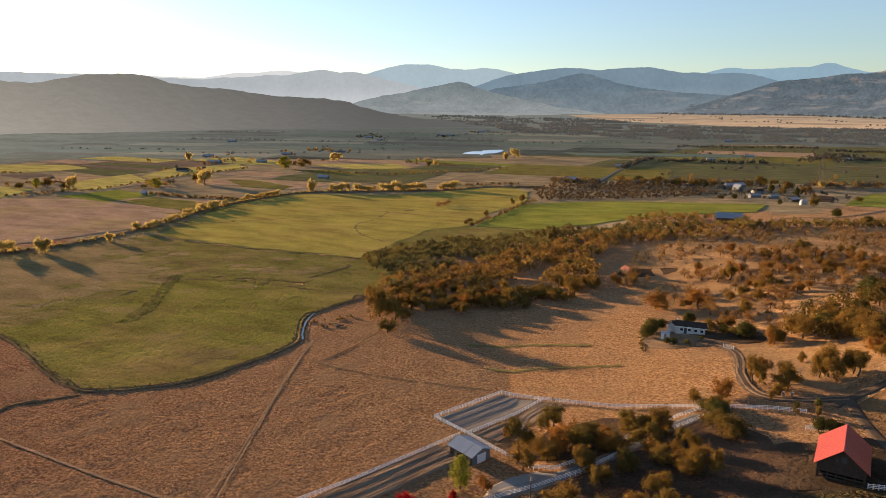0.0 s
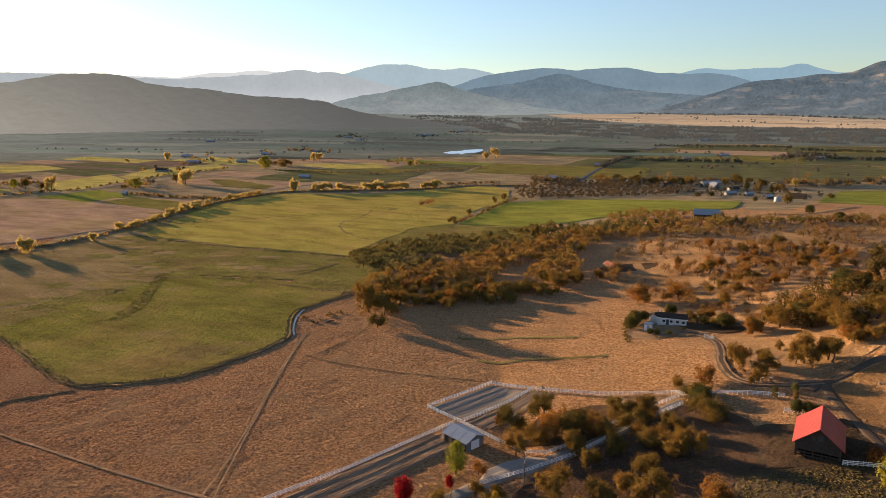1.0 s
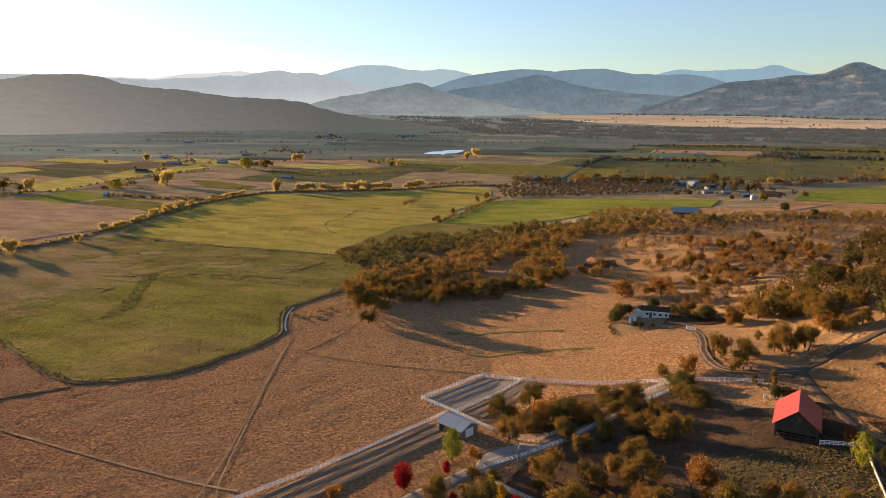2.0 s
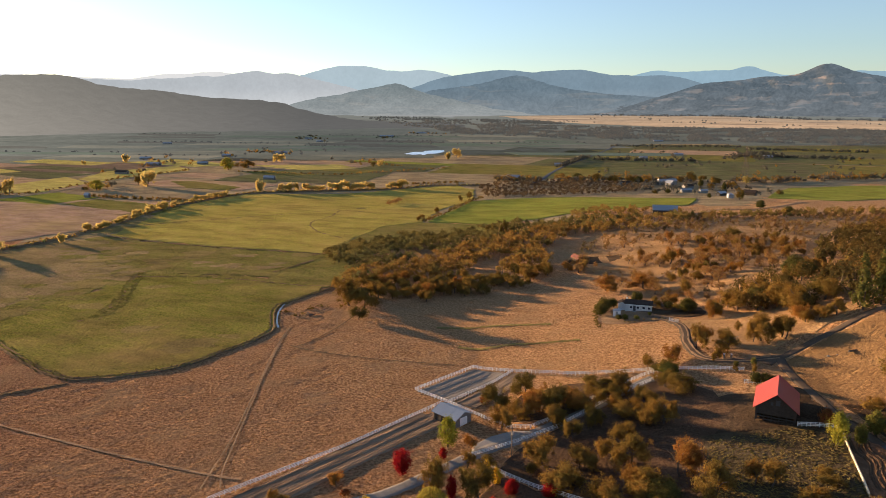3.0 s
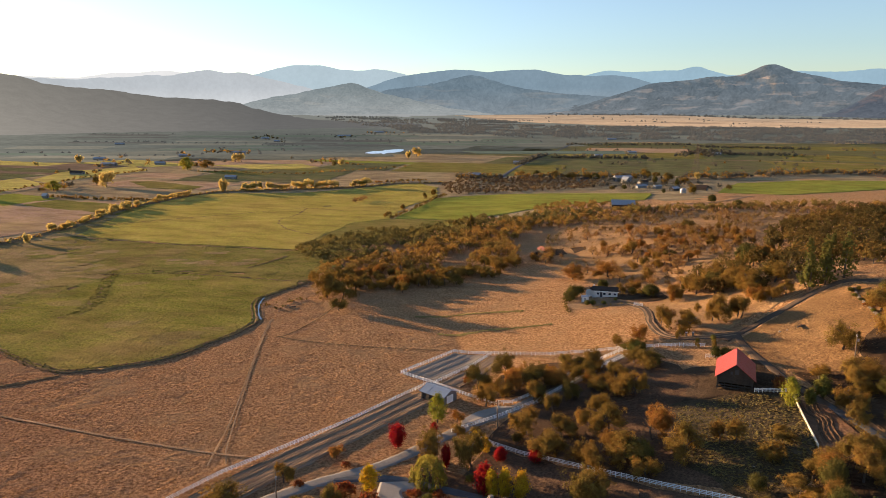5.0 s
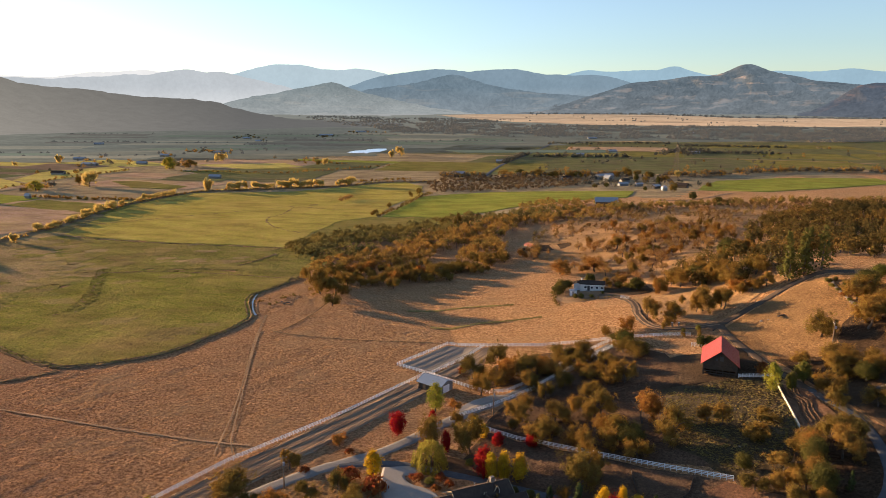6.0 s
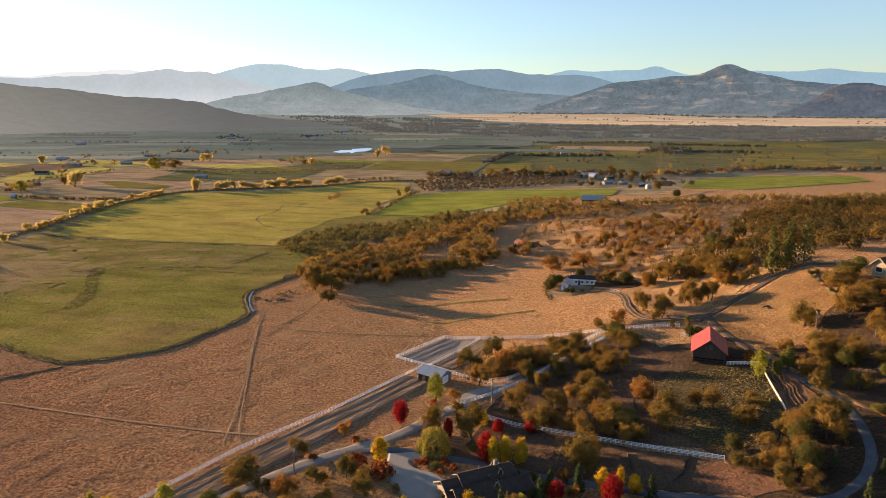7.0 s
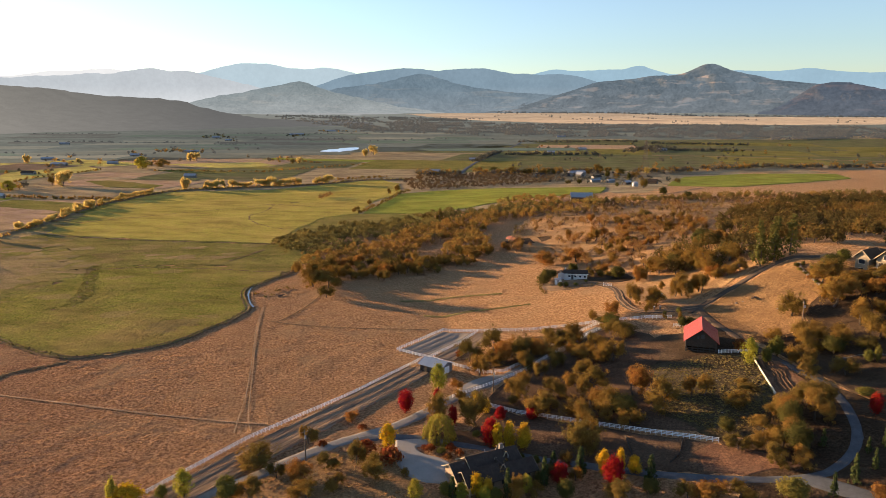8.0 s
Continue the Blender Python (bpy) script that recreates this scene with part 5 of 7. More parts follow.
plain_barn("stock_shed", 86.5, 310, 12, 4.0, 7.0, 2.0, 2.9, RUSTY_ROOF, TIMBER, "low shed with a rusty red roof in a hollow", "shed")
grain_bin(295.3, 557.4)
for x, y, turn, w, l, roof, label in (
    (-335, 1008, 70, 14, 36, BLUE_ROOF, "low blue-roofed farm building in a field"), (-445, 660, 70, 10, 34, BLUE_ROOF, "long blue-roofed stock shed"),
    (-268, 1016, 80, 9, 24, GALV, "pale roofed ranch house in the valley"), (-137, 784, 62, 7, 24, GALV, "long white stock shed"), (-275, 628, 60, 5, 9, GALV, "small white shed in the valley"),
    (-270, 1190, 85, 14, 26, GALV, "white roofed farm building"), (-385, 1130, 85, 14, 28, BLUE_ROOF, "blue roofed farm building"),
    (-500, 1640, 85, 10, 34, GALV, "long pale shed in the valley"), (-196, 1830, 85, 16, 30, GALV, "white farmhouse among trees"), (-157, 1712, 60, 14, 24, BLUE_ROOF, "small farmhouse among trees"),
    (10, 1925, 85, 22, 64, BLUE_ROOF, "large blue-white barn in the valley"), (118, 2100, 85, 18, 46, GALV, "pale roofed farm building in the valley"), (245, 950, 70, 10, 22, BLUE_ROOF, "low house beside a lane"),
    (515, 1160, 80, 14, 26, GALV, "white ranch house in the valley"), (640, 1090, 80, 14, 24, BLUE_ROOF, "white ranch house among trees"), 
    (420, 1080, 80, 10, 22, GALV, "white stock shed in the valley"), (700, 1700, 80, 16, 40, GALV, "long white barn in the valley"), (1100, 1900, 80, 16, 36, GALV, "long white barn in the valley"), (-190, 1260, 85, 10, 40, GALV, "low row of pale sheds"), (-330, 870, 75, 12, 26, SLATE, "dark roofed ranch house in the valley")):
    plain_barn("ranch_building", x, y, turn, w * 0.6, l * 0.6, 2.8, 4.6, roof, FARM_WALL, label, "farm building")

# ---- fences ----
POST_H, RAILS = 1.12, (0.26, 0.58, 0.9)
post_mesh = bpy.data.meshes.new("post")
_bm = boxed((0.13, 0.13, POST_H + 0.3), pose(0, 0, -0.3), 0.02)
_bm.to_mesh(post_mesh)
_bm.free()
post_mesh.materials.append(WHITE)
rail_mesh = bpy.data.meshes.new("rail")
_bm = boxed((1.0, 0.05, 0.14))
_bm.to_mesh(rail_mesh)
_bm.free()
rail_mesh.materials.append(WHITE)


def rail_fence(points, label, spacing=2.4):
    """A white post-and-rail fence along straight runs, each post and rail a part."""
    x0, y0 = points[0]
    f = thing("rail_fence", x0, y0, 0, None, label, "fence", "white fences")
    z0 = float(height(x0, y0))
    last = None
    for (ax, ay), (bx, by) in zip(points, points[1:]):
        n = max(1, round(math.hypot(bx - ax, by - ay) / spacing))
        for i in range(n + 1):
            if i == 0 and last is not None:
                continue
            x, y = ax + (bx - ax) * i / n, ay + (by - ay) * i / n
            p = Vector((x - x0, y - y0, float(height(x, y)) - z0))
            share("post", post_mesh, f, Matrix.Translation(p) @ Matrix.Rotation(math.atan2(by - ay, bx - ax), 4, "Z"))
            if last is not None:
                d = p - last
                m = Matrix.Translation((p + last) / 2) @ Matrix.Rotation(math.atan2(d.y, d.x), 4, "Z") @ Matrix.Rotation(-math.atan2(d.z, d.xy.length), 4, "Y")
                share("post", post_mesh, f, m)
                for h in RAILS:
                    share("rail", rail_mesh, f, m @ Matrix.Translation((0, 0, h)) @ Matrix.Diagonal((d.length, 1, 1, 1)))
            last = p
    return f


A, B, C, D = (-2.1, 166.3), (16.7, 182.0), (27.5, 175.0), (6.4, 156.8)
rail_fence([A, B, C], "white three-rail fence round the riding pen")
rail_fence([A, D, (14.7, 146.5), (20.5, 140.5), (25.0, 138.8), (32.0, 141.6)], "white three-rail fence past the metal shed")
rail_fence([D, (17, 166), C], "white three-rail fence closing the riding pen")
rail_fence([(4.2, 156.4), (-20, 134.6), (-45.9, 114.9), (-65.8, 94.6), (-98, 62)], "long white rail fence between field and harrowed lane")
rail_fence([C, (43.8, 165.0), (59.9, 159.2), (66.0, 157.2)], "white rail fence along the dry paddock")
rail_fence([(70.0, 155.2), (84.4, 148.0)], "white rail fence beside the farm road")
rail_fence([(41.0, 142.4), (51.5, 148.4), (62.5, 152.6), (67.5, 154.6)], "white rail fence along a lane under oaks")
rail_fence([(39.5, 145.8), (49.8, 152.0), (60.5, 156.0), (66.0, 157.2)], "white rail fence along a lane under oaks")
rail_fence([(6.4, 126.2), (19.7, 132.6), (31.2, 136.6), (41.0, 142.4)], "white rail fence beside the gravel drive")
rail_fence([(10.5, 124.1), (15.0, 118.3), (25.1, 108.0), (35.2, 97.6), (43.7, 89.1), (54.2, 79.1)], "white rail fence below the oak paddock")
rail_fence([(79.0, 115.6), (87.3, 112.8)], "short white rail fence by the barn", 1.6)
rail_fence([(80.3, 140.3), (83.6, 138.6)], "short white rail fence by a hedge")


def board_wall():
    """The sunlit board wall on the edge of the kitchen garden."""
    x0, y0, x1, y1 = 86.3, 111.7, 76.5, 89.6
    w = thing("board_fence", x0, y0, 0, None, "low cream board fence along the garden terrace", "fence")
    n, z0 = 10, float(height(x0, y0))
    for i in range(n):
        ax, ay, bx, by = (x0 + (x1 - x0) * i / n, y0 + (y1 - y0) * i / n, x0 + (x1 - x0) * (i + 1) / n, y0 + (y1 - y0) * (i + 1) / n)
        za, zb = float(height(ax, ay)), float(height(bx, by))
        length = math.hypot(bx - ax, by - ay)
        m = Matrix.Translation(((ax + bx) / 2 - x0, (ay + by) / 2 - y0, (za + zb) / 2 - z0 - 0.2)) @ Matrix.Rotation(math.atan2(by - ay, bx - ax), 4, "Z") @ Matrix.Rotation(-math.atan2(zb - za, length), 4, "Y")
        part("board", boxed((length * 0.995, 0.1, 0.85), m, 0.01), CREAM, w)
        part("cap_rail", boxed((length * 1.0, 0.2, 0.06), m @ Matrix.Translation((0, 0, 0.85))), CREAM, w)


board_wall()


def garden_terrace(points, label):
    t = thing("garden_terrace", points[0][0], points[0][1], 0, 0.0, label, "terrace", "garden terraces")
    t.matrix_basis = Matrix.Identity(4)
    rows = along(points, 0.8)
    rng = random.Random(len(label) + int(points[0][0]))
    verts, faces, n = [], [], 5
    for q, side in rows:
        for o, h in ((-0.4, -0.1), (-0.22, 0.14), (0, 0.2), (0.22, 0.14), (0.4, -0.1)):
            r = q + side * (o + rng.uniform(-0.08, 0.08))
            verts.append((r.x, r.y, float(height(r.x, r.y)) + 0.12 + h + rng.uniform(-0.08, 0.08)))
    for i in range(len(rows) - 1):
        for j in range(n - 1):
            faces.append((i * n + j, i * n + n + j, i * n + n + j + 1, i * n + j + 1))
    wall = new("stone_edge", mesh("stone_edge", verts, faces, DARK_SOIL))
    wall.parent = t


for k in range(4):
    s0, s1 = 0.16 + 0.24 * k, 0.16 + 0.24 * k
    garden_terrace([(85.2 + 3.8 * s0 + 0.5 * math.sin(k), 108.6 - 2.2 * s0), (84.0 + 3.9 * s0 - 0.7, 104.0 - 1.2 * s0), (82.4 + 4.2 * s0 + 0.6, 99.5), (80.6 + 4.6 * s0 - 0.4, 95.0), (78.2 + 5.0 * s0, 90.2 + 0.5 * s0)], "dark curving edge of a garden terrace")


def utility_pole(x, y, tall, turn):
    p = thing("utility_pole", x, y, turn, None, "weathered wooden utility pole with a crossarm", "pole", "utility poles")
    part("shaft", rod(0.17, 0.11, tall), POLE, p)
    part("crossarm", boxed((1.8, 0.12, 0.12), pose(0, 0.12, tall - 0.7)), POLE, p)
    for i in (-0.8, 0, 0.8):
        part("insulator", rod(0.05, 0.04, 0.16, pose(i, 0.12, tall - 0.58)), GALV, p)
    part("transformer", rod(0.22, 0.22, 0.7, pose(0.0, -0.36, tall - 2.0), 12), GALV, p)


utility_pole(18.0, 126.9, 7.4, 20)
utility_pole(-33.3, 101.4, 7.4, 20)
utility_pole(109.0, 120.0, 7.6, 60)


def lattice_tower(x, y, tall, turn):
    """A steel power-line tower: four leaning legs, braces and three pairs of arms."""
    p = thing("lattice_tower", x, y, turn, None, "tall rust-grey steel power-line tower in the fields", "tower")
    half = lambda z: 3.4 * (1 - z / tall) ** 1.3 + 0.55
    levels = [tall * k / 9 for k in range(10)]
    corners = ((1, 1), (-1, 1), (-1, -1), (1, -1))
    for cx, cy in corners:
        part("leg", tube([Vector((cx * half(z), cy * half(z), z - (0.5 if z == 0 else 0))) for z in levels], 0.2, 0.12, 4), TOWER_STEEL, p)
    for k in range(9):
        for i in range(4):
            a, b = corners[i], corners[(i + 1) % 4]
            z0, z1 = levels[k], levels[k + 1]
            for s, t in ((a, b), (b, a)):
                part("brace", tube([Vector((s[0] * half(z0), s[1] * half(z0), z0)), Vector((t[0] * half(z1), t[1] * half(z1), z1))], 0.09, 0.09, 4), TOWER_STEEL, p)
    for z, reach in ((tall * 0.7, 5.0), (tall * 0.82, 6.2), (tall * 0.94, 4.4)):
        for s in (-1, 1):
            arm = part("arm", tube([Vector((0, 0, z + 0.9)), Vector((s * reach, 0, z))], 0.14, 0.08, 4), TOWER_STEEL, p)
            part("strut", tube([Vector((0, 0, z - 0.4)), Vector((s * reach, 0, z))], 0.1, 0.08, 4), TOWER_STEEL, arm)
            part("insulator", rod(0.1, 0.1, 1.4, pose(s * reach, 0, z - 1.4), 6), GALV, arm)


def gate_pillar(x, y, turn):
    g = thing("gate_pillar", x, y, turn, None, "pale stone gate pillar by the road", "pillar", "gate pillars")
    part("shaft", boxed((0.4, 0.4, 1.5), pose(0, 0, -0.1), 0.03), STONE, g)
    part("cap", boxed((0.5, 0.5, 0.12), pose(0, 0, 1.4), 0.03), WHITE, g)


gate_pillar(83.6, 157.3, 20)
gate_pillar(85.4, 156.6, 20)


def field_gate(x, y, turn, wide):
    g = thing("field_gate", x, y, turn, None, "white metal farm gate across the track", "gate")
    for s in (-1, 1):
        part("post", boxed((0.14, 0.14, 1.5), pose(s * wide / 2, 0, -0.2)), WHITE, g)
    for i in range(5):
        part("bar", boxed((wide, 0.05, 0.06), pose(0, 0, 0.2 + i * 0.24)), WHITE, g)


field_gate(86.5, 197.0, -50, 3.2)


# ---- stones, logs and beds ----
def stone_mesh(seed, size):
    """A rough, flattened stone."""
    rng = random.Random(seed)
    bm = bmesh.new()
    bmesh.ops.create_icosphere(bm, subdivisions=1, radius=1.0)
    for v in bm.verts:
        v.co = Vector((v.co.x * size * rng.uniform(0.8, 1.25), v.co.y * size * rng.uniform(0.7, 1.1), (v.co.z + 0.5) * size * rng.uniform(0.5, 0.75)))
    me = bpy.data.meshes.new("stone")
    bm.to_mesh(me)
    bm.free()
    me.materials.append(STONE)
    return me


STONES = [stone_mesh(i, 0.45) for i in range(4)]


def stone_wall(points, courses, label):
    """A dry-laid wall of rough stones along a bent line."""
    x0, y0 = points[0]
    w = thing("stone_wall", x0, y0, 0, None, label, "wall", "stone walls")
    z0 = float(height(x0, y0))
    rng = random.Random(int(x0 * 10))
    for c in range(courses):
        for p, side in along(points, 0.75):
            q = p + side * rng.uniform(-0.12, 0.12)
            share("stone", rng.choice(STONES), w, pose(q.x - x0, q.y - y0, float(height(q.x, q.y)) - z0 + c * 0.4 - 0.15, 0, 0, rng.uniform(0, 360)))


stone_wall([(133, 151), (131, 147), (129, 141), (127.5, 136.5), (126.5, 132.5)], 2, "low dry-laid stone wall below the hill house")
stone_wall([(112, 92.5), (108, 97), (103, 99)], 1, "row of rough stones on the slope")


def boulder(x, y, scale):
    b = new("boulder", STONES[int(x) % 4])
    b.matrix_basis = pose(x, y, float(height(x, y)) - 0.1, 0, 0, x * 37) @ Matrix.Diagonal((scale, scale, scale, 1))
    tagged(b, "rough grey-brown boulder in dry grass", "boulder", "boulders")


for x, y, scale in ((94.5, 172, 1.4), (96, 173.2, 1.0), (107, 147, 1.2), (109, 146.4, 0.9), (73, 100, 0.9), (70, 103, 0.8), (66, 92, 1.0), (62, 89, 0.8), (58, 106, 0.9), (100, 110, 1.1), (112, 134, 0.9), (-40, 246, 1.0), (-34, 250, 0.8), (-43, 238, 0.7)):
    boulder(x, y, scale)


def fallen_log(x, y, turn, length):
    g = thing("fallen_log", x, y, turn, None, "weathered fallen log on dry grass", "log", "fallen logs")
    part("trunk", rod(0.28, 0.2, length, pose(-length / 2, 0, 0.18, 0, 90, 0)), BARK, g)
    part("branch", rod(0.1, 0.04, 1.4, pose(0.4, 0.1, 0.2, -78, 0, 25), 6), BARK, g)


fallen_log(113, 145.5, 20, 4.5)
fallen_log(104, 97, -30, 3.5)
fallen_log(-38, 243, 35, 3.0)


def timber_edging(points, label):
    """Low dark boards on edge between short posts."""
    x0, y0 = points[0]
    e = thing("garden_edging", x0, y0, 0, None, label, "edging", "garden edgings")
    z0 = float(height(x0, y0))
    for (ax, ay), (bx, by) in zip(points, points[1:]):
        d = Vector((bx - ax, by - ay))
        n = max(1, round(d.length / 1.8))
        for i in range(n):
            px, py = ax + d.x * (i + 0.5) / n, ay + d.y * (i + 0.5) / n
            m = pose(px - x0, py - y0, float(height(px, py)) - z0, 0, 0, math.degrees(math.atan2(d.y, d.x)))
            part("board", boxed((d.length / n * 0.97, 0.08, 0.55), m, 0.01), TIMBER, e)
            part("post", boxed((0.14, 0.14, 0.8), m @ Matrix.Translation((-d.length / n / 2, 0, 0)), 0.01), TIMBER, e)


timber_edging([(38, 90), (36.4, 85), (35.6, 82)], "dark timber edging of an old bed")
timber_edging([(48, 83), (44.5, 78.5), (41, 76.5)], "dark timber edging of an old bed")

# ---- trees ----
def cards(centres, size, rng, droop=0.0, out=None):
    """Small leaf sprays: one bent quad each; those of a crown lie mostly along its outside."""
    n = len(centres)
    a = rng.normal(size=(n, 3))
    if out is not None:
        face = out / np.maximum(np.linalg.norm(out, axis=1, keepdims=True), 1e-6) + rng.normal(size=(n, 3)) * 0.38
        face /= np.linalg.norm(face, axis=1, keepdims=True)
        a -= (a * face).sum(1, keepdims=True) * face
    a /= np.linalg.norm(a, axis=1, keepdims=True)
    b = rng.normal(size=(n, 3)) if out is None else np.cross(face, a)
    b -= (b * a).sum(1, keepdims=True) * a
    b /= np.linalg.norm(b, axis=1, keepdims=True)
    if droop:
        b = b * (1 - droop) + np.array((0, 0, -1.0)) * droop
        b /= np.linalg.norm(b, axis=1, keepdims=True)
    s = size * rng.uniform(0.6, 1.3, (n, 1))
    long = s * rng.uniform(0.9, 1.5, (n, 1))
    v = np.stack([centres - a * s / 2 - b * long / 2, centres + a * s / 2 - b * long * 0.35, centres + a * s * 0.4 + b * long / 2, centres - a * s * 0.45 + b * long * 0.4], 1)
    return v.reshape(-1, 3)


def quads_mesh(name, verts, material, extra=None, extra_material=None):
    """One mesh of loose quads; extra holds quads of a second material."""
    all_v = verts if extra is None else np.concatenate([verts, extra])
    n = len(all_v) // 4
    me = bpy.data.meshes.new(name)
    me.vertices.add(len(all_v))
    me.vertices.foreach_set("co", all_v.astype(np.float32).ravel())
    me.loops.add(len(all_v))
    me.loops.foreach_set("vertex_index", np.arange(len(all_v), dtype=np.int32))
    me.polygons.add(n)
    me.polygons.foreach_set("loop_start", np.arange(0, 4 * n, 4, dtype=np.int32))
    me.materials.append(material)
    if extra is not None:
        me.materials.append(extra_material)
        idx = np.zeros(n, np.int32)
        idx[len(verts) // 4:] = 1
        me.polygons.foreach_set("material_index", idx)
    me.update(calc_edges=True)
    me.validate()
    return me


def crown_points(kind, rng, clumps, per):
    """Leaf places of a crown one metre high and wide at the base (0, 0, 0), and the way out from its clumps."""
    if kind == "broad":       # spreading oak of several lobes
        lobes = rng.normal(size=(7, 3))
        lobes /= np.linalg.norm(lobes, axis=1, keepdims=True)
        lobes[:, 2] = np.abs(lobes[:, 2]) * 1.05 - 0.4
        lobes *= rng.uniform(0.6, 1.1, (7, 1))
        c = lobes[rng.integers(0, 7, clumps)] + rng.normal(size=(clumps, 3)) * 0.27
        c = c * (0.4, 0.4, 0.45) + (0, 0, 0.5)
        c[:, 2] = np.maximum(c[:, 2], 0.13)
        spread = rng.uniform(0.03, 0.065, (clumps, 1))
    elif kind == "round":
        c = rng.normal(size=(clumps, 3))
        c /= np.linalg.norm(c, axis=1, keepdims=True)
        c *= rng.uniform(0.3, 1.0, (clumps, 1)) ** 0.5 * rng.uniform(0.85, 1.1, (clumps, 1))
        c = c * (0.42, 0.42, 0.4) + (0, 0, 0.55)
        spread = rng.uniform(0.05, 0.09, (clumps, 1))
    elif kind == "flame":     # upright, narrow at the top
        z = rng.uniform(0, 1, clumps) ** 0.8
        r = 0.46 * np.sin(np.pi * np.clip(z * 0.86 + 0.1, 0, 1)) ** 0.8 * rng.uniform(0.4, 1.05, clumps)
        t = rng.uniform(0, 2 * np.pi, clumps)
        c = np.stack([r * np.cos(t), r * np.sin(t), 0.12 + z * 0.82], 1)
        spread = rng.uniform(0.05, 0.085, (clumps, 1))
    elif kind == "column":
        z = rng.uniform(0, 1, clumps)
        r = 0.45 * (1 - z ** 2.2) ** 0.8 * rng.uniform(0.6, 1.05, clumps)
        t = rng.uniform(0, 2 * np.pi, clumps)
        c = np.stack([r * np.cos(t), r * np.sin(t), 0.04 + z * 0.93], 1)
        spread = np.full((clumps, 1), 0.05)
    elif kind == "fir":       # tiers of boughs
        tier = rng.integers(0, 11, clumps)
        z = 0.1 + 0.86 * tier / 11
        r = 0.48 * (1.02 - z) * rng.uniform(0.25, 1.1, clumps)
        t = rng.uniform(0, 2 * np.pi, clumps)
        c = np.stack([r * np.cos(t), r * np.sin(t), z + 0.05 - r * 0.22 + rng.normal(size=clumps) * 0.012], 1)
        spread = np.full((clumps, 1), 0.04)
    elif kind == "weeping":   # a dome that hangs to the ground in curtains
        t = rng.uniform(0, 2 * np.pi, clumps)
        u = rng.uniform(0, 1, clumps)
        z = 0.08 + 0.86 * u
        r = 0.47 * np.sqrt(np.clip(1 - (u * 0.98) ** 3, 0, 1)) * (0.9 + 0.12 * np.sin(t * 7)) * rng.uniform(0.75, 1.0, clumps)
        c = np.stack([r * np.cos(t), r * np.sin(t), z], 1)
        hang = np.linspace(0, 1, per) ** 1.2
        c = np.repeat(c, per, 0)
        c[:, 2] = np.maximum(c[:, 2] - np.tile(hang, clumps) * np.repeat(rng.uniform(0.15, 0.4, clumps), per), 0.02)
        c[:, :2] *= (1 + 0.12 * np.tile(hang, clumps))[:, None]
        return c + rng.normal(size=c.shape) * 0.012, c - (0, 0, 0.4)
    else:                     # "bush"
        t = rng.uniform(0, 2 * np.pi, clumps)
        r = 0.46 * np.sqrt(rng.uniform(0, 1, clumps))
        z = 0.85 * np.sqrt(np.clip(1 - (r / 0.5) ** 2, 0, 1)) * rng.uniform(0.4, 1.05, clumps)
        c = np.stack([r * np.cos(t), r * np.sin(t), z], 1)
        spread = rng.uniform(0.06, 0.1, (clumps, 1))
    c = np.repeat(c, per, 0)
    off = rng.normal(size=c.shape)
    middle = c - (0, 0, 0.42)
    return c + off * np.repeat(spread, per, 0), middle / np.linalg.norm(middle, axis=1, keepdims=True) + 0.55 * off + (0, 0, 0.25)


def tube(path, r0, r1, sides=6):
    """A bent, tapered length of wood."""
    bm, rings = bmesh.new(), []
    for i, p in enumerate(path):
        r = r0 + (r1 - r0) * i / (len(path) - 1)
        d = (path[min(i + 1, len(path) - 1)] - path[max(i - 1, 0)]).normalized()
        q = d.to_track_quat("Z", "Y").to_matrix()
        rings.append([bm.verts.new(p + q @ Vector((r * math.cos(2 * math.pi * k / sides), r * math.sin(2 * math.pi * k / sides), 0))) for k in range(sides)])
    for a, b in zip(rings, rings[1:]):
        for k in range(sides):
            bm.faces.new((a[k], a[(k + 1) % sides], b[(k + 1) % sides], b[k]))
    bm.faces.new(rings[-1])
    return bm


def timber_of(tree, rng, tall, wide, limbs, straight):
    """A tapered trunk that leans a little, with bent limbs into the crown."""
    lean = Vector((rng.normal() * 0.04, rng.normal() * 0.04, 0)) * wide
    top = Vector((0, 0, tall * (0.9 if straight else 0.34))) + lean
    base = max(0.035 * tall, 0.06)
    part("trunk", tube([Vector((0, 0, -0.3)), Vector((0, 0, tall * 0.06)), Vector((0, 0, 0)).lerp(top, 0.55) + lean * 0.3, top], base * 1.3, base * (0.12 if straight else 0.7)), BARK, tree)
    for i in range(limbs):
        t = 2 * math.pi * (i + rng.uniform(-0.3, 0.3)) / limbs
        reach, rise = rng.uniform(0.25, 0.4) * wide, rng.uniform(0.22, 0.45) * tall
        start = top if not straight else Vector((0, 0, tall * rng.uniform(0.2, 0.5)))
        if straight:
            reach *= 0.7
        mid = start + Vector((math.cos(t) * reach * 0.45, math.sin(t) * reach * 0.45, rise * 0.6))
        end = start + Vector((math.cos(t) * reach, math.sin(t) * reach, rise))
        part("limb", tube([start - Vector((0, 0, 0.1)), mid, end], base * 0.5, base * 0.12, 5), BARK, tree)


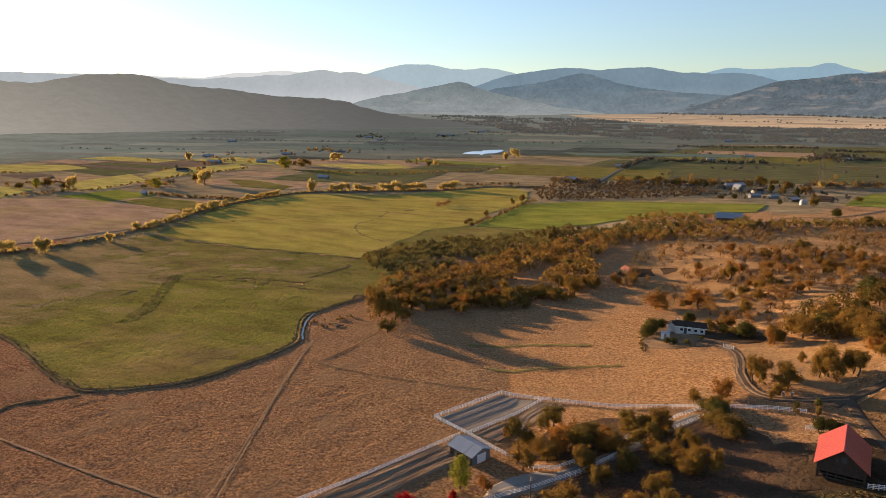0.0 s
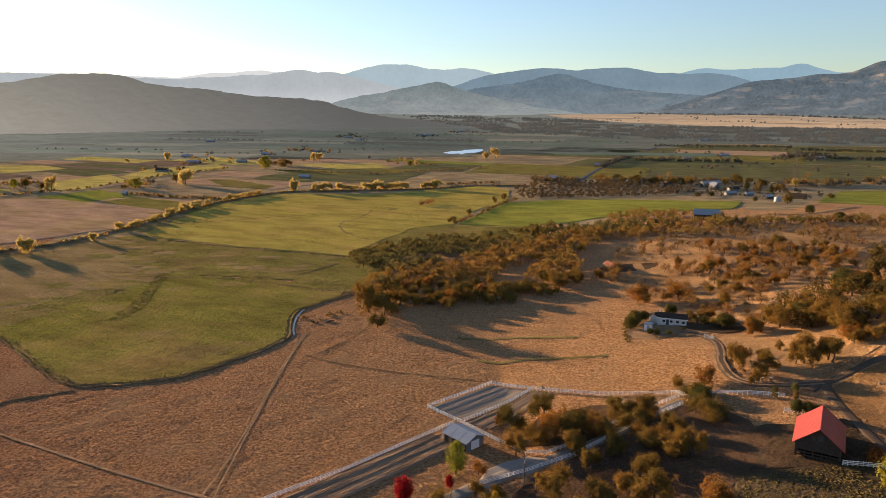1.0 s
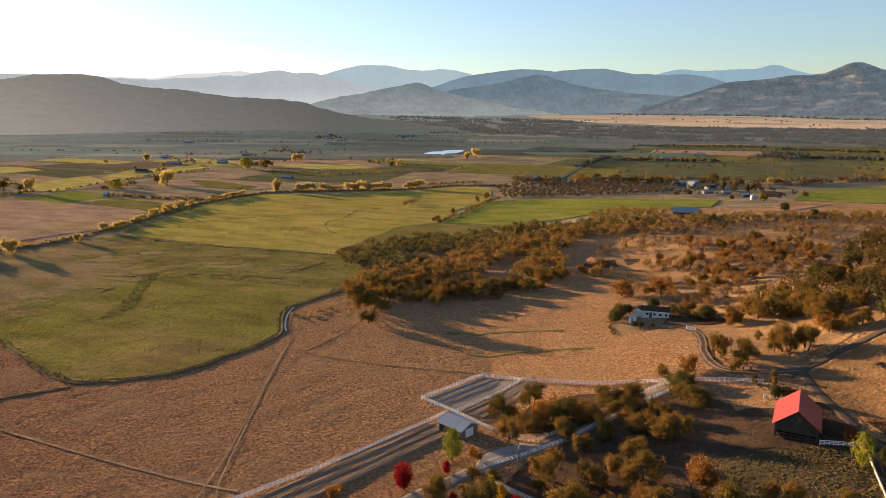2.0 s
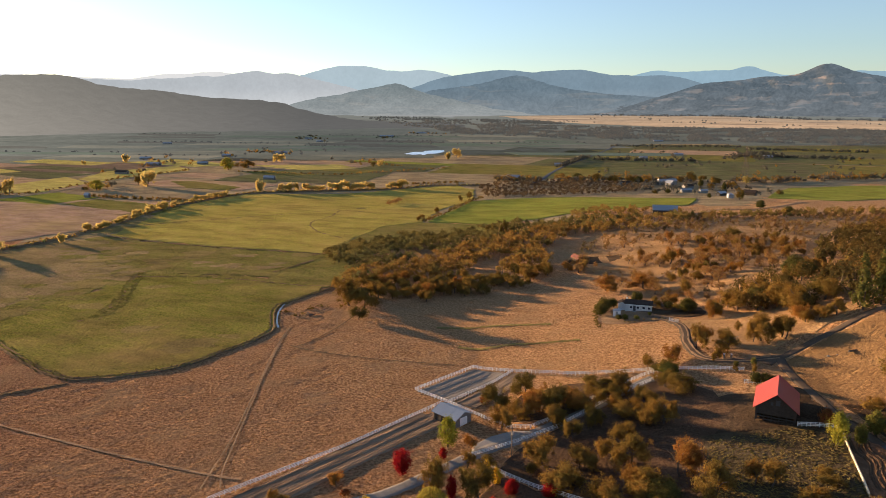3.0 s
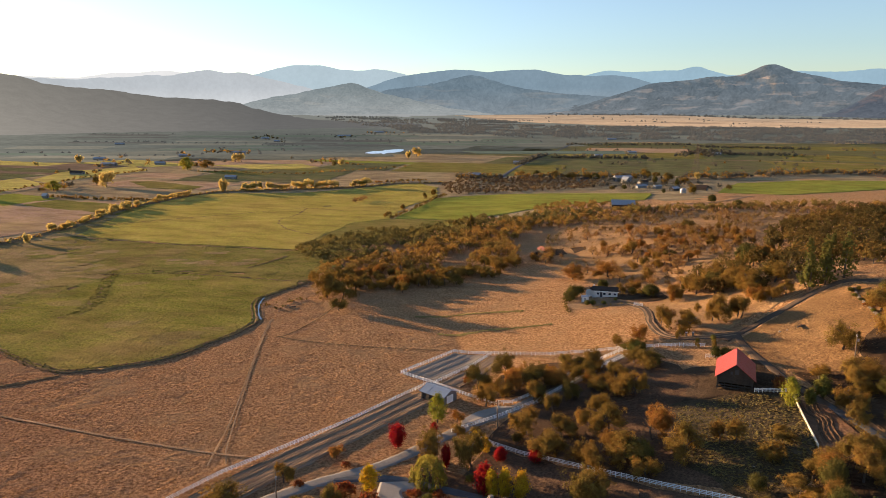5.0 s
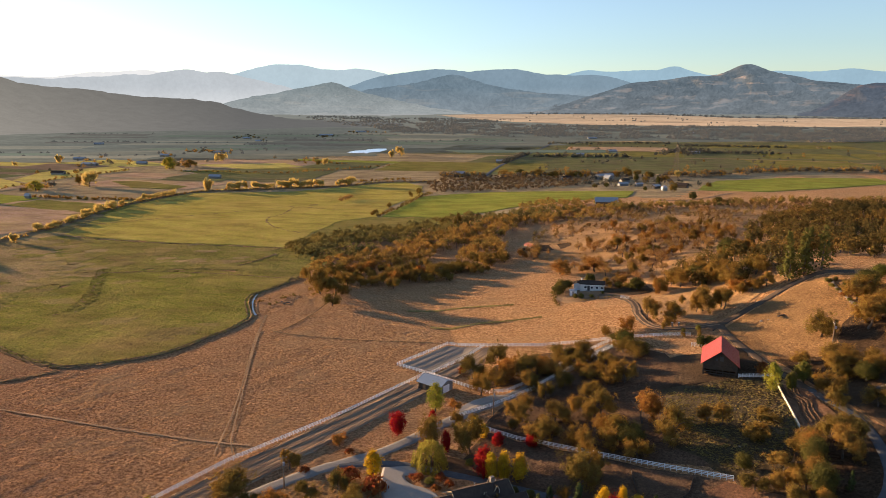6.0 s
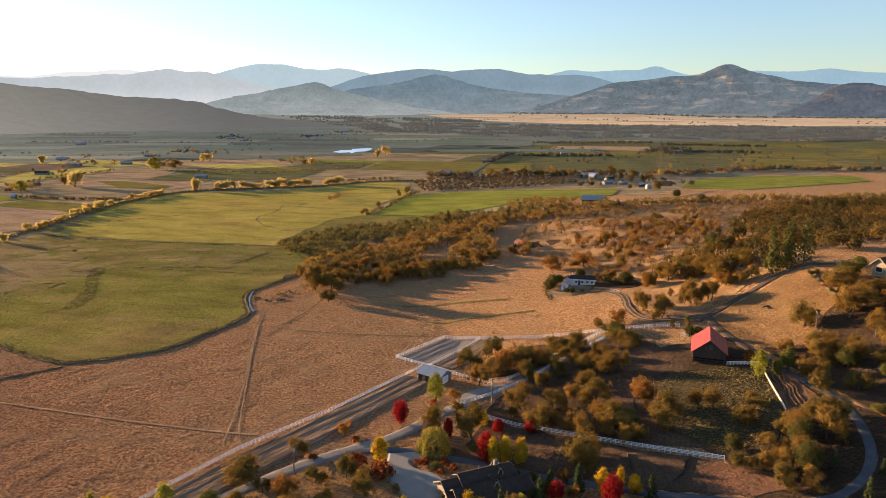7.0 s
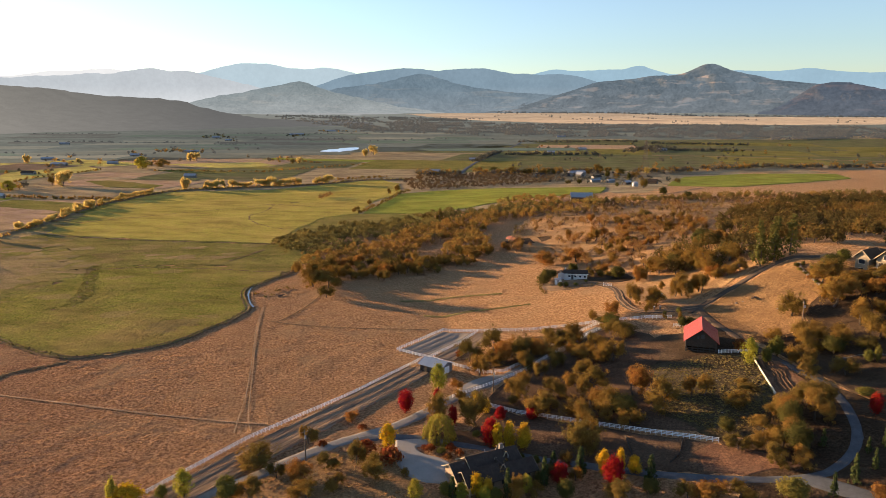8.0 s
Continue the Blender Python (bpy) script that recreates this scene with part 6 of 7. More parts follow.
def tree_model(name, kind, tall, wide, material, seed, clumps=70, per=18, spray=0.3, limbs=4, category="tree", droop=0.0, loose=False):
    """A tree of that size, kept far below the land; copies are planted."""
    rng = np.random.default_rng(seed)
    t = new(name)
    pts, out = crown_points(kind, rng, clumps, per)
    pts = pts * (wide, wide, tall)
    timber_of(t, rng, tall, wide, limbs, kind in ("fir", "column", "flame"))
    crown = new("crown", quads_mesh("crown", cards(pts, spray, rng, droop, None if droop or loose else out), material))
    crown.parent = t
    tagged(t, "", category)
    return t, tall, wide


MODELS = {
    "o": [tree_model("oak", "broad", 6, 6.5, OAK, s, 170, 60, 0.145) for s in (1, 2, 3, 4, 28)],
    "b": [tree_model("oak", "broad", 6, 6.5, RUST, s, 170, 56, 0.145) for s in (5, 6, 7)],
    "d": [tree_model("evergreen_oak", "round", 5, 5.5, EVERGREEN, s, 120, 60, 0.14) for s in (8, 9)],
    "r": [tree_model("maple", k, 5, 4, REDLEAF, s, 120, 40, 0.16) for k, s in (("round", 10), ("flame", 11))],
    "y": [tree_model("birch", "flame", 5, 3.4, YELLOW, s, 90, 28, 0.18) for s in (12, 13)],
    "v": [tree_model("poplar", "flame", 6, 4, PALE, s, 90, 30, 0.19) for s in (14, 15)],
    "g": [tree_model("shade_tree", "round", 5, 4, MIDGREEN, s, 100, 32, 0.18) for s in (16, 17)],
    "c": [tree_model("cypress", "column", 5.5, 1.6, CONIFER, s, 90, 16, 0.16, 0) for s in (18,)],
    "p": [tree_model("fir", "fir", 5.5, 2.4, CONIFER, s, 110, 12, 0.2, 4) for s in (19, 20)],
    "s": [tree_model("shrub", "bush", 1.6, 2.6, SHRUB, s, 40, 14, 0.22, 4, "shrub") for s in (21,)],
    "w": [tree_model("willow", "weeping", 6.5, 6.8, WILLOW, 22, 420, 16, 0.2, 4, "tree", 0.85)],
    "t": [tree_model("oak", "broad", 6, 6.2, SAVANNA, s, 80, 20, 0.2, 6) for s in (25, 26, 27)],
    "k": [tree_model("cottonwood", "broad", 8, 8, CREEK, s, 110, 30, 0.34, loose=True) for s in (23, 24)],
}
LABELS = {
    "o": "olive and amber autumn oak", "b": "rust-orange autumn oak", "t": "thin-leaved russet autumn oak", "d": "dark green evergreen oak", "r": "bright red autumn maple",
    "y": "golden yellow autumn birch", "v": "pale yellow-green poplar", "g": "round green shade tree", "c": "narrow dark green cypress", "p": "young dark green fir",
    "s": "low reddish shrub", "w": "weeping pale green willow", "k": "golden cottonwood along the creek"}
planted = random.Random(7)


def plant(kind, x, y, tall, wide, where):
    model, t0, w0 = planted.choice(MODELS[kind])
    m = pose(x, y, float(height(x, y)) - 0.05, 0, 0, planted.uniform(0, 360)) @ Matrix.Diagonal((wide / w0, wide / w0, tall / t0, 1))
    made = copy_thing(model, m)
    made.matrix_basis = m
    return tagged(made, LABELS[kind] + " " + where, group="trees")


TREES_GROVE = [
    (18.2, 151.9, 7.0, 5.9, 'o'), (27.3, 155.9, 6.1, 6.1, 'o'), (18.1, 140.2, 5.3, 5.0, 'o'), (23.3, 143.6, 5.1, 5.1, 'o'),
    (16.2, 156.5, 2.1, 2.1, 's'), (28.2, 146.2, 6.9, 6.9, 'b'), (31.8, 143.8, 6.1, 6.8, 'o'), (36.2, 146.9, 5.5, 5.9, 'o'),
    (30.5, 137.6, 4.6, 4.6, 'o'), (38.5, 143.4, 5.5, 6.2, 'b'), (46.5, 152.2, 3.9, 7.2, 'o'), (52.3, 149.8, 5.3, 6.1, 'b'),
    (39.6, 134.1, 4.9, 4.3, 'o'), (33.2, 130.2, 4.2, 3.8, 'o'), (46.6, 140.0, 3.7, 4.4, 'b'), (48.7, 136.7, 4.0, 6.7, 'o'),
    (53.8, 139.1, 5.1, 4.8, 'o'), (51.0, 130.4, 4.9, 5.9, 'o'), (54.6, 128.8, 6.5, 4.9, 'o'), (65.0, 142.0, 4.9, 6.3, 'o'),
    (62.6, 147.3, 4.6, 5.3, 'o'), (66.2, 155.2, 3.6, 5.0, 'o'),
]
TREES_PADDOCK = [
    (37.8, 143.8, 4.6, 5, 'o'), (44.6, 149.1, 4.4, 5.2, 'o'), (46.9, 143.8, 4.8, 5.6, 'o'), (30.8, 137.4, 4.4, 4.6, 'o'),
    (43.3, 123.8, 5.0, 4.7, 'o'), (38.5, 117.9, 4.8, 5.1, 'o'), (41.6, 114.2, 6.2, 6.5, 'o'), (48.9, 107.2, 7.2, 6.8, 'b'),
    (51.9, 97.9, 6.9, 6.3, 'o'), (23.8, 121.1, 6.3, 6.6, 'o'), (30.9, 116.8, 4.5, 6.0, 'o'), (25.0, 109.7, 6.3, 7.1, 'o'),
    (20.5, 117.5, 2.7, 2.7, 'o'), (31.2, 101.4, 5.5, 6.8, 'o'), (26.9, 88.8, 7.8, 7.0, 'o'), (29.5, 92.0, 5.5, 5.5, 'o'), (40.0, 101.2, 6.1, 6.3, 'o'),
    (42.3, 99.9, 4.4, 6.9, 'd'), (41.2, 93.6, 4.0, 5.3, 'o'), (37.5, 106.9, 4.3, 5.7, 'b'), (7.8, 109.0, 7.6, 6.1, 'o'),
    (11.5, 120.9, 3.3, 3.6, 'o'), (7.3, 122.6, 3.3, 3.0, 'o'), (-0.5, 113.2, 6.3, 5.1, 'o'),
]
TREES_TERRACE = [
    (60.7, 99.7, 5.0, 4.2, 'b'), (63.2, 98.0, 5.6, 4.7, 'o'), (65.8, 89.7, 4.8, 5.9, 'o'), (72.9, 95.7, 2.8, 5.6, 'o'),
    (70.4, 82.1, 4.6, 5.1, 'o'), (69.3, 76.2, 6.6, 5.8, 'd'), (75.8, 76.4, 6.8, 6.8, 'o'), (82.0, 79.6, 5.2, 5.2, 'o'),
    (64.3, 77.9, 4.3, 6.2, 'o'), (64.7, 68.1, 6.6, 5.8, 'd'), (59.2, 67.0, 4.6, 5.0, 'o'), (62.7, 64.1, 4.5, 4.5, 'o'),
    (57.7, 81.3, 3.8, 3.8, 'd'), (55.7, 74.6, 4.1, 4.8, 'o'), (60.1, 73.2, 4.3, 4.8, 'o'), (92.4, 99.8, 7.0, 6.7, 'o'),
]
TREES_SLOPE = [
    (72.7, 82.6, 5.2, 5.6, 'o'), (71.5, 78.4, 5.6, 5.6, 'b'), (79.0, 82.5, 5.6, 6.0, 'o'), (84.4, 84.0, 4.8, 5.4, 'o'), (63.4, 70.6, 5.2, 5.4, 'o'), (67.6, 72.0, 5.4, 5.6, 'b'),
    (104.4, 112.8, 6.3, 7.9, 'o'), (111.5, 127.1, 7.6, 8.5, 'o'), (120.5, 121.0, 8.3, 10.0, 'o'), (104.0, 109.0, 5.4, 7.7, 'o'),
    (107.9, 104.5, 6.1, 6.7, 'o'), (117.5, 108.5, 6.2, 6.2, 'o'), (115.7, 100.1, 6.7, 7.4, 'o'), (127.4, 123.6, 6.7, 11.8, 'o'),
    (128.7, 135.1, 8.2, 10.0, 'o'), (130.4, 116.6, 5.7, 6.5, 'b'), (110.0, 98.5, 4.4, 5.3, 'o'), (134.4, 138.3, 5.4, 7.2, 'd'),
    (122.1, 109.6, 5.7, 6.9, 'o'),
]
TREES_ROADSIDE = [
    (87.4, 162.5, 5.1, 5.4, 'o'), (80.1, 166.7, 6.2, 4.8, 'o'), (99.6, 166.6, 7.0, 6.6, 'o'), (105.0, 163.1, 5.9, 5.8, 'o'),
    (114.5, 169.2, 4.0, 3.4, 'o'), (117.4, 166.9, 3.9, 3.9, 'o'), (121.3, 165.3, 4.6, 4.3, 'o'), (101.1, 198.8, 5.5, 4.8, 'o'),
    (109.1, 197.8, 7.4, 8.5, 'o'), (118.1, 200.5, 8.2, 9.3, 'o'), (120.4, 190.4, 7.4, 9.0, 'o'), (117.8, 179.2, 7.5, 8.7, 'o'),
    (127.0, 179.2, 6.3, 8.7, 'o'), (81.4, 156.9, 3.2, 2.1, 'o'), (85.9, 145.9, 2.4, 1.5, 'o'), (82.0, 148.1, 1.6, 1.2, 'o'),
]
TREES_FRONT = [
    (-44.3, 100.6, 5.0, 7.6, 'o'), (-32.5, 109.2, 4.2, 3.7, 'o'), (-57.6, 92.1, 5.2, 3.4, 'v'), (-67.6, 90.2, 4.4, 5.6, 'y'), (-70.6, 91.0, 5.4, 2.4, 'v'), (-62.0, 92.6, 2.6, 2.4, 'g'), (-49.2, 89.1, 4.5, 4.0, 'g'),
    (-44.9, 89.1, 4.0, 4.5, 'o'), (-39.6, 95.3, 3.3, 3.1, 'o'), (-34.8, 93.2, 4.7, 5.2, 'b'), (-28.9, 97.0, 3.9, 3.7, 'o'),
    (-22.5, 97.5, 5.6, 3.2, 'o'), (-19.3, 90.7, 4.8, 4.8, 'o'), (-28.1, 88.5, 2.9, 3.9, 'o'), (-33.9, 86.0, 3.4, 5.6, 'o'),
    (-13.0, 90.1, 1.9, 1.7, 'o'), (-12.6, 80.5, 3.8, 2.9, 'v'), (-14.8, 102.1, 5.2, 3.6, 'y'), (37.3, 64.2, 3.3, 3.9, 'o'),
    (41.1, 61.8, 4.1, 5.4, 'b'), (45.8, 60.0, 3.4, 4.3, 'o'), (53.8, 56.1, 3.8, 5.2, 'g'), (66.3, 49.7, 2.8, 4.5, 'b'),
    (25.5, 68.8, 4.0, 5.1, 'o'),
]
TREES_GARDEN = [
    (-7.2, 120.8, 5.2, 4.1, 'r'), (-21.4, 117.9, 3.1, 3.1, 'b'), (2.3, 109.7, 5.0, 2.2, 'r'), (8.6, 98.7, 5.5, 4.2, 'r'),
    (11.0, 118.5, 3.2, 2.1, 'y'), (12.5, 115.1, 3.2, 2.3, 'y'), (15.0, 111.1, 2.8, 2.8, 'r'), (22.3, 108.6, 2.8, 3.1, 'r'),
    (9.6, 96.6, 5.2, 3.1, 'y'), (12.2, 96.0, 5.4, 3.1, 'y'), (15.3, 95.2, 5.2, 3.4, 'y'), (6.2, 83.9, 3.8, 4.0, 'b'),
    (-0.5, 78.9, 4.1, 2.9, 'y'), (1.6, 78.0, 3.4, 2.5, 'y'), (2.5, 76.1, 2.7, 2.7, 'g'), (7.3, 76.2, 4.1, 3.4, 'o'),
    (17.4, 78.9, 4.4, 3.3, 'r'), (21.0, 84.3, 3.6, 2.7, 'b'), (21.2, 79.5, 2.8, 2.4, 'b'),
]
TREES_VERGE = [
    (27.0, 78.8, 4.7, 2.6, 'y'), (30.7, 78.3, 4.3, 2.1, 'y'), (26.9, 73.9, 6.0, 3.9, 'r'), (32.9, 76.3, 3.3, 2.8, 'y'),
    (16.6, 74.0, 3.6, 3.4, 'd'), (32.2, 68.8, 2.9, 3.3, 'd'), (82.0, 106.5, 6.2, 3.9, 'v'), (86.2, 105.4, 4.2, 2.4, 'g'),
    (91.6, 108.3, 4.9, 3.9, 'g'), (85.1, 115.0, 3.4, 2.8, 's'), (106.2, 93.5, 2.9, 2.3, 'g'), (107.4, 92.1, 3.7, 1.7, 'g'),
    (93.8, 81.1, 1.8, 3.9, 'g'), (88.6, 73.2, 4.5, 2.7, 'r'), (82.4, 138.9, 2.9, 2.8, 'd'), (84.4, 137.6, 2.8, 2.8, 'd'),
    (86.0, 137.0, 2.3, 2.2, 'd'), (3.8, 131.9, 6.5, 4.1, 'v'), (8.8, 131.9, 2.8, 2.8, 'b'), (2.2, 126.8, 2.4, 1.8, 'r'),
    (9.6, 77.7, 3.4, 2.7, 'v'),
]
TREES_CONIF = [
    (5.3, 76.7, 5.6, 1.6, 'c'), (14.1, 79.3, 5.6, 1.6, 'c'), (18.5, 85.2, 3.7, 1.5, 'c'), (22.8, 81.0, 5.5, 2.9, 'p'),
    (34.0, 72.1, 5.3, 2.7, 'p'), (66.1, 55.1, 5.3, 2.1, 'p'), (75.5, 61.7, 2.9, 1.4, 'p'), (72.3, 56.8, 3.9, 1.5, 'p'),
    (60.1, 53.5, 4.4, 1.7, 'p'), (70.1, 67.4, 3.5, 1.6, 'p'), (79.9, 61.9, 5.7, 1.6, 'p'), (-5.4, 79.2, 4.1, 1.6, 'c'),
]
TREES_SHRUBS = [
    (-20.1, 102.1, 2.6, 4.6, 's'), (-15.1, 96.9, 3.0, 4.5, 's'), (-5.5, 99.9, 1.3, 2.1, 's'), (-0.9, 98.8, 1.3, 2.1, 's'),
    (0.4, 96.1, 1.3, 1.8, 's'), (6.5, 103.5, 1.3, 2.1, 'g'), (-29.2, 107.5, 1.2, 1.8, 's'), (-19.3, 114.0, 1.1, 1.9, 's'),
]
TREES_COTTAGE = [
    (69.8, 218.9, 4.9, 4.9, 'd'), (74.9, 223.5, 3.1, 3.5, 'd'), (84.3, 226.7, 3.9, 2.7, 'd'), (86.4, 227.7, 3.5, 2.7, 'd'),
    (95.2, 219.9, 4.6, 4.9, 'b'), (96.7, 208.3, 4.3, 6.1, 'd'), (100.7, 197.9, 5.1, 4.3, 'b'), (85.4, 172.7, 4.5, 4.4, 'b'),
    (90.3, 168.6, 4.1, 4.8, 'b'), (97.5, 166.9, 6.4, 4.1, 'o'), (104.9, 164.9, 5.7, 4.8, 'b'), (82.7, 158.5, 3.3, 1.8, 'b'),
    (70.8, 162.3, 4.3, 4.7, 'b'), (63.3, 161.2, 3.4, 2.8, 'o'), (71.5, 207.9, 1.8, 2.2, 'd'), (73.4, 207.1, 1.8, 2.2, 'g'),
    (7.4, 258.4, 4.9, 5.3, 'o'), (-19.9, 236.0, 4.5, 5.7, 'o'), (-18.1, 251.6, 7.4, 7.8, 'o'), (-24.5, 255.2, 9.7, 8.8, 'o'),
    (100.1, 180.3, 2.7, 2.0, 'o'), (80.5, 249.3, 5.6, 8.6, 'b'), (115.0, 172.5, 4.5, 4.9, 'b'),
]
TREES_FENCEBUSH = [
    (65.5, 157.0, 1.7, 5.6, 'd'), (65.9, 152.7, 3.3, 4.9, 'g'), (83.8, 151.1, 1.6, 1.3, 'd'), (88.3, 150.2, 2.1, 1.6, 'g'),
    (95.5, 246.6, 5.1, 10.6, 'b'),
]
TREES_VALLEY = [
    (-409.1, 687.1, 8.0, 8.0, 'v'), (-395.1, 682.5, 10.2, 6.8, 'o'), (-369.0, 668.6, 7.8, 7.8, 'o'), (-357.5, 659.5, 14.2, 7.7, 'k'),
    (-265.2, 733.6, 9.7, 6.1, 'o'), (-252.4, 722.8, 14.3, 13.1, 'k'), (-290.9, 690.1, 8.0, 12.6, 'v'), (-211.4, 919.3, 13.6, 18.2, 'v'),
    (-192.3, 956.7, 9.4, 15.7, 'o'), (-167.9, 1051.7, 12.1, 8.6, 'k'), (-159.3, 1052.0, 12.1, 8.6, 'k'), (-393.4, 1066.2, 10.5, 10.5, 'k'),
    (-416.6, 672.2, 6.7, 8.9, 'o'), (98.5, 1085.7, 10.7, 8.9, 'k'), (117.6, 1124.0, 14.8, 12.9, 'k'), (-19.2, 953.3, 6.3, 6.3, 'o'),
    (-9.8, 963.1, 7.9, 9.5, 'k'),
]
TREES_FIELDS = [
    (-222.0, 372.6, 7.5, 8.2, 'k'), (-240.7, 369.3, 7.5, 8.1, 'k'), (-201.1, 406.0, 4.8, 4.8, 'k'), (-126.6, 660.6, 9.9, 8.8, 'k'),
    (16.1, 471.6, 3.2, 3.2, 'o'), (19.2, 478.9, 3.2, 3.2, 'o'),
    (32.2, 508.7, 4.2, 3.4, 'o'), (68.3, 583.8, 6.8, 4.9, 'o'), (57.7, 569.6, 4.7, 3.8, 'o'), (63.8, 390.9, 9.9, 3.9, 'o'),
    (58.7, 408.8, 5.5, 5.5, 'o'), (-431.3, 1008.5, 6.6, 5.0, 'k'), (-319.9, 1045.8, 6.9, 5.2, 'k'), (295.2, 541.1, 8.1, 6.3, 'o'),
    (354.6, 580.2, 4.8, 4.8, 'o'), (384.3, 692.4, 8.0, 6.9, 'k'),
]
TREES_FARM = [
    (263.5, 714.9, 8.3, 9.5, 'o'), (268.5, 704.6, 7.0, 9.3, 'd'), (281.4, 715.3, 7.1, 9.5, 'o'), (320.3, 716.4, 6.5, 6.3, 'o'),
    (332.3, 716.7, 9.5, 10.7, 'o'), (320.8, 666.9, 6.9, 5.9, 'd'), (321.0, 644.6, 6.6, 6.6, 'o'), (320.8, 617.9, 8.2, 4.2, 'd'),
    (349.5, 691.5, 8.0, 10.3, 'o'), (342.7, 645.1, 7.5, 8.6, 'o'), (330.7, 607.6, 5.1, 5.1, 'o'), (352.5, 728.0, 6.2, 7.0, 'o'),
    (197.6, 758.0, 6.3, 10.0, 'o'), (216.6, 758.5, 6.3, 10.0, 'd'), (231.5, 735.8, 7.3, 10.9, 'o'), (246.2, 725.2, 7.2, 10.8, 'o'),
    (276.3, 557.8, 3.7, 3.7, 'd'), (273.6, 471.1, 5.5, 7.1, 'd'), (270.8, 431.1, 5.0, 7.9, 'd'), (259.2, 605.4, 4.0, 5.0, 'd'),
    (246.5, 605.0, 4.0, 5.0, 'o'),
]
for rows, where in ((TREES_GROVE, "in the grove beside the riding pen"), (TREES_PADDOCK, "in the shaded paddock"), (TREES_TERRACE, "on the terrace"), (TREES_SLOPE, "on the hillside"),
                    (TREES_ROADSIDE, "beside the hill road"), (TREES_FRONT, "beside the gravel drive"), (TREES_GARDEN, "in the garden of the large house"), (TREES_VERGE, "on the verge"),
                    (TREES_CONIF, "along the loop road"), (TREES_SHRUBS, "in a planting bed"), (TREES_COTTAGE, "near the cottage"), (TREES_FENCEBUSH, "by the paddock fence"),
                    (TREES_VALLEY, "in the valley fields"), (TREES_FIELDS, "between the valley fields"), (TREES_FARM, "round the farmstead")):
    for x, y, tall, wide, kind in rows:
        grown = 1.0 if where in ("on the terrace", "on the hillside") else 1.16
        plant(kind, x, y, tall * grown * 1.03, wide * grown, where)
for x, y, tall, wide, kind in ((67.5, 216, 4.5, 5, "d"), (70, 221, 4, 5, "d"), (72.5, 222.5, 4.5, 4, "d"), (92.5, 215, 3, 4, "d"), (95, 211, 3.5, 4.5, "o"), (77, 205.5, 1.4, 2, "g"), (83, 209, 1.2, 1.6, "g"), (89, 219, 4, 4, "o")):
    plant(kind, x, y, tall, wide, "in the cottage yard")
for x, y, tall, wide, kind in ((-3.6, 78.6, 3.4, 3.2, "v"), (-6.4, 80.6, 3.0, 3.0, "g"), (0.6, 76.6, 3.2, 3.0, "v"), (11.5, 76.8, 3.0, 3.2, "o"), (13.8, 80.8, 2.8, 3.0, "d"), (16.4, 82.6, 3.0, 3.0, "d"), (-3.4, 97.6, 1.6, 2.4, "g"), (-2.4, 95.4, 1.2, 2.0, "s"), (-6.6, 100.6, 1.1, 1.8, "s"), (9.2, 90.8, 2.6, 2.6, "b"), (12.4, 89.6, 2.4, 2.6, "d"), (15.4, 88.0, 2.2, 2.4, "g")):
    plant(kind, x, y, tall, wide, "close to the large house")
plant("w", -2.2, 104.4, 6.6, 8.2, "by the forecourt")


for x, y in ((131.5, 150), (130.4, 147), (129.6, 143.6), (128.6, 140), (127.2, 136), (126.4, 133), (133, 149), (132, 144)):
    plant(planted.choice("dgs"), x, y, planted.uniform(0.9, 1.8), planted.uniform(1.4, 2.6), "along the stone wall")
for x, y, tall, wide, kind in ((136, 122, 5.5, 7, "o"), (141, 117, 5.5, 7, "b"), (133, 126, 4.5, 6, "o"), (139.5, 141, 3.0, 4, "d"), (143, 143, 4.5, 5, "g"),
                             (98, 92, 5, 6, "o"), (104, 82, 6, 7, "b"), (112, 88, 6, 7, "o"), (120, 96, 6.5, 8, "o"), (98, 118, 4.5, 5, "o"), (101.4, 109, 6.5, 6.5, "o"), (90.3, 95.7, 4.8, 5.5, "o"), (103.9, 102.3, 5.2, 6.0, "d"), (126, 104, 6, 7, "b"), (134, 110, 6, 7, "o"), (102, 72, 5, 6, "o")):
    plant(kind, x, y, tall, wide, "on the hillside below the hill house")


def inside(x, y, poly):
    c, j = False, len(poly) - 1
    for i, (xi, yi) in enumerate(poly):
        xj, yj = poly[j]
        if (yi > y) != (yj > y) and x < (xj - xi) * (y - yi) / (yj - yi) + xi:
            c = not c
        j = i
    return c


def scatter(poly, count, apart, seed, clear=0.0, patch=38.0):
    """Places inside an outline, at least so far apart, thinned where clear patches lie."""
    rng = random.Random(seed)
    xs, ys = [p[0] for p in poly], [p[1] for p in poly]
    out, cells = [], {}
    for _ in range(count * 30):
        x, y = rng.uniform(min(xs), max(xs)), rng.uniform(min(ys), max(ys))
        if not inside(x, y, poly) or noise.noise(Vector((x / patch, y / patch, seed))) < clear:
            continue
        key = (int(x // apart), int(y // apart))
        if any((x - a) ** 2 + (y - b) ** 2 < apart ** 2 for i in (-1, 0, 1) for j in (-1, 0, 1) for a, b in cells.get((key[0] + i, key[1] + j), ())):
            continue
        cells.setdefault(key, []).append((x, y))
        out.append((x, y))
        if len(out) == count:
            break
    return out


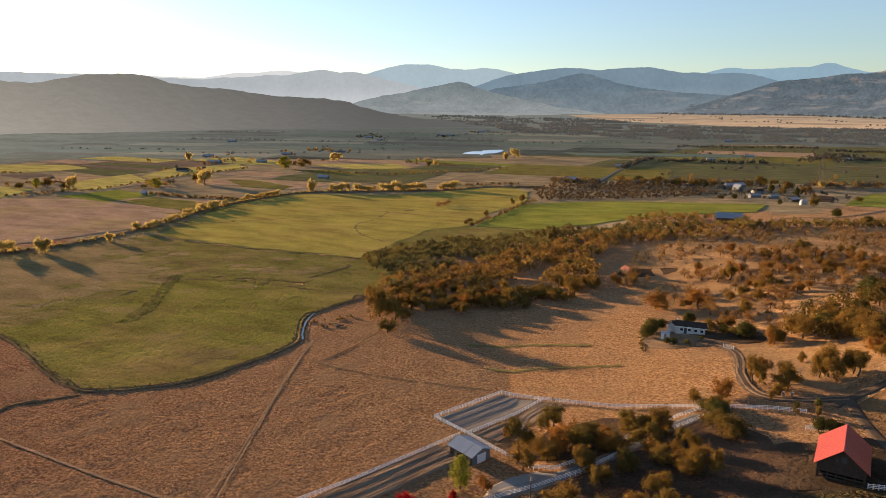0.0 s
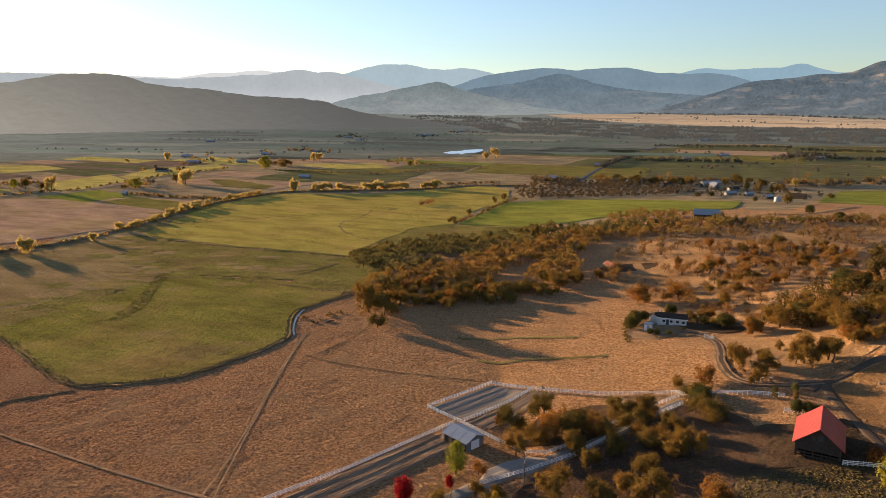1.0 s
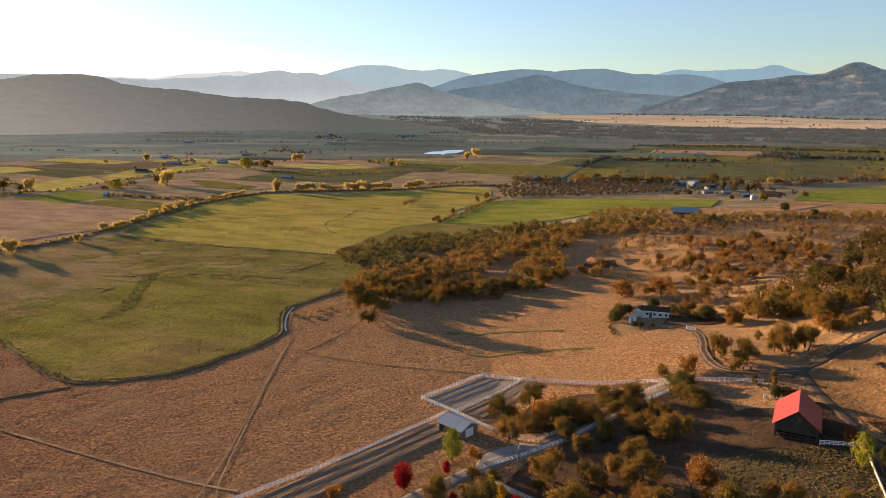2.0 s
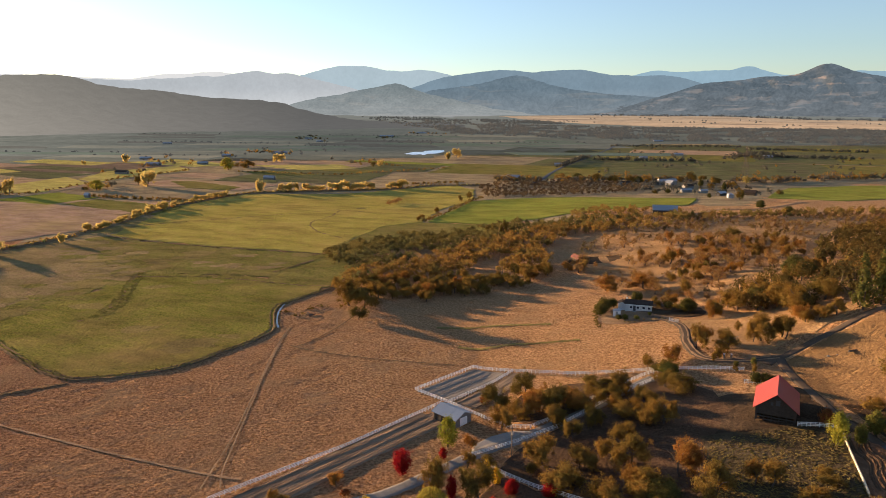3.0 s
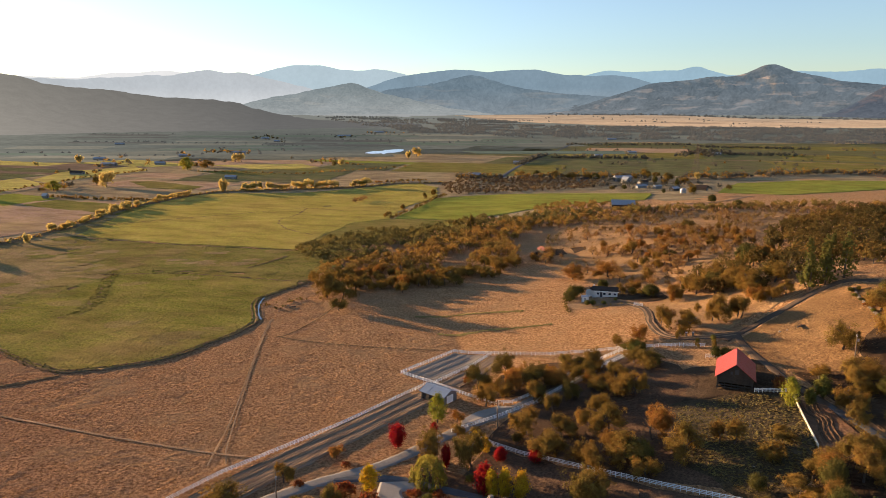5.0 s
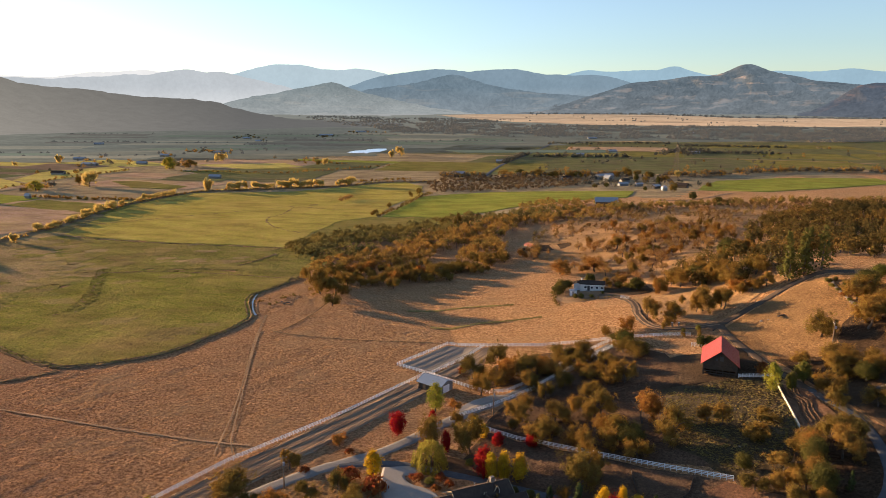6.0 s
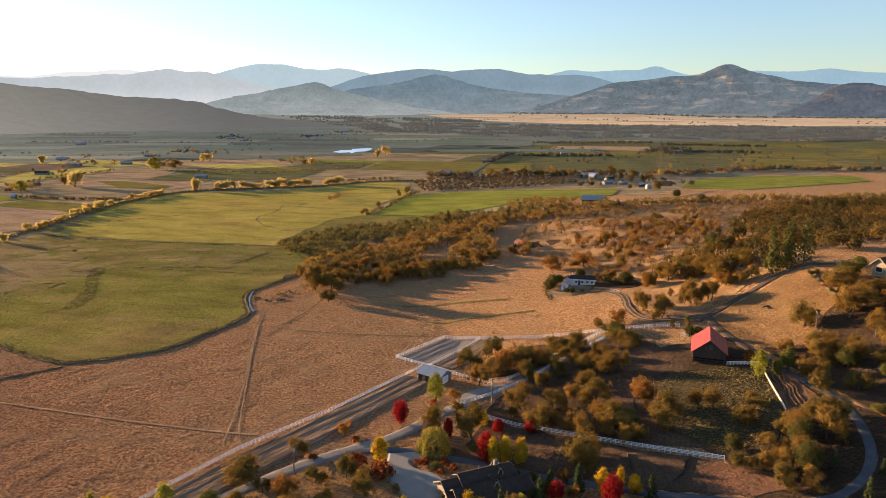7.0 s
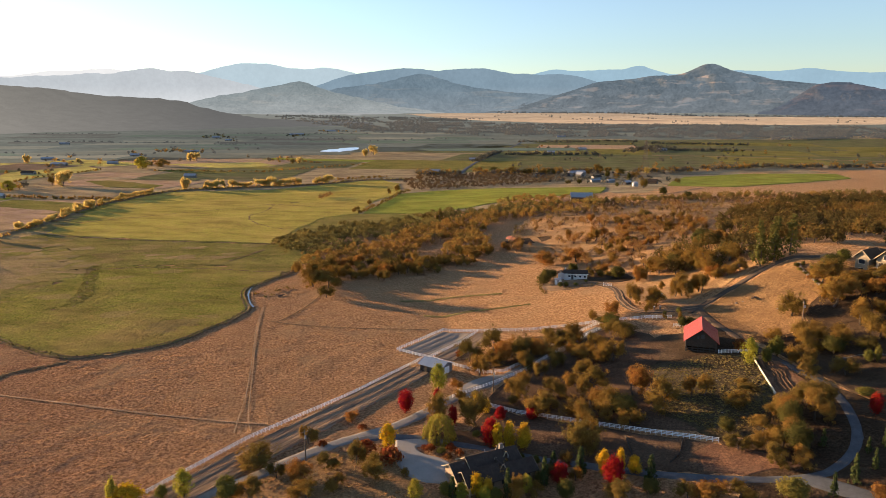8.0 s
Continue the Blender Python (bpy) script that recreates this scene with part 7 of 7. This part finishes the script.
def woodland(name, places, size, material, label, seed, per_tree=(16, 10), spray=0.6, kind="broad", category="woodland", girth=(0.8, 1.25), loose=False):
    """Many trees too far off to count, as one mesh of sprays and trunks."""
    rng = np.random.default_rng(seed)
    stock = [crown_points(kind, rng, *per_tree) for _ in range(6)]
    leaves, outs, stems = [], [], []
    for x, y in places:
        tall, wide = rng.uniform(*size), 0
        wide = tall * rng.uniform(*girth)
        base = np.array((x, y, float(height(x, y))))
        a = rng.uniform(0, 2 * np.pi)
        turned = np.array(((np.cos(a), np.sin(a), 0), (-np.sin(a), np.cos(a), 0), (0, 0, 1)))
        p, out = stock[rng.integers(0, 6)]
        leaves.append((p * (wide, wide, tall)) @ turned + base)
        outs.append(out @ turned)
        r, h = 0.03 * tall, 0.55 * tall
        for k in range(3):
            t0, t1 = 2 * np.pi * k / 3, 2 * np.pi * (k + 1) / 3
            stems.append(base + np.array(((r * np.cos(t0), r * np.sin(t0), -0.4), (r * np.cos(t1), r * np.sin(t1), -0.4), (r * 0.4 * np.cos(t1), r * 0.4 * np.sin(t1), h), (r * 0.4 * np.cos(t0), r * 0.4 * np.sin(t0), h))))
    me = quads_mesh(name, cards(np.concatenate(leaves), spray, rng, 0.0, None if loose else np.concatenate(outs)), material, np.concatenate(stems), BARK)
    return tagged(new(name, me), label, category, kind="stuff")


GROVE_EDGE = [(-28, 257), (-34, 288), (-26, 306), (-8, 309), (-25, 319), (-42, 345), (-40, 366), (-21, 385), (2, 408), (26, 404), (60, 418), (79, 432), (126, 434), (160, 414), (134, 388), (103, 384), (74, 340), (70, 300), (61, 271), (40, 267), (26, 264), (-10, 264)]
BACK_WOOD = [(-25, 317), (-42, 343), (-42, 368), (-21, 387), (2, 413), (60, 420), (79, 440), (130, 446), (161, 412), (135, 387), (97, 400), (60, 380), (22, 345), (-6, 319)]
HILL_WOOD = [(107, 203), (132, 224), (162, 238), (200, 290), (245, 340), (323, 385), (450, 425), (560, 440), (560, 380), (400, 250), (260, 170), (172, 148), (150, 166), (153, 186), (130, 172), (116, 180)]
SAVANNA_EDGE = [(76, 292), (112, 366), (167, 425), (275, 430), (460, 430), (330, 392), (245, 345), (196, 296), (157, 240), (128, 226), (108, 210), (99, 226), (88, 262)]
grove = scatter(GROVE_EDGE, 640, 5.2, 3, -0.3, 26.0)
front_row = [p for p in grove if p[1] < 292]
for x, y in front_row:
    if planted.random() < 0.15:
        continue
    plant(planted.choice("ooooob"), x, y, planted.uniform(4.4, 7.4), planted.uniform(5, 8), "on the edge of the wood")
back = [p for p in grove if p[1] >= 292 and inside(*p, BACK_WOOD)]
woodland("woodland", [p for p in grove if p[1] >= 292 and p not in back], (4.5, 7.5), GROVE, "open oak wood in amber and rust", 31, (34, 15), 0.4, girth=(0.95, 1.4))
woodland("evergreen_woodland", back, (4.0, 6.8), BACKWOOD, "dark olive wood of evergreen oaks", 62, (34, 15), 0.4, girth=(1.0, 1.5))
savanna = scatter(SAVANNA_EDGE, 500, 5.0, 5, -0.04, 30.0)
near_savanna = sorted(savanna, key=lambda p: p[1])[:150]
for x, y in near_savanna:
    size = planted.uniform(2.6, 6.4)
    plant(planted.choice("tttttbo"), x, y, size, size * planted.uniform(0.8, 1.25), "on the dry open slope")
woodland("savanna_trees", [p for p in savanna if p not in near_savanna and (p[0] + p[1] > 540 or noise.noise(Vector((p[0] / 22, p[1] / 22, 9.0))) > -0.05)], (2.6, 5.6), SAVANNA, "scattered rust-coloured oaks on a dry slope", 32, (16, 10), 0.38)
woodland("savanna_brush", scatter(SAVANNA_EDGE, 360, 3.6, 17, -0.2), (0.5, 1.4), SAVANNA, "low rust-coloured brush on a dry slope", 48, (7, 5), 0.3, "bush", "brush")
woodland("back_brush", scatter([(132, 477), (150, 479), (175, 473), (205, 464), (186, 401), (154, 365), (125, 364), (104, 388)], 90, 5.5, 27, -0.3, 30.0), (3.6, 6.4), BACKWOOD, "olive oaks between the green field and the dry slope", 73, (26, 12), 0.42, girth=(1.0, 1.5))
woodland("back_brush", scatter([(150, 424), (285, 438), (470, 446), (440, 428), (280, 416), (170, 410)], 165, 5.5, 19, -0.35, 30.0), (3.2, 6.0), BACKWOOD, "olive oaks along the back of the dry slope", 68, (26, 12), 0.42, girth=(1.0, 1.5))
hill_wood = scatter(HILL_WOOD, 620, 6.6, 6, -0.6)
woodland("hill_woodland", hill_wood, (5.5, 9.0), HILLWOOD, "dense oak and pine wood on the hill", 33, (30, 14), 0.52, "bush")
woodland("pine_stand", scatter([(126, 160), (130, 174), (140, 186), (156, 190), (158, 172), (146, 163), (134, 158)], 34, 4.0, 8), (9, 16), PINE, "olive pines standing over the oak wood", 34, (70, 9), 0.5, "fir", "woodland", (0.4, 0.6))
woodland("thicket", scatter([(85, 600), (92, 690), (120, 730), (180, 745), (255, 712), (262, 650), (215, 618), (150, 600), (110, 590)], 430, 6.0, 9, -0.5), (2.2, 4.8), THICKET, "brown thicket behind the green field", 35, (12, 9), 0.7, girth=(1.0, 1.7))

woodland("field_hedge", [(p.x + planted.uniform(-1.5, 1.5), p.y + planted.uniform(-1.5, 1.5)) for p, s in along([(20, 465), (34, 492), (45, 516), (58, 545), (68, 572), (80, 590)], 3.0) if planted.random() < 0.75], (1.2, 4.2), GROVE, "uneven hedge between two green fields", 67, (14, 10), 0.4, "bush", "hedge")

for x, y in scatter([(104, 186), (100, 200), (122, 216), (150, 230), (168, 240), (172, 232), (140, 212), (122, 196), (118, 184)], 26, 5.5, 23):
    plant(planted.choice("boodd"), x, y, planted.uniform(5, 8), planted.uniform(6, 9.5), "in front of the hill wood")
woodland("field_trees", scatter([(240, 800), (420, 770), (900, 720), (1080, 900), (950, 1260), (560, 1420), (330, 1090)], 80, 10, 24, 0.2, 60.0), (2.5, 7), FARWOOD, "dark trees scattered between far pastures", 69, (10, 8), 0.9, "bush")
woodland("field_trees", scatter([(240, 800), (420, 770), (900, 720), (1080, 900), (950, 1260), (560, 1420), (330, 1090)], 24, 16, 25, 0.0, 90.0), (2.5, 6), GROVE, "amber trees scattered between far pastures", 70, (10, 8), 0.9, "bush")
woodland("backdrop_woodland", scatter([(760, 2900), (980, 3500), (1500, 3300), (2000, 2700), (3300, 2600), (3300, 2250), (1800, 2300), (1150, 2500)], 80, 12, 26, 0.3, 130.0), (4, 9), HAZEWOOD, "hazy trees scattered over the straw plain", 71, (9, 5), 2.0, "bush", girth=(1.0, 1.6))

lattice_tower(410, 743, 38.0, 35)

# golden trees on the creek
CREEK_LINE = [(-262, 358), (-245, 371), (-228, 384), (-215, 404), (-204, 435), (-195, 473), (-186, 540), (-172, 588), (-146, 636), (-122, 655), (-62, 664), (12, 680), (40, 702), (96, 706)]
woodland("ditch_brush", [(p.x + s.x * planted.choice((-1.2, 1.1)) + planted.uniform(-0.5, 0.5), p.y + s.y * planted.choice((-1.2, 1.1)) + planted.uniform(-0.5, 0.5)) for p, s in along(DITCH, 1.6)], (0.25, 0.7), WEED, "dry weeds on the ditch banks", 45, (5, 5), 0.3, "bush", "brush")
strip("creek_bank", CREEK_LINE, ((-5, 0.0), (-2.5, 0.8), (2.5, 0.9), (5, 0.0)), BANK, "brushy bank of the creek", 4, 0.8, 15, category="bank")
for p, side in along(CREEK_LINE, 4.6):
    far = -108 < p.x < 14
    if p.x > 14 or p.y < 440 or -150 < p.x < -108 or (abs(p.y - 572) < 9) or planted.random() < (0.1 if far else 0.16):
        continue
    q = p + side * planted.uniform(-2.5, 2.5)
    tall = planted.uniform(5.5, 10.5) if far else planted.uniform(3.4, 6.8)
    plant("k", q.x, q.y, tall, tall * planted.uniform(0.75, 1.15), "beside dry brush")
plant("k", -127, 657, 9.5, 7.5, "beside dry brush")
for x, y in ((-3.2, 556), (0.6, 563), (4.6, 569)):
    plant("t", x, y, planted.uniform(4, 6), planted.uniform(5, 7), "in the hay meadow")
woodland("fence_brush", [(p.x + planted.uniform(-0.7, 0.7), p.y + planted.uniform(-0.7, 0.7)) for p, s in along([(63, 203), (64.2, 210), (67, 220), (70, 228)], 0.8)], (0.4, 1.1), GROVE, "dry brush along the old yard fence", 64, (8, 6), 0.25, "bush", "brush")
woodland("yard_brush", [(p.x + planted.uniform(-0.5, 0.5), p.y + planted.uniform(-0.5, 0.5)) for p, s in along([(72, 203.6), (79, 202.6), (86, 203)], 1.5)], (0.35, 0.8), GROVE, "low dark plants along the yard", 65, (8, 6), 0.25, "bush", "brush")
woodland("creek_brush", [(p.x + planted.uniform(-4, 4), p.y + planted.uniform(-4, 4)) for p, s in along(CREEK_LINE, 3.0)], (1.2, 3.0), GROVE, "low brush along the creek bank", 36, (6, 6), 0.6, "bush", "brush")

woodland("creek_brush", [(p.x + planted.uniform(-3, 3), p.y + planted.uniform(-3, 3)) for p, s in along(CREEK_LINE, 4.0) if noise.noise(Vector((p.x / 30, p.y / 30, 5.0))) > -0.1], (1.0, 2.6), CREEK, "golden willows along the creek bank", 63, (16, 12), 0.5, "bush", "brush", (1.0, 1.7), True)

# belts of trees across the far valley
BELTS = ([(120, 2120), (300, 2010), (440, 1830), (600, 1760), (760, 1690), (900, 1620), (1120, 1400), (1500, 1400), (1900, 1700), (1960, 2050), (1560, 2260), (1240, 2330), (1000, 2430), (760, 2560), (560, 2600), (420, 2700), (340, 2420), (220, 2350)],
         [(420, 2850), (640, 2700), (780, 2720), (620, 2960), (440, 3060)], [(-90, 3340), (170, 3265), (410, 3080), (590, 2860), (400, 1990), (260, 2050), (198, 2260), (48, 2680)])
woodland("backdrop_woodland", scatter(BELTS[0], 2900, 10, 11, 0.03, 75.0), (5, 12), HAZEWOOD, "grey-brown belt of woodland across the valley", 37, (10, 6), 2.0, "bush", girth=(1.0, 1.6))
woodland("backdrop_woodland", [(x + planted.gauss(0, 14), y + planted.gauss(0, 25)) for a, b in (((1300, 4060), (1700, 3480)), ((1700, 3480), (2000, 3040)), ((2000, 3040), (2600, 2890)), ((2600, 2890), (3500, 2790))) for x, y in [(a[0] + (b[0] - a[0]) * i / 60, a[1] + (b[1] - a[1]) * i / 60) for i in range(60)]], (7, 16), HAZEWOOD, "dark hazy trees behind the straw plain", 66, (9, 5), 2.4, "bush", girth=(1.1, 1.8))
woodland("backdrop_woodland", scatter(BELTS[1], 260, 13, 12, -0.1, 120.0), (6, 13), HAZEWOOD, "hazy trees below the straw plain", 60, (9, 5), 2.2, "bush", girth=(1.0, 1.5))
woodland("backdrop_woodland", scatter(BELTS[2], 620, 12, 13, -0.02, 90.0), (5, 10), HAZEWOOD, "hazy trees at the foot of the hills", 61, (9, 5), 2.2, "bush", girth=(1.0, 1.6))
woodland("far_hedgerow", [(x + planted.uniform(-6, 6), y + planted.uniform(-6, 6)) for a, b in (((600, 1130), (760, 1040)), ((480, 1020), (330, 1060)), ((242, 930), (336, 1120)), ((740, 1330), (915, 1220)), ((500, 1470), (780, 1425))) for x, y in [(a[0] + (b[0] - a[0]) * i / 60, a[1] + (b[1] - a[1]) * i / 60) for i in range(60)]], (4, 9), FARWOOD, "hedgerow trees between far fields", 38, (9, 6), 1.2, "bush")
woodland("valley_hedge", [(x + planted.uniform(-3, 3), y + planted.uniform(-3, 3)) for a, b in (((-260, 917), (-308, 825)), ((-308, 825), (-340, 672)), ((-340, 672), (-420, 600)), ((-180, 600), (-225, 612)), ((-225, 612), (-280, 640)), ((-190, 890), (-60, 830)), ((-60, 830), (90, 930)), ((-620, 840), (-520, 845)), ((20, 720), (85, 735)), ((-30, 1030), (20, 960))) for x, y in [(a[0] + (b[0] - a[0]) * i / 28, a[1] + (b[1] - a[1]) * i / 28) for i in range(28)]], (1.2, 3.5), GROVE, "low hedge lines between valley fields", 39, (6, 5), 0.9, "bush", "hedge")
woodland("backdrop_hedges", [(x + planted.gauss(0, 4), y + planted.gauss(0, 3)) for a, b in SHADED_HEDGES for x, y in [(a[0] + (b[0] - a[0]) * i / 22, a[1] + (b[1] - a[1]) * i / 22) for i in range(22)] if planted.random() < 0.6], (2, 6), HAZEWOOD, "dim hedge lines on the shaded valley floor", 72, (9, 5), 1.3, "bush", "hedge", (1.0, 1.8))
TREE_BAND = [(120, 752), (182, 738), (240, 744), (320, 738), (416, 708), (470, 724), (548, 742), (606, 732), (664, 716), (760, 694), (900, 660)]
band = [(p.x + s.x * o, p.y + s.y * o) for p, s in along(TREE_BAND, 2.6) for o in (planted.gauss(0, 8), planted.gauss(0, 12)) if noise.noise(Vector((p.x / 45, p.y / 45, 3.3))) > -0.42]
woodland("tree_band", band[::2], (3.5, 8.5), FARWOOD, "dark brushy trees along a far creek", 41, (10, 8), 0.9, "bush")
woodland("tree_band", band[1::3], (4, 9.5), GROVE, "golden and olive trees along a far creek", 42, (10, 7), 1.0)
woodland("copse", scatter([(540, 1050), (600, 1040), (712, 1150), (680, 1215), (600, 1120)], 60, 9, 15, -0.2), (4, 9), FARWOOD, "small copse between far fields", 43, (9, 6), 1.5)
woodland("farm_trees", scatter([(225, 640), (240, 720), (330, 735), (372, 700), (360, 600), (330, 555), (300, 600), (265, 600)], 60, 9, 16, -0.25), (3, 8), FARWOOD, "dark trees round the farmstead", 44, (12, 8), 0.8)
HOMES = ((-335, 1008), (-445, 660), (-268, 1016), (-270, 1190), (-385, 1130), (-205, 1845), (-180, 1830), (-150, 1725), (-190, 1260), (-330, 870), (-232, 1302), (-219, 998), (-40, 1030), (-420, 720), (-300, 700))
HOMES += ((-209, 1852), (-190, 1960), (24, 1890), (-6, 1870), (-258, 1305), (-228, 1298), (97, 2070), (164, 2060))
yards = [(x + planted.gauss(0, 16), y + planted.gauss(10, 22)) for x, y in HOMES for _ in range(planted.randint(5, 11))]
woodland("yard_trees", yards[::2], (3, 8), GROVE, "amber and olive trees round valley farmyards", 46, (12, 8), 0.9, "bush")
woodland("yard_trees", yards[1::2], (3, 7), FARWOOD, "dark trees round valley farmyards", 47, (12, 8), 0.9, "bush")
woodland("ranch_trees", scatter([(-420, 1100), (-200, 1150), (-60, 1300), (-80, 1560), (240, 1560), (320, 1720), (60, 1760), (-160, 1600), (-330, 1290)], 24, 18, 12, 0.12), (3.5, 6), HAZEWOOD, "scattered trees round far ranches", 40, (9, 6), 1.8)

# dry grass tufts on the pastures
TRACK_LINES = ([(-45.6, 228), (-47, 205), (-47.4, 182), (-47.5, 160), (-47.7, 140), (-48, 119)], [(-190, 205), (-150, 178), (-112.7, 156.8), (-80.7, 139.8), (-51.7, 125.7), (-42, 122)])


def tufts(name, poly, count, size, material, label, seed, avoid=()):
    rng = np.random.default_rng(seed)
    xs, ys = [p[0] for p in poly], [p[1] for p in poly]
    pts = np.stack([rng.uniform(min(xs), max(xs), count * 2), rng.uniform(min(ys), max(ys), count * 2)], 1)
    keep = [i for i, (x, y) in enumerate(pts) if inside(x, y, poly) and not any(inside(x, y, a) for a in avoid)][:count]
    pts = pts[keep]
    on_track = np.zeros(len(pts), bool)
    for line in TRACK_LINES:
        for q, _ in along(line, 2.0):
            on_track |= (pts[:, 0] - q.x) ** 2 + (pts[:, 1] - q.y) ** 2 < 1.7 ** 2
    pts = pts[~on_track]
    n = len(pts)
    z = height(pts[:, 0], pts[:, 1])
    quads = []
    s = rng.uniform(*size, n)
    for k in range(3):
        a = rng.uniform(0, np.pi, n)
        dx, dy, up = np.cos(a) * s * 0.6, np.sin(a) * s * 0.6, s * rng.uniform(0.35, 0.6, n)
        lean = rng.normal(size=(n, 2)) * 0.2 * s[:, None]
        base = np.stack([pts[:, 0], pts[:, 1], z - 0.1], 1)
        quads.append(np.stack([base + np.stack([-dx, -dy, 0 * z], 1), base + np.stack([dx, dy, 0 * z], 1),
                               base + np.stack([dx * 1.3 + lean[:, 0], dy * 1.3 + lean[:, 1], up + 0.1], 1), base + np.stack([-dx * 1.2 + lean[:, 0], -dy * 1.2 + lean[:, 1], up * 0.8 + 0.1], 1)], 1))
    me = quads_mesh(name, np.concatenate(quads).reshape(-1, 3), material)
    return tagged(new(name, me), label, "grass", kind="stuff")


PASTURE = [(-185, 70), (-98, 60), (-66, 92), (-20, 132), (-4, 150), (-4, 168), (16, 184), (28, 177), (45, 167), (64, 161), (76, 163), (80, 190), (66, 214), (64, 250), (20, 268), (-30, 240), (-36, 276), (-48, 262), (-48, 222), (-56, 208), (-70, 190), (-90, 178), (-106, 181), (-122, 196), (-160, 226), (-185, 236)]
tufts("dry_grass", PASTURE, 9000, (0.06, 0.15), TUFT, "dry russet and golden grass tufts on the pasture", 50)
tufts("slope_grass", [(97, 148), (128, 152), (138, 140), (118, 122), (104, 116), (92, 120), (92, 140)], 700, (0.1, 0.25), TUFT, "dry golden grass tufts on the hillside", 51)
tufts("meadow_sedge", [(-173, 257), (-155, 278), (-139, 317), (-165, 368), (-179, 418), (-116, 388), (-43, 357), (-17, 319), (-36, 290), (-75, 312), (-123, 319), (-128, 302), (-150, 266)], 5000, (0.2, 0.5), GREEN_TUFT, "green and straw sedge tufts on rough pasture", 52)
def oval(x, y, rx, ry, n=14):
    return [(x + rx * math.cos(2 * math.pi * i / n) * (1 + 0.2 * math.sin(3 * i)), y + ry * math.sin(2 * math.pi * i / n) * (1 + 0.2 * math.sin(5 * i))) for i in range(n)]


for x, y, r in ((-97, 229, 11), (-73, 213, 8)):
    tufts("straw_tufts", oval(x, y, r, r * 1.2), 90, (0.2, 0.45), TUFT, "pale straw tufts in the green meadow", int(r * 7))
tufts("sedge_hollow", [(-131, 322), (-128, 300), (-125, 285), (-122, 264), (-123, 246), (-117, 246), (-115, 264), (-119, 285), (-122, 300), (-125, 322)], 900, (0.3, 0.7), GREEN_TUFT, "dark sedge along a damp hollow", 57)
tufts("terrace_weeds", [(60, 118), (78, 115), (86, 110.5), (77, 90), (66, 80), (56, 82), (51, 98)], 3200, (0.2, 0.5), WEED, "dry weeds in old rows below the barn", 53)
tufts("litter_grass", [(-54, 88), (-45, 93), (-28, 103), (-15, 98), (-15, 90), (-9, 83), (20, 69), (40, 57), (-50, 60)], 1800, (0.15, 0.45), TUFT, "dry grass and cuttings below the drive", 54)

woodland("ditch_scrub", [(x + planted.gauss(0, 1.6), y + planted.gauss(0, 1.0)) for x, y in [(-47.8, 248.1), (-40.3, 251.0), (-36.2, 254.0), (-44.2, 243.3)] for _ in range(7)], (0.4, 1.0), GROVE, "low dark scrub beside the ditch bend", 58, (6, 6), 0.25, "bush", "scrub")

for models in MODELS.values():
    for model, _, _ in models:
        for ob in [*model.children, model]:
            bpy.data.objects.remove(ob)
